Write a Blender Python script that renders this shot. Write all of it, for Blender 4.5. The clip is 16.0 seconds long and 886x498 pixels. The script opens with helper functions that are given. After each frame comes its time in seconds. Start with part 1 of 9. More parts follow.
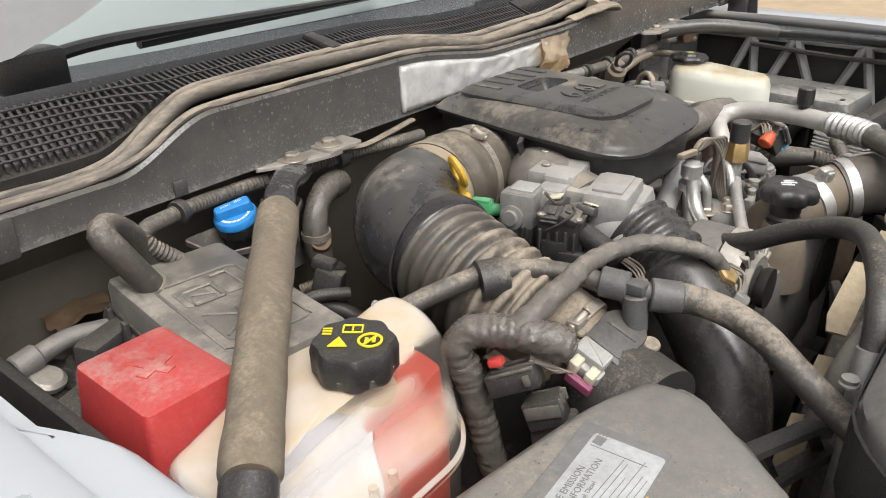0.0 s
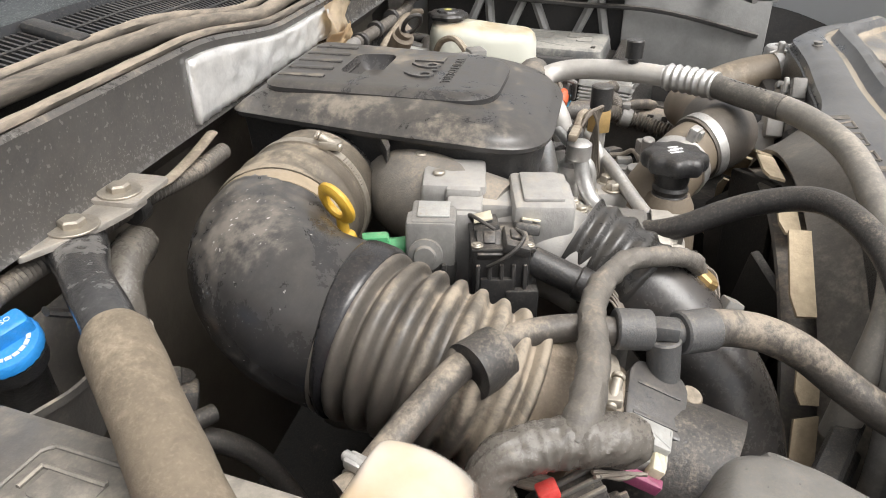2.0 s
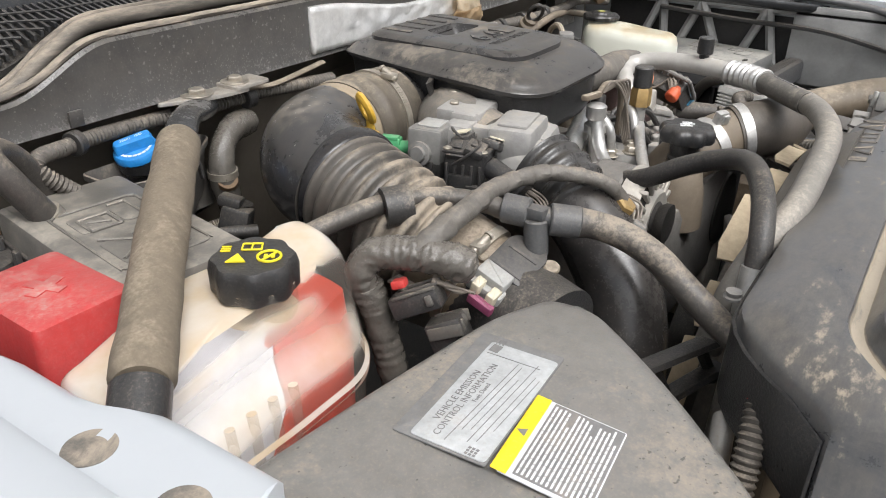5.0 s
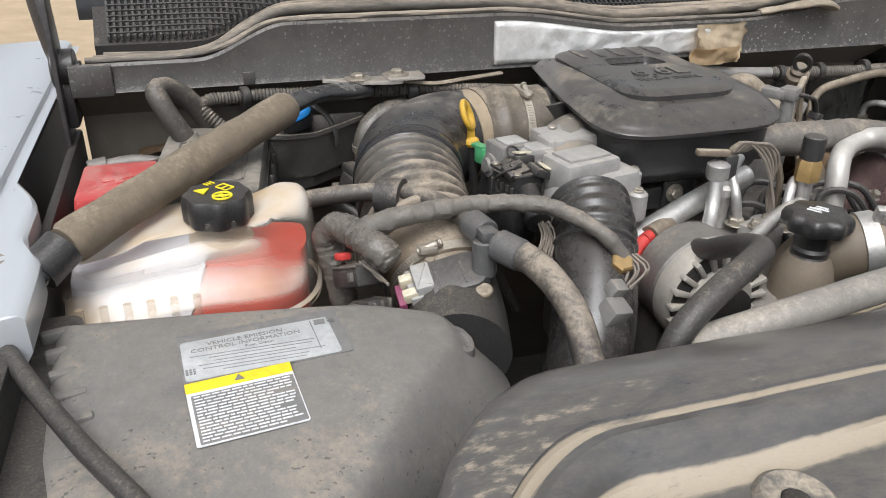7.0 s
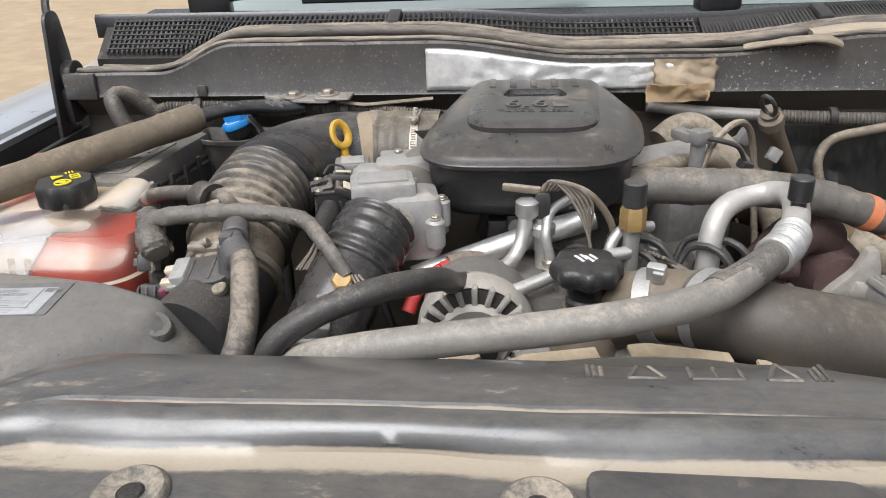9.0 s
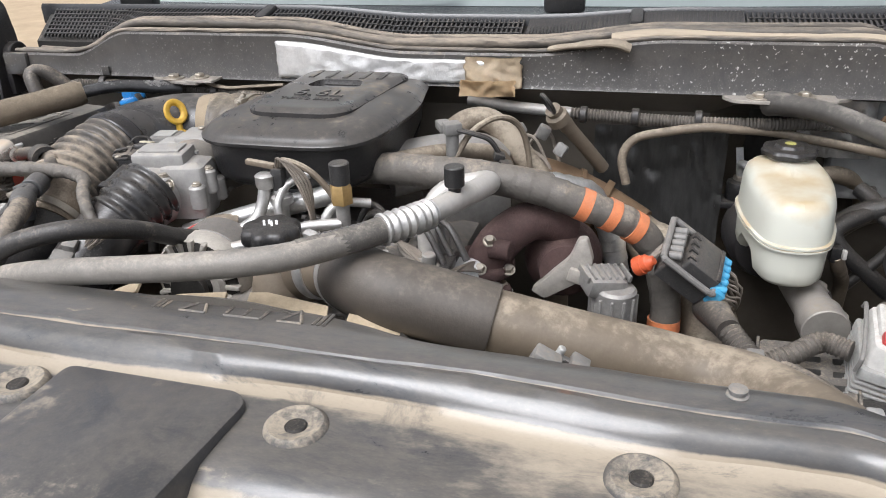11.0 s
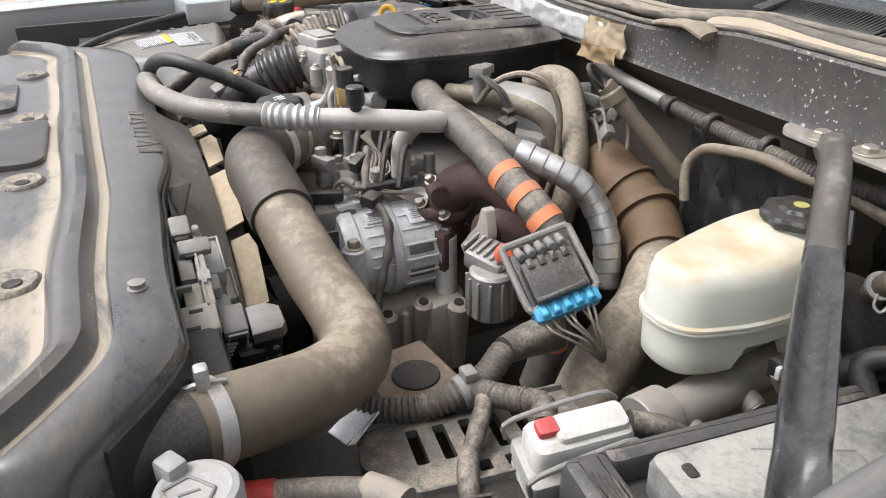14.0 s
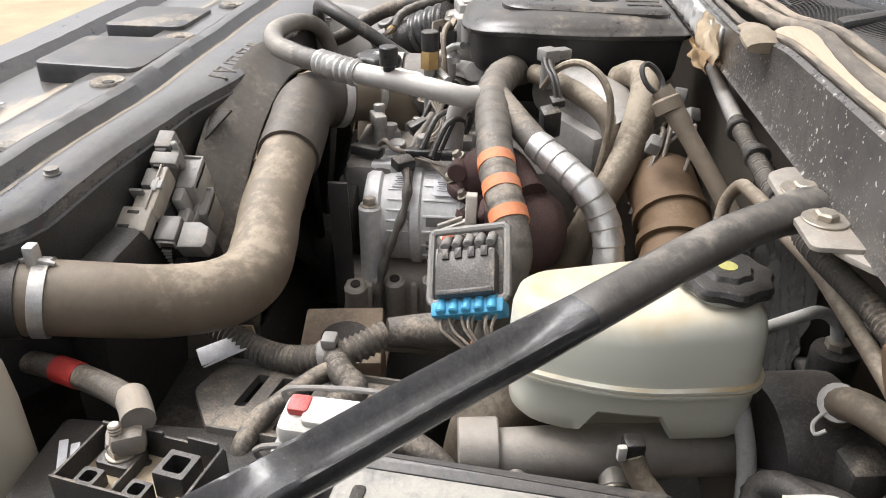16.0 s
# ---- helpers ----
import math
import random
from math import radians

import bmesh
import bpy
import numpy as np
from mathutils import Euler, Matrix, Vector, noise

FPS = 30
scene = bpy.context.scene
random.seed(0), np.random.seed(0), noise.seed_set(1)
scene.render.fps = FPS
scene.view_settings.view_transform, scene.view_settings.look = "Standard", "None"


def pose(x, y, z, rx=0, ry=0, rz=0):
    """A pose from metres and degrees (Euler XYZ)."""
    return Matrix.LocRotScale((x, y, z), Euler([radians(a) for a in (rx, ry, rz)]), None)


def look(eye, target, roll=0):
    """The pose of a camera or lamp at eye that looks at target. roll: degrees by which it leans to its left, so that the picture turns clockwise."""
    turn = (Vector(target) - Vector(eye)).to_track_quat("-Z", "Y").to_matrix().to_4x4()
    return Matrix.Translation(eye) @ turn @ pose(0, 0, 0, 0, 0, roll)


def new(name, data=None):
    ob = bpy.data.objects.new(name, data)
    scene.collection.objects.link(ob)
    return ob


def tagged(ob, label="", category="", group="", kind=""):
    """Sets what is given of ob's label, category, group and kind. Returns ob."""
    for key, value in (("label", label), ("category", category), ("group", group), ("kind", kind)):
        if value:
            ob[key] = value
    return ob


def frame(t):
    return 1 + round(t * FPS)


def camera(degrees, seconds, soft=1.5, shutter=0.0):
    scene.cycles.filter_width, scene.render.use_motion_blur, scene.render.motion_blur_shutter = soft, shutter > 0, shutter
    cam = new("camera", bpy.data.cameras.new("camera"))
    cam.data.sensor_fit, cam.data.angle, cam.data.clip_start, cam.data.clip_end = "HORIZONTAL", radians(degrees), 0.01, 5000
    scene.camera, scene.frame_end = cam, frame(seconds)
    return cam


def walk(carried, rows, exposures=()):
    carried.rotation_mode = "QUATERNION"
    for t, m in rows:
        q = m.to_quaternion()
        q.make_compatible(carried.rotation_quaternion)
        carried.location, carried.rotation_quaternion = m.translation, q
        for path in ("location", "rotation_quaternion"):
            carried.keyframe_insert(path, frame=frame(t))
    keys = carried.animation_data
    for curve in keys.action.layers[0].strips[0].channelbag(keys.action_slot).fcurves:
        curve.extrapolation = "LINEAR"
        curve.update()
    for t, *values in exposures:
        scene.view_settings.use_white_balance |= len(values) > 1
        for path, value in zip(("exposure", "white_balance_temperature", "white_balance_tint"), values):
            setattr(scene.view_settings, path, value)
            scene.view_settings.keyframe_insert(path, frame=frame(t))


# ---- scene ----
cam = camera(59.7, 16.0, soft=1.0)
PATH = [
    (0, (-1.134, -0.731, 1.461), (0.256, 0.407, 0.58), -1.2),
    (0.5, (-1.13, -0.689, 1.442), (0.333, 0.358, 0.568), -0.8),
    (1, (-1.093, -0.626, 1.414), (0.457, 0.272, 0.522), -0.9),
    (1.5, (-1.038, -0.513, 1.416), (0.61, 0.134, 0.486), -0.5),
    (2, (-1.0, -0.4, 1.418), (0.711, -0.033, 0.449), 0.5),
    (2.5, (-0.976, -0.251, 1.402), (0.759, -0.172, 0.41), 1.2),
    (3, (-0.964, -0.206, 1.393), (0.765, -0.302, 0.392), 2.2),
    (3.5, (-0.987, -0.23, 1.395), (0.743, -0.257, 0.393), 2.3),
    (4, (-1.062, -0.379, 1.406), (0.653, -0.038, 0.436), 0.7),
    (4.5, (-1.118, -0.589, 1.421), (0.513, 0.079, 0.475), 1.0),
    (5, (-1.144, -0.768, 1.417), (0.336, 0.207, 0.489), 1.0),
    (5.2, (-1.149, -0.844, 1.428), (0.241, 0.259, 0.505), 0.5),
    (7.3, (-0.69, -1.13, 1.434), (-0.257, 0.611, 0.55), 0.4),
    (7.5, (-0.638, -1.142, 1.426), (-0.281, 0.626, 0.561), -0.1),
    (8, (-0.454, -1.214, 1.435), (-0.276, 0.587, 0.582), 0.2),
    (8.2, (-0.387, -1.236, 1.434), (-0.274, 0.577, 0.598), -0.2),
    (10.3, (0.085, -1.202, 1.453), (-0.343, 0.552, 0.593), -2.4),
    (10.5, (0.157, -1.23, 1.454), (-0.273, 0.526, 0.597), -2.2),
    (11, (0.333, -1.284, 1.469), (-0.161, 0.449, 0.602), -2.1),
    (11.5, (0.463, -1.218, 1.449), (-0.159, 0.471, 0.576), -1.7),
    (12, (0.61, -1.173, 1.476), (-0.217, 0.419, 0.591), -2.0),
    (12.5, (0.826, -1.14, 1.501), (-0.209, 0.311, 0.592), -1.8),
    (13, (0.962, -1.068, 1.495), (-0.293, 0.193, 0.581), -1.9),
    (13.5, (1.007, -0.91, 1.462), (-0.448, 0.105, 0.538), -1.2),
    (14, (1.071, -0.731, 1.441), (-0.548, -0.02, 0.506), -0.7),
    (14.5, (1.149, -0.518, 1.433), (-0.559, -0.105, 0.479), 0.0),
    (15, (1.135, -0.427, 1.429), (-0.605, -0.241, 0.462), 0.7),
    (15.5, (1.127, -0.315, 1.427), (-0.625, -0.32, 0.462), 0.6),
    (16, (1.121, -0.264, 1.42), (-0.618, -0.425, 0.446), 0.5),
]
# the film camera brightens its picture as it comes over the dark bay
EXPOSURE = [(0.0, 0.36, 6420, 10), (1.0, 0.44, 6420, 10), (2.0, 0.66, 6450, 10), (3.0, 0.86, 6500, 10), (3.5, 0.88, 6500, 10), (4.0, 0.72, 6450, 10), (5.0, 0.40, 6250, 10), (8.0, 0.24, 6150, 10), (10.5, 0.36, 6080, 12), (13.0, 0.55, 6100, 12), (14.0, 0.65, 6170, 12), (15.0, 0.79, 6300, 12), (16.0, 0.86, 6360, 12)]
walk(cam, [(t, look(*p)) for t, *p in PATH], EXPOSURE)

# ---- sky, sun and exposure ----
SUN_ELEVATION, SUN_TURN = 58.0, 205.0
world = bpy.data.worlds.new("overcast_sky")
scene.world = world
world.use_nodes = True
sky = world.node_tree.nodes.new("ShaderNodeTexSky")
sky.sky_type = "NISHITA"
sky.sun_disc = False
sky.sun_elevation, sky.sun_rotation = radians(SUN_ELEVATION), radians(SUN_TURN)
sky.air_density, sky.dust_density, sky.ozone_density = 1.0, 6.0, 1.0
haze = world.node_tree.nodes.new("ShaderNodeHueSaturation")
haze.inputs["Saturation"].default_value = 0.12
world.node_tree.links.new(sky.outputs[0], haze.inputs["Color"])
world.node_tree.links.new(haze.outputs[0], world.node_tree.nodes["Background"].inputs[0])
world.node_tree.nodes["Background"].inputs[1].default_value = 0.15
sun_data = bpy.data.lights.new("sun", "SUN")
sun_data.energy, sun_data.angle, sun_data.color = 1.4, radians(35), (1.0, 0.96, 0.9)
sun = new("sun", sun_data)
sun.matrix_world = look((0, 0, 0), (-math.cos(radians(SUN_ELEVATION)) * math.sin(radians(SUN_TURN)),
                                    -math.cos(radians(SUN_ELEVATION)) * math.cos(radians(SUN_TURN)), -math.sin(radians(SUN_ELEVATION))))

# ---- materials ----
DUST = (0.325, 0.272, 0.212)


def mat(name, base, rough=0.5, metal=0.0, dust=0.0, var=0.18, scale=40.0, bump=0.4, dustcol=DUST, coat=0.0, stretch=(1, 1, 1), speck=0.0, speck_from=None, bands=False, grains=0.55, speckcol=(0.55, 0.53, 0.49), hard=1.0):
    """A worn surface: base colour with grain, and dust that lies in patches, thicker on what faces up."""
    m = bpy.data.materials.new(name)
    m.use_nodes = True
    nt = m.node_tree
    n, l = nt.nodes, nt.links
    bsdf = n["Principled BSDF"]
    tc = n.new("ShaderNodeTexCoord")
    info = n.new("ShaderNodeObjectInfo")
    mul = n.new("ShaderNodeMath"); mul.operation = "MULTIPLY"; mul.inputs[1].default_value = 7.0
    l.new(info.outputs["Random"], mul.inputs[0])
    add = n.new("ShaderNodeVectorMath"); add.operation = "ADD"
    l.new(tc.outputs["Object"], add.inputs[0]); l.new(mul.outputs[0], add.inputs[1])
    mp = n.new("ShaderNodeMapping"); mp.inputs["Scale"].default_value = stretch
    l.new(add.outputs[0], mp.inputs[0])
    big = n.new("ShaderNodeTexNoise"); big.inputs["Scale"].default_value = scale * 0.45; big.inputs["Detail"].default_value = 7; big.inputs["Roughness"].default_value = 0.62
    fine = n.new("ShaderNodeTexNoise"); fine.inputs["Scale"].default_value = scale * 9; fine.inputs["Detail"].default_value = 6; fine.inputs["Roughness"].default_value = 0.65
    mid = n.new("ShaderNodeTexNoise"); mid.inputs["Scale"].default_value = scale * 2.2; mid.inputs["Detail"].default_value = 8; mid.inputs["Roughness"].default_value = 0.7
    for t in (big, fine, mid):
        l.new(mp.outputs[0], t.inputs["Vector"])
    # base with grain
    lo = n.new("ShaderNodeMix"); lo.data_type = "RGBA"
    lo.inputs[6].default_value = (*[c * (1 - var) for c in base], 1)
    lo.inputs[7].default_value = (*[min(1, c * (1 + var)) for c in base], 1)
    g = n.new("ShaderNodeMapRange"); g.inputs[1].default_value, g.inputs[2].default_value = 0.3, 0.7
    l.new(mid.outputs[0], g.inputs[0]); l.new(g.outputs[0], lo.inputs[0])
    col = lo.outputs[2]
    rgh = None
    if dust > 0:
        geo = n.new("ShaderNodeNewGeometry")
        sep = n.new("ShaderNodeSeparateXYZ"); l.new(geo.outputs["Normal"], sep.inputs[0])
        def node(op, x, y, z=None):
            q = n.new("ShaderNodeMath"); q.operation = op
            for i, v in enumerate((x, y, z)):
                if v is None:
                    continue
                if isinstance(v, (int, float)):
                    q.inputs[i].default_value = v
                else:
                    l.new(v, q.inputs[i])
            return q.outputs[0]
        up = node("MAXIMUM", sep.outputs[2], 0.0)
        nn = node("MULTIPLY_ADD", big.outputs[0], 0.55, node("MULTIPLY_ADD", mid.outputs[0], 0.30, node("MULTIPLY_ADD", fine.outputs[0], 0.22, node("MULTIPLY", up, 0.10))))
        patch = n.new("ShaderNodeMapRange"); patch.interpolation_type = "SMOOTHSTEP"
        patch.inputs[1].default_value, patch.inputs[2].default_value = 0.805 - 0.28 * dust - 0.07 / hard, 0.805 - 0.28 * dust + 0.07 / hard
        patch.inputs[4].default_value = min(0.85, 0.16 + 0.85 * dust)
        l.new(nn, patch.inputs[0])
        film = node("MULTIPLY", node("MULTIPLY_ADD", up, 0.75, 0.25), node("MULTIPLY_ADD", fine.outputs[0], 0.9 * dust, -0.05 * dust))
        f = n.new("ShaderNodeMath"); f.operation = "ADD"; f.use_clamp = True
        l.new(patch.outputs[0], f.inputs[0]); l.new(film, f.inputs[1])
        if bands:
            # sand that has gathered in the grooves
            at = n.new("ShaderNodeAttribute"); at.attribute_name = "sand"
            lie = node("MULTIPLY_ADD", big.outputs[0], 0.8, node("MULTIPLY_ADD", mid.outputs[0], 0.7, node("ADD", at.outputs["Fac"], -0.85)))
            mrb = n.new("ShaderNodeMapRange"); mrb.interpolation_type = "SMOOTHSTEP"
            mrb.inputs[1].default_value, mrb.inputs[2].default_value = 0.22, 0.52
            mrb.inputs[4].default_value = 0.74
            l.new(lie, mrb.inputs[0])
            tot = node("MAXIMUM", f.outputs[0], mrb.outputs[0])
            f = n.new("ShaderNodeMath"); f.operation = "ADD"; f.use_clamp = True; f.inputs[1].default_value = 0.0
            l.new(tot, f.inputs[0])
        # loose grains on top and scuffs through it
        grain = n.new("ShaderNodeTexNoise"); grain.inputs["Scale"].default_value = 430; grain.inputs["Detail"].default_value = 3
        l.new(mp.outputs[0], grain.inputs["Vector"])
        gl = n.new("ShaderNodeMapRange"); gl.inputs[1].default_value, gl.inputs[2].default_value = 0.56, 0.66
        gl.inputs[4].default_value = min(0.5, 0.15 + 0.5 * dust) * grains
        l.new(grain.outputs[0], gl.inputs[0])
        gd = n.new("ShaderNodeMapRange"); gd.inputs[1].default_value, gd.inputs[2].default_value = 0.34, 0.46
        gd.inputs[3].default_value, gd.inputs[4].default_value = 1.0 - 0.55 * grains, 1.0
        l.new(grain.outputs[0], gd.inputs[0])
        scuff = n.new("ShaderNodeTexNoise"); scuff.inputs["Scale"].default_value = scale * 1.1; scuff.inputs["Detail"].default_value = 9; scuff.inputs["Roughness"].default_value = 0.75; scuff.inputs["Distortion"].default_value = 1.2
        l.new(mp.outputs[0], scuff.inputs["Vector"])
        sc = n.new("ShaderNodeMapRange"); sc.inputs[1].default_value, sc.inputs[2].default_value = 0.36, 0.47
        sc.inputs[3].default_value = 0.3
        l.new(scuff.outputs[0], sc.inputs[0])
        worn = node("MULTIPLY", node("MULTIPLY", f.outputs[0], gd.outputs[0]), sc.outputs[0])
        f = n.new("ShaderNodeMath"); f.operation = "ADD"; f.use_clamp = True
        l.new(worn, f.inputs[0]); l.new(node("MULTIPLY", gl.outputs[0], node("MULTIPLY_ADD", up, 0.6, 0.35)), f.inputs[1])
        mix = n.new("ShaderNodeMix"); mix.data_type = "RGBA"; mix.inputs[7].default_value = (*dustcol, 1)
        l.new(f.outputs[0], mix.inputs[0]); l.new(col, mix.inputs[6])
        col = mix.outputs[2]
        rr = n.new("ShaderNodeMapRange"); rr.inputs[3].default_value, rr.inputs[4].default_value = rough, 0.85
        l.new(f.outputs[0], rr.inputs[0]); rgh = rr.outputs[0]
        if metal > 0:
            mm = n.new("ShaderNodeMapRange"); mm.inputs[3].default_value, mm.inputs[4].default_value = metal, 0.0
            l.new(f.outputs[0], mm.inputs[0]); l.new(mm.outputs[0], bsdf.inputs["Metallic"])
    if rgh is None:
        rr = n.new("ShaderNodeMapRange"); rr.inputs[3].default_value, rr.inputs[4].default_value = max(0.03, rough - 0.1), min(1, rough + 0.1)
        l.new(mid.outputs[0], rr.inputs[0]); rgh = rr.outputs[0]
        bsdf.inputs["Metallic"].default_value = metal
    if speck > 0:
        vo = n.new("ShaderNodeTexNoise"); vo.inputs["Scale"].default_value = 190; vo.inputs["Detail"].default_value = 2
        l.new(mp.outputs[0], vo.inputs["Vector"])
        th = n.new("ShaderNodeMath"); th.operation = "MULTIPLY_ADD"; th.inputs[1].default_value = 0.35
        l.new(big.outputs[0], th.inputs[0]); l.new(vo.outputs[0], th.inputs[2])
        ms = n.new("ShaderNodeMapRange"); ms.inputs[1].default_value, ms.inputs[2].default_value = 0.93 - 0.12 * speck, 0.97 - 0.12 * speck
        ms.inputs[4].default_value = 0.6
        l.new(th.outputs[0], ms.inputs[0])
        if speck_from is not None:
            sx_ = n.new("ShaderNodeSeparateXYZ"); l.new(tc.outputs["Object"], sx_.inputs[0])
            rx_ = n.new("ShaderNodeMapRange"); rx_.inputs[1].default_value, rx_.inputs[2].default_value = speck_from, speck_from + 0.25
            rx_.inputs[3].default_value, rx_.inputs[4].default_value = 0.12, 0.65
            l.new(sx_.outputs[0], rx_.inputs[0]); l.new(rx_.outputs[0], ms.inputs[4])
        mx_ = n.new("ShaderNodeMix"); mx_.data_type = "RGBA"; mx_.inputs[7].default_value = (*speckcol, 1)
        l.new(ms.outputs[0], mx_.inputs[0]); l.new(col, mx_.inputs[6])
        col = mx_.outputs[2]
    l.new(col, bsdf.inputs["Base Color"]); l.new(rgh, bsdf.inputs["Roughness"])
    bsdf.inputs["Coat Weight"].default_value = coat
    if bump > 0:
        b = n.new("ShaderNodeBump"); b.inputs["Strength"].default_value = bump; b.inputs["Distance"].default_value = 0.0015
        l.new(fine.outputs[0], b.inputs["Height"]); l.new(b.outputs[0], bsdf.inputs["Normal"])
    return m


PLASTIC = mat("dusty_black_plastic", (0.024, 0.025, 0.027), 0.32, dust=0.38)
PLASTIC_CLEAN = mat("black_plastic", (0.016, 0.017, 0.019), 0.27, dust=0.22)
COVER = mat("cover_plastic", (0.028, 0.028, 0.030), 0.22, dust=0.45, scale=9, grains=0.14, bump=0.12, dustcol=(0.28, 0.24, 0.19), hard=1.4)
DUCT = mat("black_duct_rubber", (0.024, 0.024, 0.026), 0.22, dust=0.37, scale=7, speck=0.34, grains=0.10, bump=0.10, var=0.35, dustcol=(0.27, 0.238, 0.20), hard=1.5)
GLOSSY = mat("glossy_black_rubber", (0.013, 0.013, 0.015), 0.18, dust=0.13, scale=26, grains=0.3, bump=0.15)
BELLOWS = mat("bellows_rubber", (0.045, 0.041, 0.037), 0.32, dust=0.64, scale=9, grains=0.15, dustcol=(0.33, 0.275, 0.21))
RUBBER = mat("dusty_rubber_hose", (0.040, 0.037, 0.035), 0.38, dust=0.57, scale=24, grains=0.3)
RUBBER_BLACK = mat("black_rubber_hose", (0.025, 0.025, 0.026), 0.4, dust=0.33)
TANHOSE = mat("tan_dusty_hose", (0.15, 0.118, 0.085), 0.6, dust=0.60, scale=16, grains=0.2, dustcol=(0.38, 0.325, 0.25))
TANPIPE = mat("tan_dusty_pipe", (0.135, 0.106, 0.075), 0.5, dust=0.54, scale=9, grains=0.12, bump=0.2, dustcol=(0.36, 0.30, 0.225), hard=1.3)
SLEEVE = mat("woven_brown_sleeve", (0.150, 0.120, 0.085), 0.9, dust=0.46, scale=24, bump=0.8, grains=0.5, stretch=(1, 1, 1), dustcol=(0.31, 0.255, 0.185))
STEEL_BLACK = mat("black_painted_tube", (0.022, 0.022, 0.025), 0.28, dust=0.34, scale=22)
STRUT = mat("scuffed_black_strut", (0.015, 0.016, 0.018), 0.14, dust=0.32, scale=9, grains=0.12, dustcol=(0.34, 0.32, 0.30), hard=1.8)
EDGE_RUBBER = mat("grey_edge_rubber", (0.115, 0.117, 0.124), 0.34, dust=0.42, scale=10, stretch=(1, 0.2, 1), grains=0.2)
CAST_BRIGHT = mat("bright_cast_aluminium", (0.70, 0.695, 0.685), 0.34, 0.15, dust=0.24, scale=40, dustcol=(0.34, 0.305, 0.26), grains=0.4)
CAST_GREY = mat("dusty_grey_housing", (0.36, 0.35, 0.335), 0.45, 0.35, dust=0.50, scale=26, dustcol=(0.42, 0.375, 0.315), grains=0.25)
CAST_TAN = mat("tan_dusty_casting", (0.44, 0.41, 0.365), 0.5, 0.35, dust=0.5, scale=34, dustcol=(0.38, 0.33, 0.265))
PANEL = mat("black_panel", (0.052, 0.051, 0.050), 0.20, dust=0.48, scale=8, grains=0.25, speck=0.95, speck_from=0.05, bump=0.15, stretch=(1.0, 1, 0.85), dustcol=(0.31, 0.262, 0.21), hard=1.5)
SEAL = mat("dusty_rubber_seal", (0.060, 0.054, 0.047), 0.5, dust=0.68, scale=12, stretch=(0.3, 1.2, 1.2), grains=0.2, hard=0.8)
WRAP = mat("crinkled_black_film", (0.10, 0.10, 0.098), 0.16, 0.3, dust=0.22, scale=20, bump=0.3, stretch=(3, 1, 0.5))
PRIMER = mat("grey_primer_paint", (0.26, 0.26, 0.255), 0.5, dust=0.30, scale=12)
APRON = mat("black_apron_plastic", (0.014, 0.014, 0.015), 0.55, dust=0.22, scale=10)
PAINT = mat("silver_white_paint", (0.49, 0.51, 0.53), 0.30, 0.15, var=0.02, scale=5, bump=0.0, coat=0.4)
PAINT_DUSTY = mat("dusty_silver_paint", (0.58, 0.60, 0.62), 0.4, 0.1, dust=0.30, var=0.05, scale=10, bump=0.05)
ALU = mat("dusty_cast_aluminium", (0.33, 0.32, 0.305), 0.44, 0.5, dust=0.52, dustcol=(0.33, 0.29, 0.245), grains=0.4)
ALU_BRIGHT = mat("bright_aluminium_pipe", (0.58, 0.57, 0.55), 0.38, 0.8, dust=0.36, grains=0.3)
ALU_DULL = mat("grey_cast_block", (0.20, 0.19, 0.18), 0.55, 0.5, dust=0.42)
ACHOSE = mat("dusty_grey_hose", (0.185, 0.172, 0.155), 0.45, 0.1, dust=0.50, scale=18, dustcol=(0.43, 0.38, 0.315))
BRACKET = mat("bare_steel_bracket", (0.40, 0.37, 0.33), 0.45, 0.6, dust=0.42)
BOLT = mat("zinc_bolt", (0.42, 0.38, 0.32), 0.4, 0.8, dust=0.30)
STEEL_CLAMP = mat("steel_band", (0.42, 0.38, 0.32), 0.42, 0.7, dust=0.45)
BRASS = mat("brass_fitting", (0.45, 0.30, 0.12), 0.45, 0.7, dust=0.40)
RED = mat("red_plastic", (0.46, 0.032, 0.032), 0.38, dust=0.46, var=0.15, scale=18, dustcol=(0.42, 0.29, 0.25), grains=0.4)
REDTAPE = mat("red_tape", (0.55, 0.04, 0.035), 0.5, dust=0.2)
BLUE = mat("blue_plastic", (0.020, 0.23, 0.60), 0.35, dust=0.12)
SKYBLUE = mat("light_blue_plastic", (0.06, 0.33, 0.55), 0.45, dust=0.10)
YELLOW = mat("yellow_plastic", (0.60, 0.36, 0.035), 0.45, dust=0.22)
YELLOW_PRINT = mat("yellow_print", (0.75, 0.62, 0.02), 0.6, bump=0)
YELLOW_LABEL = mat("yellow_label_ink", (0.85, 0.60, 0.01), 0.45, dust=0.08, bump=0)
GREEN = mat("green_plastic", (0.07, 0.34, 0.14), 0.5, dust=0.26)
ORANGE = mat("orange_tape", (0.66, 0.21, 0.08), 0.6, dust=0.40, grains=0.4)
ORANGE_PLUG = mat("orange_plastic", (0.60, 0.10, 0.03), 0.45, dust=0.18)
GREYPLUG = mat("grey_plastic", (0.190, 0.186, 0.178), 0.45, dust=0.42)
LIGHTPLUG = mat("light_grey_plastic", (0.36, 0.36, 0.345), 0.5, dust=0.42, scale=60)
WHITEPLUG = mat("dusty_white_plastic", (0.60, 0.585, 0.55), 0.5, dust=0.40, scale=26, grains=0.3)
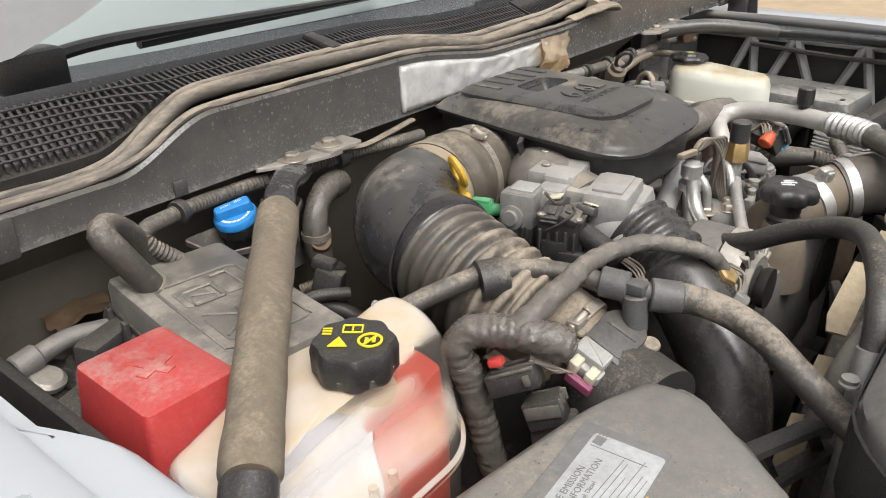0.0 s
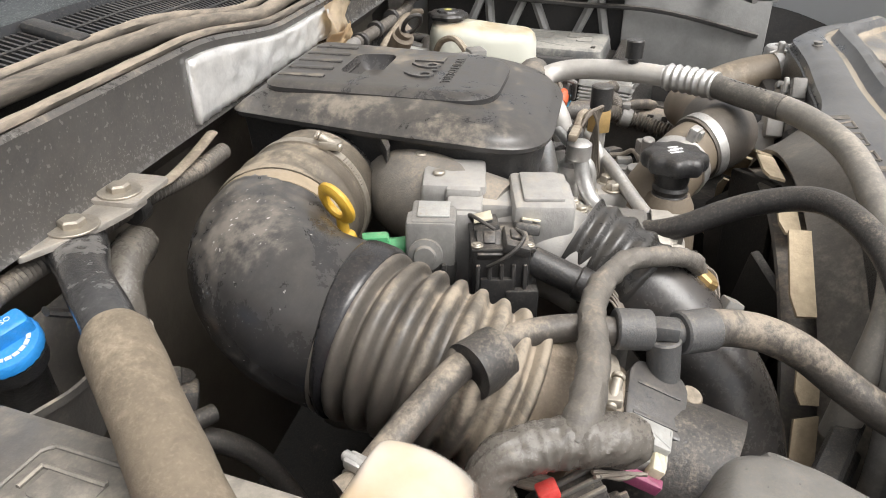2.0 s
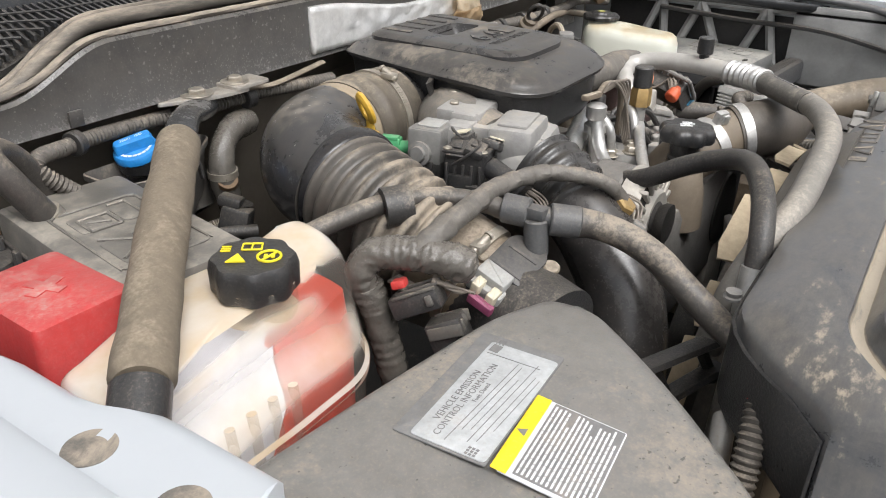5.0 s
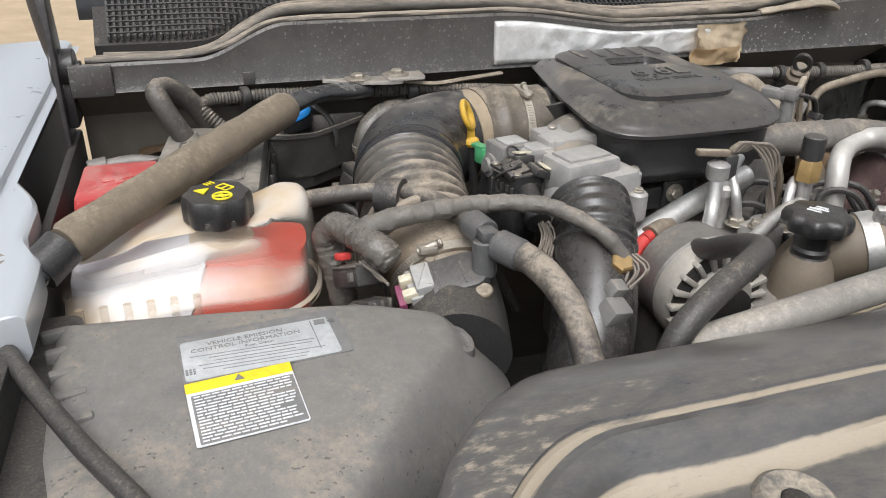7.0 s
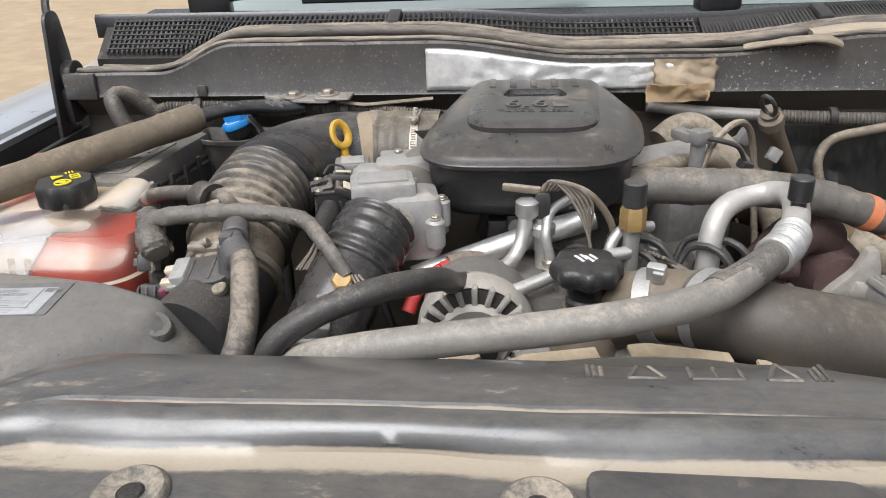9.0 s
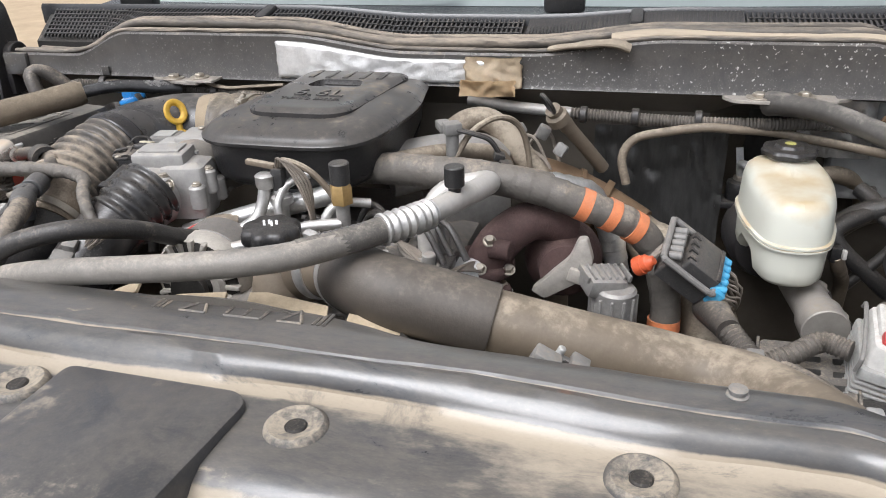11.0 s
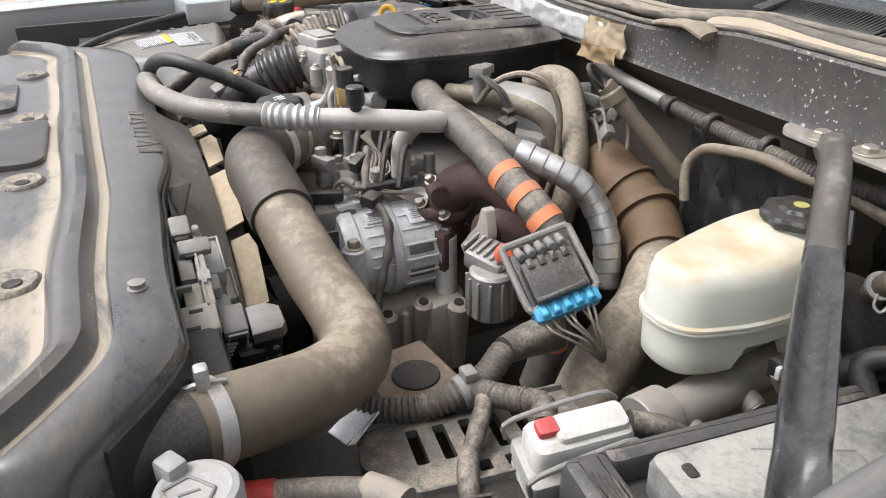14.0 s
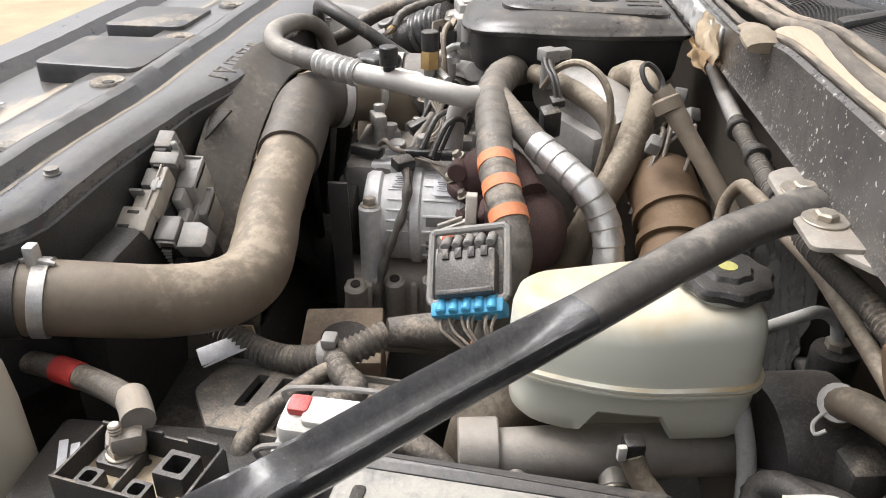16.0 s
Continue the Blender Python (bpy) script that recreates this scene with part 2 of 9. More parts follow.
CREAM = mat("cream_plastic", (0.62, 0.56, 0.42), 0.5, dust=0.2)
TAPE = mat("shiny_taped_wrap", (0.095, 0.087, 0.077), 0.20, dust=0.36, scale=30, bump=0.5, grains=0.2)
LOOM = mat("dusty_loom_tape", (0.105, 0.097, 0.087), 0.45, dust=0.52, scale=30, bump=0.6, grains=0.3)
CONVOLUTE = mat("dusty_conduit", (0.075, 0.068, 0.06), 0.6, dust=0.55)
FOIL = mat("foil_insulation", (0.74, 0.73, 0.71), 0.42, 0.55, dust=0.10, scale=20, bump=0.6)
FOIL_TAPE = mat("aluminium_tape", (0.70, 0.69, 0.67), 0.30, 0.85, dust=0.20)
FIBRE = mat("torn_fibre", (0.66, 0.55, 0.40), 0.9, dust=0.3, scale=16, bump=0.5, grains=0.3)
RUSTY = mat("rusty_brown_pipe", (0.125, 0.076, 0.040), 0.7, 0.2, dust=0.34, scale=12, dustcol=(0.27, 0.205, 0.135), grains=0.3)
MAROON = mat("rusted_casting", (0.085, 0.048, 0.044), 0.75, 0.2, dust=0.36, scale=40, bump=1.0, dustcol=(0.22, 0.16, 0.135))
LABEL_GREY = mat("grey_label", (0.42, 0.43, 0.43), 0.5, dust=0.20, bump=0.05)
LABEL_WHITE = mat("white_label", (0.66, 0.66, 0.68), 0.5, dust=0.10, bump=0.05)
LABEL_BORDER = mat("label_border", (0.16, 0.16, 0.16), 0.55, dust=0.30, bump=0.05)
INK = mat("black_ink", (0.03, 0.03, 0.035), 0.5, dust=0.12, bump=0)
WHITE_INK = mat("white_ink", (0.75, 0.75, 0.75), 0.6, dust=0.12, bump=0)
AIRBOX = mat("grey_airbox_plastic", (0.155, 0.151, 0.143), 0.34, dust=0.42, scale=18, speck=0.62, grains=0.5, speckcol=(0.035, 0.033, 0.03))
FUSEBOX = mat("dusty_fuse_box_plastic", (0.080, 0.076, 0.071), 0.45, dust=0.56, scale=14, grains=0.3)
SUPPORT = mat("dusty_support_cover", (0.044, 0.047, 0.053), 0.25, dust=0.35, scale=9, stretch=(0.6, 1.3, 1), dustcol=(0.46, 0.385, 0.285), coat=0.45, bands=True, grains=0.1, bump=0.25, hard=3.0)
SHROUD = mat("dusty_shroud", (0.10, 0.090, 0.078), 0.42, dust=0.48, scale=12, grains=0.25, dustcol=(0.36, 0.32, 0.265))
# for dark metal parts, and as painted shade in holes and under slats
DARK = mat("dark_metal_and_hole_shade", (0.018, 0.017, 0.016), 0.6, 0.2, dust=0.2)
PAPER = mat("tan_card", (0.46, 0.37, 0.25), 0.8, dust=0.2)
WIRE = mat("wire_insulation", (0.20, 0.17, 0.14), 0.6, dust=0.3)
COWL = mat("wet_black_cowl", (0.018, 0.019, 0.021), 0.22, dust=0.08, scale=10, bump=0.1)
GRILLE = mat("cowl_grille_plastic", (0.022, 0.023, 0.025), 0.40, dust=0.24, scale=14)
SAND = mat("sandy_ground", (0.40, 0.30, 0.19), 0.95, dust=0.25, scale=1.2, bump=0.6, dustcol=(0.46, 0.37, 0.26))


def glassy(name, colour, rough, clear, stain=(0.75, 0.62, 0.45)):
    """Translucent moulded plastic: part scatters, part lets through."""
    m = bpy.data.materials.new(name)
    m.use_nodes = True
    n, l = m.node_tree.nodes, m.node_tree.links
    out, bsdf = n["Material Output"], n["Principled BSDF"]
    tc = n.new("ShaderNodeTexCoord")
    noi = n.new("ShaderNodeTexNoise"); noi.inputs["Scale"].default_value = 14; noi.inputs["Detail"].default_value = 6
    l.new(tc.outputs["Object"], noi.inputs["Vector"])
    mix = n.new("ShaderNodeMix"); mix.data_type = "RGBA"
    mix.inputs[6].default_value = (*colour, 1); mix.inputs[7].default_value = (colour[0] * stain[0], colour[1] * stain[1], colour[2] * stain[2], 1)
    geo = n.new("ShaderNodeNewGeometry")
    sep = n.new("ShaderNodeSeparateXYZ"); l.new(geo.outputs["Normal"], sep.inputs[0])
    mr = n.new("ShaderNodeMath"); mr.operation = "MULTIPLY_ADD"; mr.inputs[1].default_value = 0.35
    l.new(sep.outputs[2], mr.inputs[0]); l.new(noi.outputs[0], mr.inputs[2])
    rg = n.new("ShaderNodeMapRange"); rg.inputs[1].default_value, rg.inputs[2].default_value = 0.66, 0.98
    l.new(mr.outputs[0], rg.inputs[0]); l.new(rg.outputs[0], mix.inputs[0])
    l.new(mix.outputs[2], bsdf.inputs["Base Color"])
    bsdf.inputs["Roughness"].default_value = rough
    tl = n.new("ShaderNodeBsdfTranslucent"); l.new(mix.outputs[2], tl.inputs[0])
    tr = n.new("ShaderNodeBsdfTransparent"); tr.inputs[0].default_value = (0.95, 0.93, 0.9, 1)
    a = n.new("ShaderNodeMixShader"); a.inputs[0].default_value = 0.10
    l.new(bsdf.outputs[0], a.inputs[1]); l.new(tl.outputs[0], a.inputs[2])
    b = n.new("ShaderNodeMixShader")
    dim = n.new("ShaderNodeMapRange"); dim.inputs[1].default_value, dim.inputs[2].default_value = 0.40, 0.92
    dim.inputs[3].default_value, dim.inputs[4].default_value = clear, clear * 0.08
    l.new(sep.outputs[2], dim.inputs[0]); l.new(dim.outputs[0], b.inputs[0])
    bu = n.new("ShaderNodeBump"); bu.inputs["Strength"].default_value = 0.10; bu.inputs["Distance"].default_value = 0.004
    l.new(noi.outputs[0], bu.inputs["Height"]); l.new(bu.outputs[0], bsdf.inputs["Normal"])
    l.new(a.outputs[0], b.inputs[1]); l.new(tr.outputs[0], b.inputs[2])
    l.new(b.outputs[0], out.inputs[0])
    return m


TANK = glassy("milky_tank_plastic", (0.68, 0.63, 0.56), 0.16, 0.90, (0.84, 0.68, 0.46))
RESERVOIR = glassy("cream_reservoir_plastic", (0.70, 0.70, 0.61), 0.30, 0.03, (0.74, 0.58, 0.40))
WASHER = glassy("yellowed_bottle_plastic", (0.70, 0.64, 0.52), 0.4, 0.06)
COOLANT = mat("red_coolant", (0.46, 0.045, 0.022), 0.3, var=0.15, scale=12, bump=0)
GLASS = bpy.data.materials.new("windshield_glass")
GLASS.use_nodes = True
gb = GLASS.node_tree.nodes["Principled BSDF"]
# pale grey-green base colour stands in for the sky mirrored in the glass
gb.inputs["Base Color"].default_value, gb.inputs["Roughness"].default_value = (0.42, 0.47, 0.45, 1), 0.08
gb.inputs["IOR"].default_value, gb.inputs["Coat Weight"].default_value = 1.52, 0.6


# ---- shapes ----
def basis(axis):
    return Vector(axis).to_track_quat("Z", "Y").to_matrix()


def merge(bm, other):
    me = bpy.data.meshes.new("tmp")
    other.to_mesh(me)
    other.free()
    bm.from_mesh(me)
    bpy.data.meshes.remove(me)
    return bm


def box(bm, c, s, bev=0.003, rot=(0, 0, 0), seg=2, taper=1.0):
    t = bmesh.new()
    bmesh.ops.create_cube(t, size=1.0)
    for v in t.verts:
        k = taper if v.co.z > 0 else 1.0
        v.co = Vector((v.co.x * s[0] * k, v.co.y * s[1] * k, v.co.z * s[2]))
    if bev > 0:
        bmesh.ops.bevel(t, geom=list(t.edges), offset=bev, segments=seg, profile=0.5, affect="EDGES")
    t.transform(Matrix.LocRotScale(Vector(c), Euler([radians(a) for a in rot]), None))
    return merge(bm, t)


def loft(bm, loops, caps=True):
    rows = [[bm.verts.new(p) for p in lp] for lp in loops]
    k = len(rows[0])
    for a, b in zip(rows, rows[1:]):
        for i in range(k):
            bm.faces.new((a[i], a[(i + 1) % k], b[(i + 1) % k], b[i]))
    if caps:
        bm.faces.new(list(reversed(rows[0])))
        bm.faces.new(rows[-1])
    return bm


def lathe(bm, c, axis, prof, seg=32, wave=0, amp=0.0):
    """prof: (radius, height along the axis) pairs. wave, amp: lobes round the rim."""
    m, c = basis(axis), Vector(c)
    loops = []
    for r, h in prof:
        lp = []
        for i in range(seg):
            a = 2 * math.pi * i / seg
            k = r * (1 + amp * math.cos(wave * a)) if wave else r
            lp.append(c + m @ Vector((k * math.cos(a), k * math.sin(a), h)))
        loops.append(lp)
    return loft(bm, loops)


def cyl(bm, p0, p1, r, r1=None, seg=24, bev=0.0015):
    p0, p1 = Vector(p0), Vector(p1)
    h = (p1 - p0).length
    r1 = r if r1 is None else r1
    bev = min(bev, h * 0.3, r * 0.4, r1 * 0.4)
    return lathe(bm, p0, p1 - p0, [(r - bev, 0), (r, bev), (r1, h - bev), (r1 - bev, h)], seg)


def hexbolt(bm, c, axis, r=0.008, h=0.007, washer=1.7):
    m, c = basis(axis), Vector(c)
    ax = Vector(axis).normalized()
    if washer:
        cyl(bm, c, c + ax * 0.002, r * washer, seg=20, bev=0.0005)
    loops = []
    for k, hh in ((1, 0.001), (1, h * 0.8), (0.8, h)):
        loops.append([c + m @ Vector((r * k * math.cos(i * math.pi / 3), r * k * math.sin(i * math.pi / 3), hh)) for i in range(6)])
    return loft(bm, loops)


def spline(pts, step):
    """Catmull-Rom through the points, sampled about every step metres."""
    p = [Vector(q) for q in pts]
    p = [p[0] * 2 - p[1]] + p + [p[-1] * 2 - p[-2]]
    out = []
    for i in range(1, len(p) - 2):
        n = max(2, int((p[i + 1] - p[i]).length / step))
        for k in range(n):
            t = k / n
            a, b, c, d = p[i - 1:i + 3]
            out.append(0.5 * ((2 * b) + (c - a) * t + (2 * a - 5 * b + 4 * c - d) * t * t + (3 * b - a - 3 * c + d) * t ** 3))
    out.append(p[-2])
    return out


def tube(bm, pts, r, seg=14, step=0.008, flat=1.0, jitter=0.0, crumple=0.0):
    """A swept round tube; r is a number or a function of the metres along it and the share of its length."""
    line = spline(pts, step)
    tang = [(line[min(i + 1, len(line) - 1)] - line[max(i - 1, 0)]).normalized() for i in range(len(line))]
    n = tang[0].orthogonal().normalized()
    if abs(tang[0].z) < 0.8:
        n = (Vector((0, 0, 1)) - tang[0] * tang[0].z).normalized()
    total = sum((b - a).length for a, b in zip(line, line[1:]))
    s, loops = 0.0, []
    for i, q in enumerate(line):
        if i:
            s += (q - line[i - 1]).length
            n = (n - tang[i] * n.dot(tang[i])).normalized()
        bn = tang[i].cross(n)
        k = r(s, s / total) if callable(r) else r
        lp = []
        for j in range(seg):
            a = 2 * math.pi * j / seg
            kk = k * (1 + jitter * noise.noise(Vector((s * 40, a * 1.3, 3.1)))) if jitter else k
            if crumple:
                w = Vector((s * 150 + 2.2 * math.sin(a + s * 40), math.cos(a) * 1.7, math.sin(a) * 1.7))
                kk *= 1 + crumple * (0.5 - abs(noise.noise(w)) * 2.2) + 0.5 * crumple * noise.noise(w * 0.45)
            lp.append(q + n * (math.cos(a) * kk * flat) + bn * (math.sin(a) * kk))
        loops.append(lp)
    return loft(bm, loops)


def rings(base, amp, pitch):
    """Radius of a corrugated pipe."""
    return lambda s, u: base + amp * math.sin(2 * math.pi * s / pitch)


def round_poly(pts, n=5):
    """Outline through corners (x, y, radius), rounded."""
    out = []
    for i, (x, y, r) in enumerate(pts):
        p = Vector((x, y)); a = Vector(pts[i - 1][:2]); b = Vector(pts[(i + 1) % len(pts)][:2])
        u, v = (a - p).normalized(), (b - p).normalized()
        if r <= 0:
            out.append(p); continue
        d = min(r, (a - p).length * 0.49, (b - p).length * 0.49)
        s, e = p + u * d, p + v * d
        for k in range(n + 1):
            t = k / n
            out.append(s * (1 - t) ** 2 + p * (2 * t * (1 - t)) + e * t * t)
    return out


def inset(outline, d):
    """The outline moved inwards by d (counter-clockwise order)."""
    k = len(outline)
    out = []
    for i in range(k):
        t = (outline[(i + 1) % k] - outline[i - 1])
        t.normalize()
        out.append(outline[i] + Vector((-t.y, t.x)) * d)
    return out


def shrink(loop, k):
    """The loop drawn together towards its middle."""
    c = sum((Vector(p) for p in loop), Vector((0, 0, 0))) / len(loop)
    return [Vector((c.x + (p.x - c.x) * k, c.y + (p.y - c.y) * k, p.z)) for p in loop]


def prism(bm, outline, z0, z1, bev=0.004, m=None, bottom=0.0):
    """A slab of that outline (counter-clockwise) with rounded upper edge. m: a pose to lay it by."""
    pts = [Vector(p) for p in outline]
    loops = []
    for d, z in ((bottom, z0), (0, z0 + min(bottom, (z1 - z0) * 0.3)), (0, z1 - bev), (bev * 0.3, z1 - bev * 0.3), (bev, z1)):
        lp = [Vector((p.x, p.y, z)) for p in (inset(pts, d) if d else pts)]
        loops.append([m @ p for p in lp] if m is not None else lp)
    return loft(bm, loops)


def rrect(cx, cy, w, h, r, n=4):
    return round_poly([(cx - w / 2, cy - h / 2, r), (cx + w / 2, cy - h / 2, r), (cx + w / 2, cy + h / 2, r), (cx - w / 2, cy + h / 2, r)], n)


def frame_m(origin, u, v):
    """A pose with x along u and y nearly along v."""
    u = Vector(u).normalized()
    w = u.cross(Vector(v)).normalized()
    return Matrix.Translation(origin) @ Matrix((u, w.cross(u), w)).transposed().to_4x4()


def lettering(bm, text, size, m, depth=0.0006):
    cu = bpy.data.curves.new("letters", "FONT")
    cu.body, cu.size, cu.extrude, cu.align_x, cu.align_y = text, size, depth, "CENTER", "CENTER"
    cu.resolution_u = 2
    ob = bpy.data.objects.new("letters", cu)
    me = bpy.data.meshes.new_from_object(ob)
    t = bmesh.new()
    t.from_mesh(me)
    t.transform(m)
    bpy.data.objects.remove(ob); bpy.data.curves.remove(cu); bpy.data.meshes.remove(me)
    return merge(bm, t)


# ---- objects ----
BASE = {}


def mesh_of(name, bm, material, at, angle=38):
    bmesh.ops.translate(bm, verts=bm.verts, vec=-Vector(at))
    bmesh.ops.recalc_face_normals(bm, faces=bm.faces)
    me = bpy.data.meshes.new(name)
    bm.to_mesh(me)
    bm.free()
    me.materials.append(material)
    me.polygons.foreach_set("use_smooth", [True] * len(me.polygons))
    me.set_sharp_from_angle(angle=radians(angle))
    return me


def carve(bm, cutter):
    """bm with the shape of cutter taken out."""
    obs = []
    for t in (bm, cutter):
        bmesh.ops.recalc_face_normals(t, faces=t.faces)
        me = bpy.data.meshes.new("tmp")
        t.to_mesh(me)
        t.free()
        obs.append(new("tmp", me))
    mod = obs[0].modifiers.new("cut", "BOOLEAN")
    mod.object, mod.operation, mod.solver = obs[1], "DIFFERENCE", "EXACT"
    bpy.context.view_layer.update()
    me = bpy.data.meshes.new_from_object(obs[0].evaluated_get(bpy.context.evaluated_depsgraph_get()))
    out = bmesh.new()
    out.from_mesh(me)
    for o in obs:
        d = o.data
        bpy.data.objects.remove(o)
        bpy.data.meshes.remove(d)
    bpy.data.meshes.remove(me)
    return out


def thing(name, at, label, category, group="", kind=""):
    ob = new(name)
    ob.location = at
    ob.empty_display_size = 0.02
    BASE[ob.name] = Vector(at)
    return tagged(ob, label, category, group, kind)


def islands(bm):
    """The bmesh's unconnected pieces, each as a bmesh of its own, the largest first."""
    left, out = set(bm.verts), []
    while left:
        todo, got = [next(iter(left))], []
        left.discard(todo[0])
        while todo:
            v = todo.pop()
            got.append(v)
            for e in v.link_edges:
                o = e.other_vert(v)
                if o in left:
                    left.discard(o)
                    todo.append(o)
        out.append(got)
    out.sort(key=lambda g: (-len(g), round(g[0].co.x, 5), round(g[0].co.y, 5)))
    made = []
    for got in out:
        t = bmesh.new()
        to = {v: t.verts.new(v.co) for v in got}
        for f in {f for v in got for f in v.link_faces}:
            t.faces.new([to[v] for v in f.verts])
        made.append(t)
    bm.free()
    return made


def parts(name, bm, material, parent, label="", angle=38):
    """Every loose piece of bm becomes a part of its own. Returns the first."""
    return [part(name, t, material, parent, label, angle) for t in islands(bm)][0]


def part(name, bm, material, parent, label="", angle=38):
    ob = new(name, mesh_of(name, bm, material, BASE[parent.name], angle))
    ob.parent = parent
    BASE[ob.name] = BASE[parent.name]
    return tagged(ob, label)


def single(name, bm, material, label, category, group="", kind="", angle=38):
    """A thing that is one mesh."""
    lo = [min(v.co[i] for v in bm.verts) for i in range(3)]
    hi = [max(v.co[i] for v in bm.verts) for i in range(3)]
    at = Vector(((lo[0] + hi[0]) / 2, (lo[1] + hi[1]) / 2, lo[2]))
    ob = new(name, mesh_of(name, bm, material, at, angle))
    ob.location = at
    BASE[ob.name] = at
    return tagged(ob, label, category, group, kind)


B = bmesh.new

# ---- the ground and the truck's body ----
def smooth(a, b, v):
    t = max(0.0, min(1.0, (v - a) / (b - a)))
    return t * t * (3 - 2 * t)


def top(x):
    """Height of the upper edge of the cowl panel."""
    a = abs(x)
    return 1.178 + 0.044 * (1 - smooth(0.64, 0.77, a)) - 0.026 * (1 - smooth(0.10, 0.34, abs(x - 0.02)))


bm = B()
N = 40
g = [[bm.verts.new((sx * 400 * (abs(sx) ** 2), sy * 400 * (abs(sy) ** 2), 0.012 * noise.noise(Vector((i * 1.7, j * 1.7, 0)))))
      for j, sy in enumerate([k / N * 2 - 1 for k in range(N + 1)])] for i, sx in enumerate([k / N * 2 - 1 for k in range(N + 1)])]
for i in range(N):
    for j in range(N):
        bm.faces.new((g[i][j], g[i + 1][j], g[i + 1][j + 1], g[i][j + 1]))
single("ground", bm, SAND, "dry sandy ground under the truck", "ground", kind="structure")

truck = thing("pickup_truck", (0, 0, 0), "silver pickup truck body with raised hood and dusty open engine bay", "truck")


def xloft(f, x0, x1, n, bm=None):
    bm = bm or B()
    return loft(bm, [[Vector((x0 + (x1 - x0) * i / n, y, z)) for y, z in f(x0 + (x1 - x0) * i / n)] for i in range(n + 1)])


# cowl panel with rolled lower lip
bm = xloft(lambda x: [(0.0, 1.150), (-0.004, 1.143), (0.004, 1.140), (0.016, 1.150), (0.016, top(x) + 0.002), (0.004, top(x) + 0.004), (0.0, top(x))], -0.915, 0.915, 150)
part("cowl_panel", bm, PANEL, truck, "black cowl panel spattered with dirt")
bm = B()
for sx in (-1, 1):
    box(bm, (sx * 0.905, -0.003, 1.161), (0.055, 0.012, 0.044), 0.004)
    box(bm, (sx * 0.70, -0.004, 1.152), (0.016, 0.004, 0.018), 0.001)
parts("panel_clip", bm, PANEL, truck)
bm = tube(B(), [(x, 0.010, top(x) + 0.007) for x in [i / 30 * 1.82 - 0.91 for i in range(31)]], 0.0055, 10, 0.01, flat=0.8, jitter=0.15)
part("trim_strip", bm, SEAL, truck, "dust-covered edging strip on the cowl panel")
bm = tube(B(), [(x, 0.032 + 0.012 * math.sin(x * 9), top(x) + 0.014 - 0.012 * smooth(0.6, 0.8, abs(x))) for x in [i / 36 * 1.80 - 0.90 for i in range(37)]], 0.0095, 12, 0.01, jitter=0.12)
tube(bm, [(x, 0.055 + 0.008 * math.sin(x * 11), top(x) + 0.019 - 0.018 * smooth(0.6, 0.8, abs(x))) for x in [i / 36 * 1.78 - 0.89 for i in range(37)]], 0.006, 10, 0.01, jitter=0.1)
part("hood_seal", bm, SEAL, truck, "dusty rubber hood seal")
# folded end of the seal
bm = tube(B(), [(0.16, 0.014, 1.207), (0.22, -0.002, 1.218), (0.265, -0.008, 1.222), (0.29, -0.006, 1.214)], lambda s, u: 0.012 + 0.009 * u + 0.002 * math.sin(s * 120), 14, 0.004, flat=0.35, crumple=0.003)
part("seal_end", bm, mat("tan_folded_seal", (0.24, 0.20, 0.15), 0.75, dust=0.55, scale=16, grains=0.15, dustcol=(0.40, 0.335, 0.25)), truck, "torn folded end of the tan seal")
bm = tube(B(), [(0.26 + 0.64 * i / 24, 0.028, top(0.26 + 0.64 * i / 24) + 0.010 - 0.008 * smooth(0.6, 0.8, 0.26 + 0.64 * i / 24)) for i in range(25)], lambda s, u: 0.021 + 0.0006 * math.sin(s * 30), 14, 0.012, flat=0.42, jitter=0.03)
part("seal_band", bm, mat("tan_dusty_seal", (0.27, 0.225, 0.17), 0.7, dust=0.95, scale=9, stretch=(0.5, 2.0, 1), grains=0.12, dustcol=(0.40, 0.335, 0.25), hard=0.6), truck, "broad tan dusty seal strip")
# firewall below and behind
bm = xloft(lambda x: [(0.045 + 0.09 * smooth(0.42, 0.50, x), 0.55), (0.045 + 0.09 * smooth(0.42, 0.50, x), 1.10), (0.012, 1.139), (0.024, 1.139), (0.07 + 0.09 * smooth(0.42, 0.50, x), 1.10), (0.07 + 0.09 * smooth(0.42, 0.50, x), 0.55)], -0.93, 0.93, 48)
part("firewall", bm, mat("dark_dusty_firewall", (0.085, 0.074, 0.060), 0.5, dust=0.36, scale=10, grains=0.25, dustcol=(0.25, 0.205, 0.155)), truck, "dark dust-brown firewall")


# cowl grilles: slats over a dark fill that stands in for the shade below
def grille_front(x):
    return 0.058, top(x) + 0.018 + 0.010 * smooth(0.6, 0.8, abs(x))


def grille_back(x):
    return 0.118, 1.253 - 0.014 * (1 - smooth(0.10, 0.34, abs(x - 0.02)))


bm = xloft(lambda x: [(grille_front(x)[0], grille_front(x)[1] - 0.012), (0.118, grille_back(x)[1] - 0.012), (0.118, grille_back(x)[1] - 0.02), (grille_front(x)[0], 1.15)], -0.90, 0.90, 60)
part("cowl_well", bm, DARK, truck)


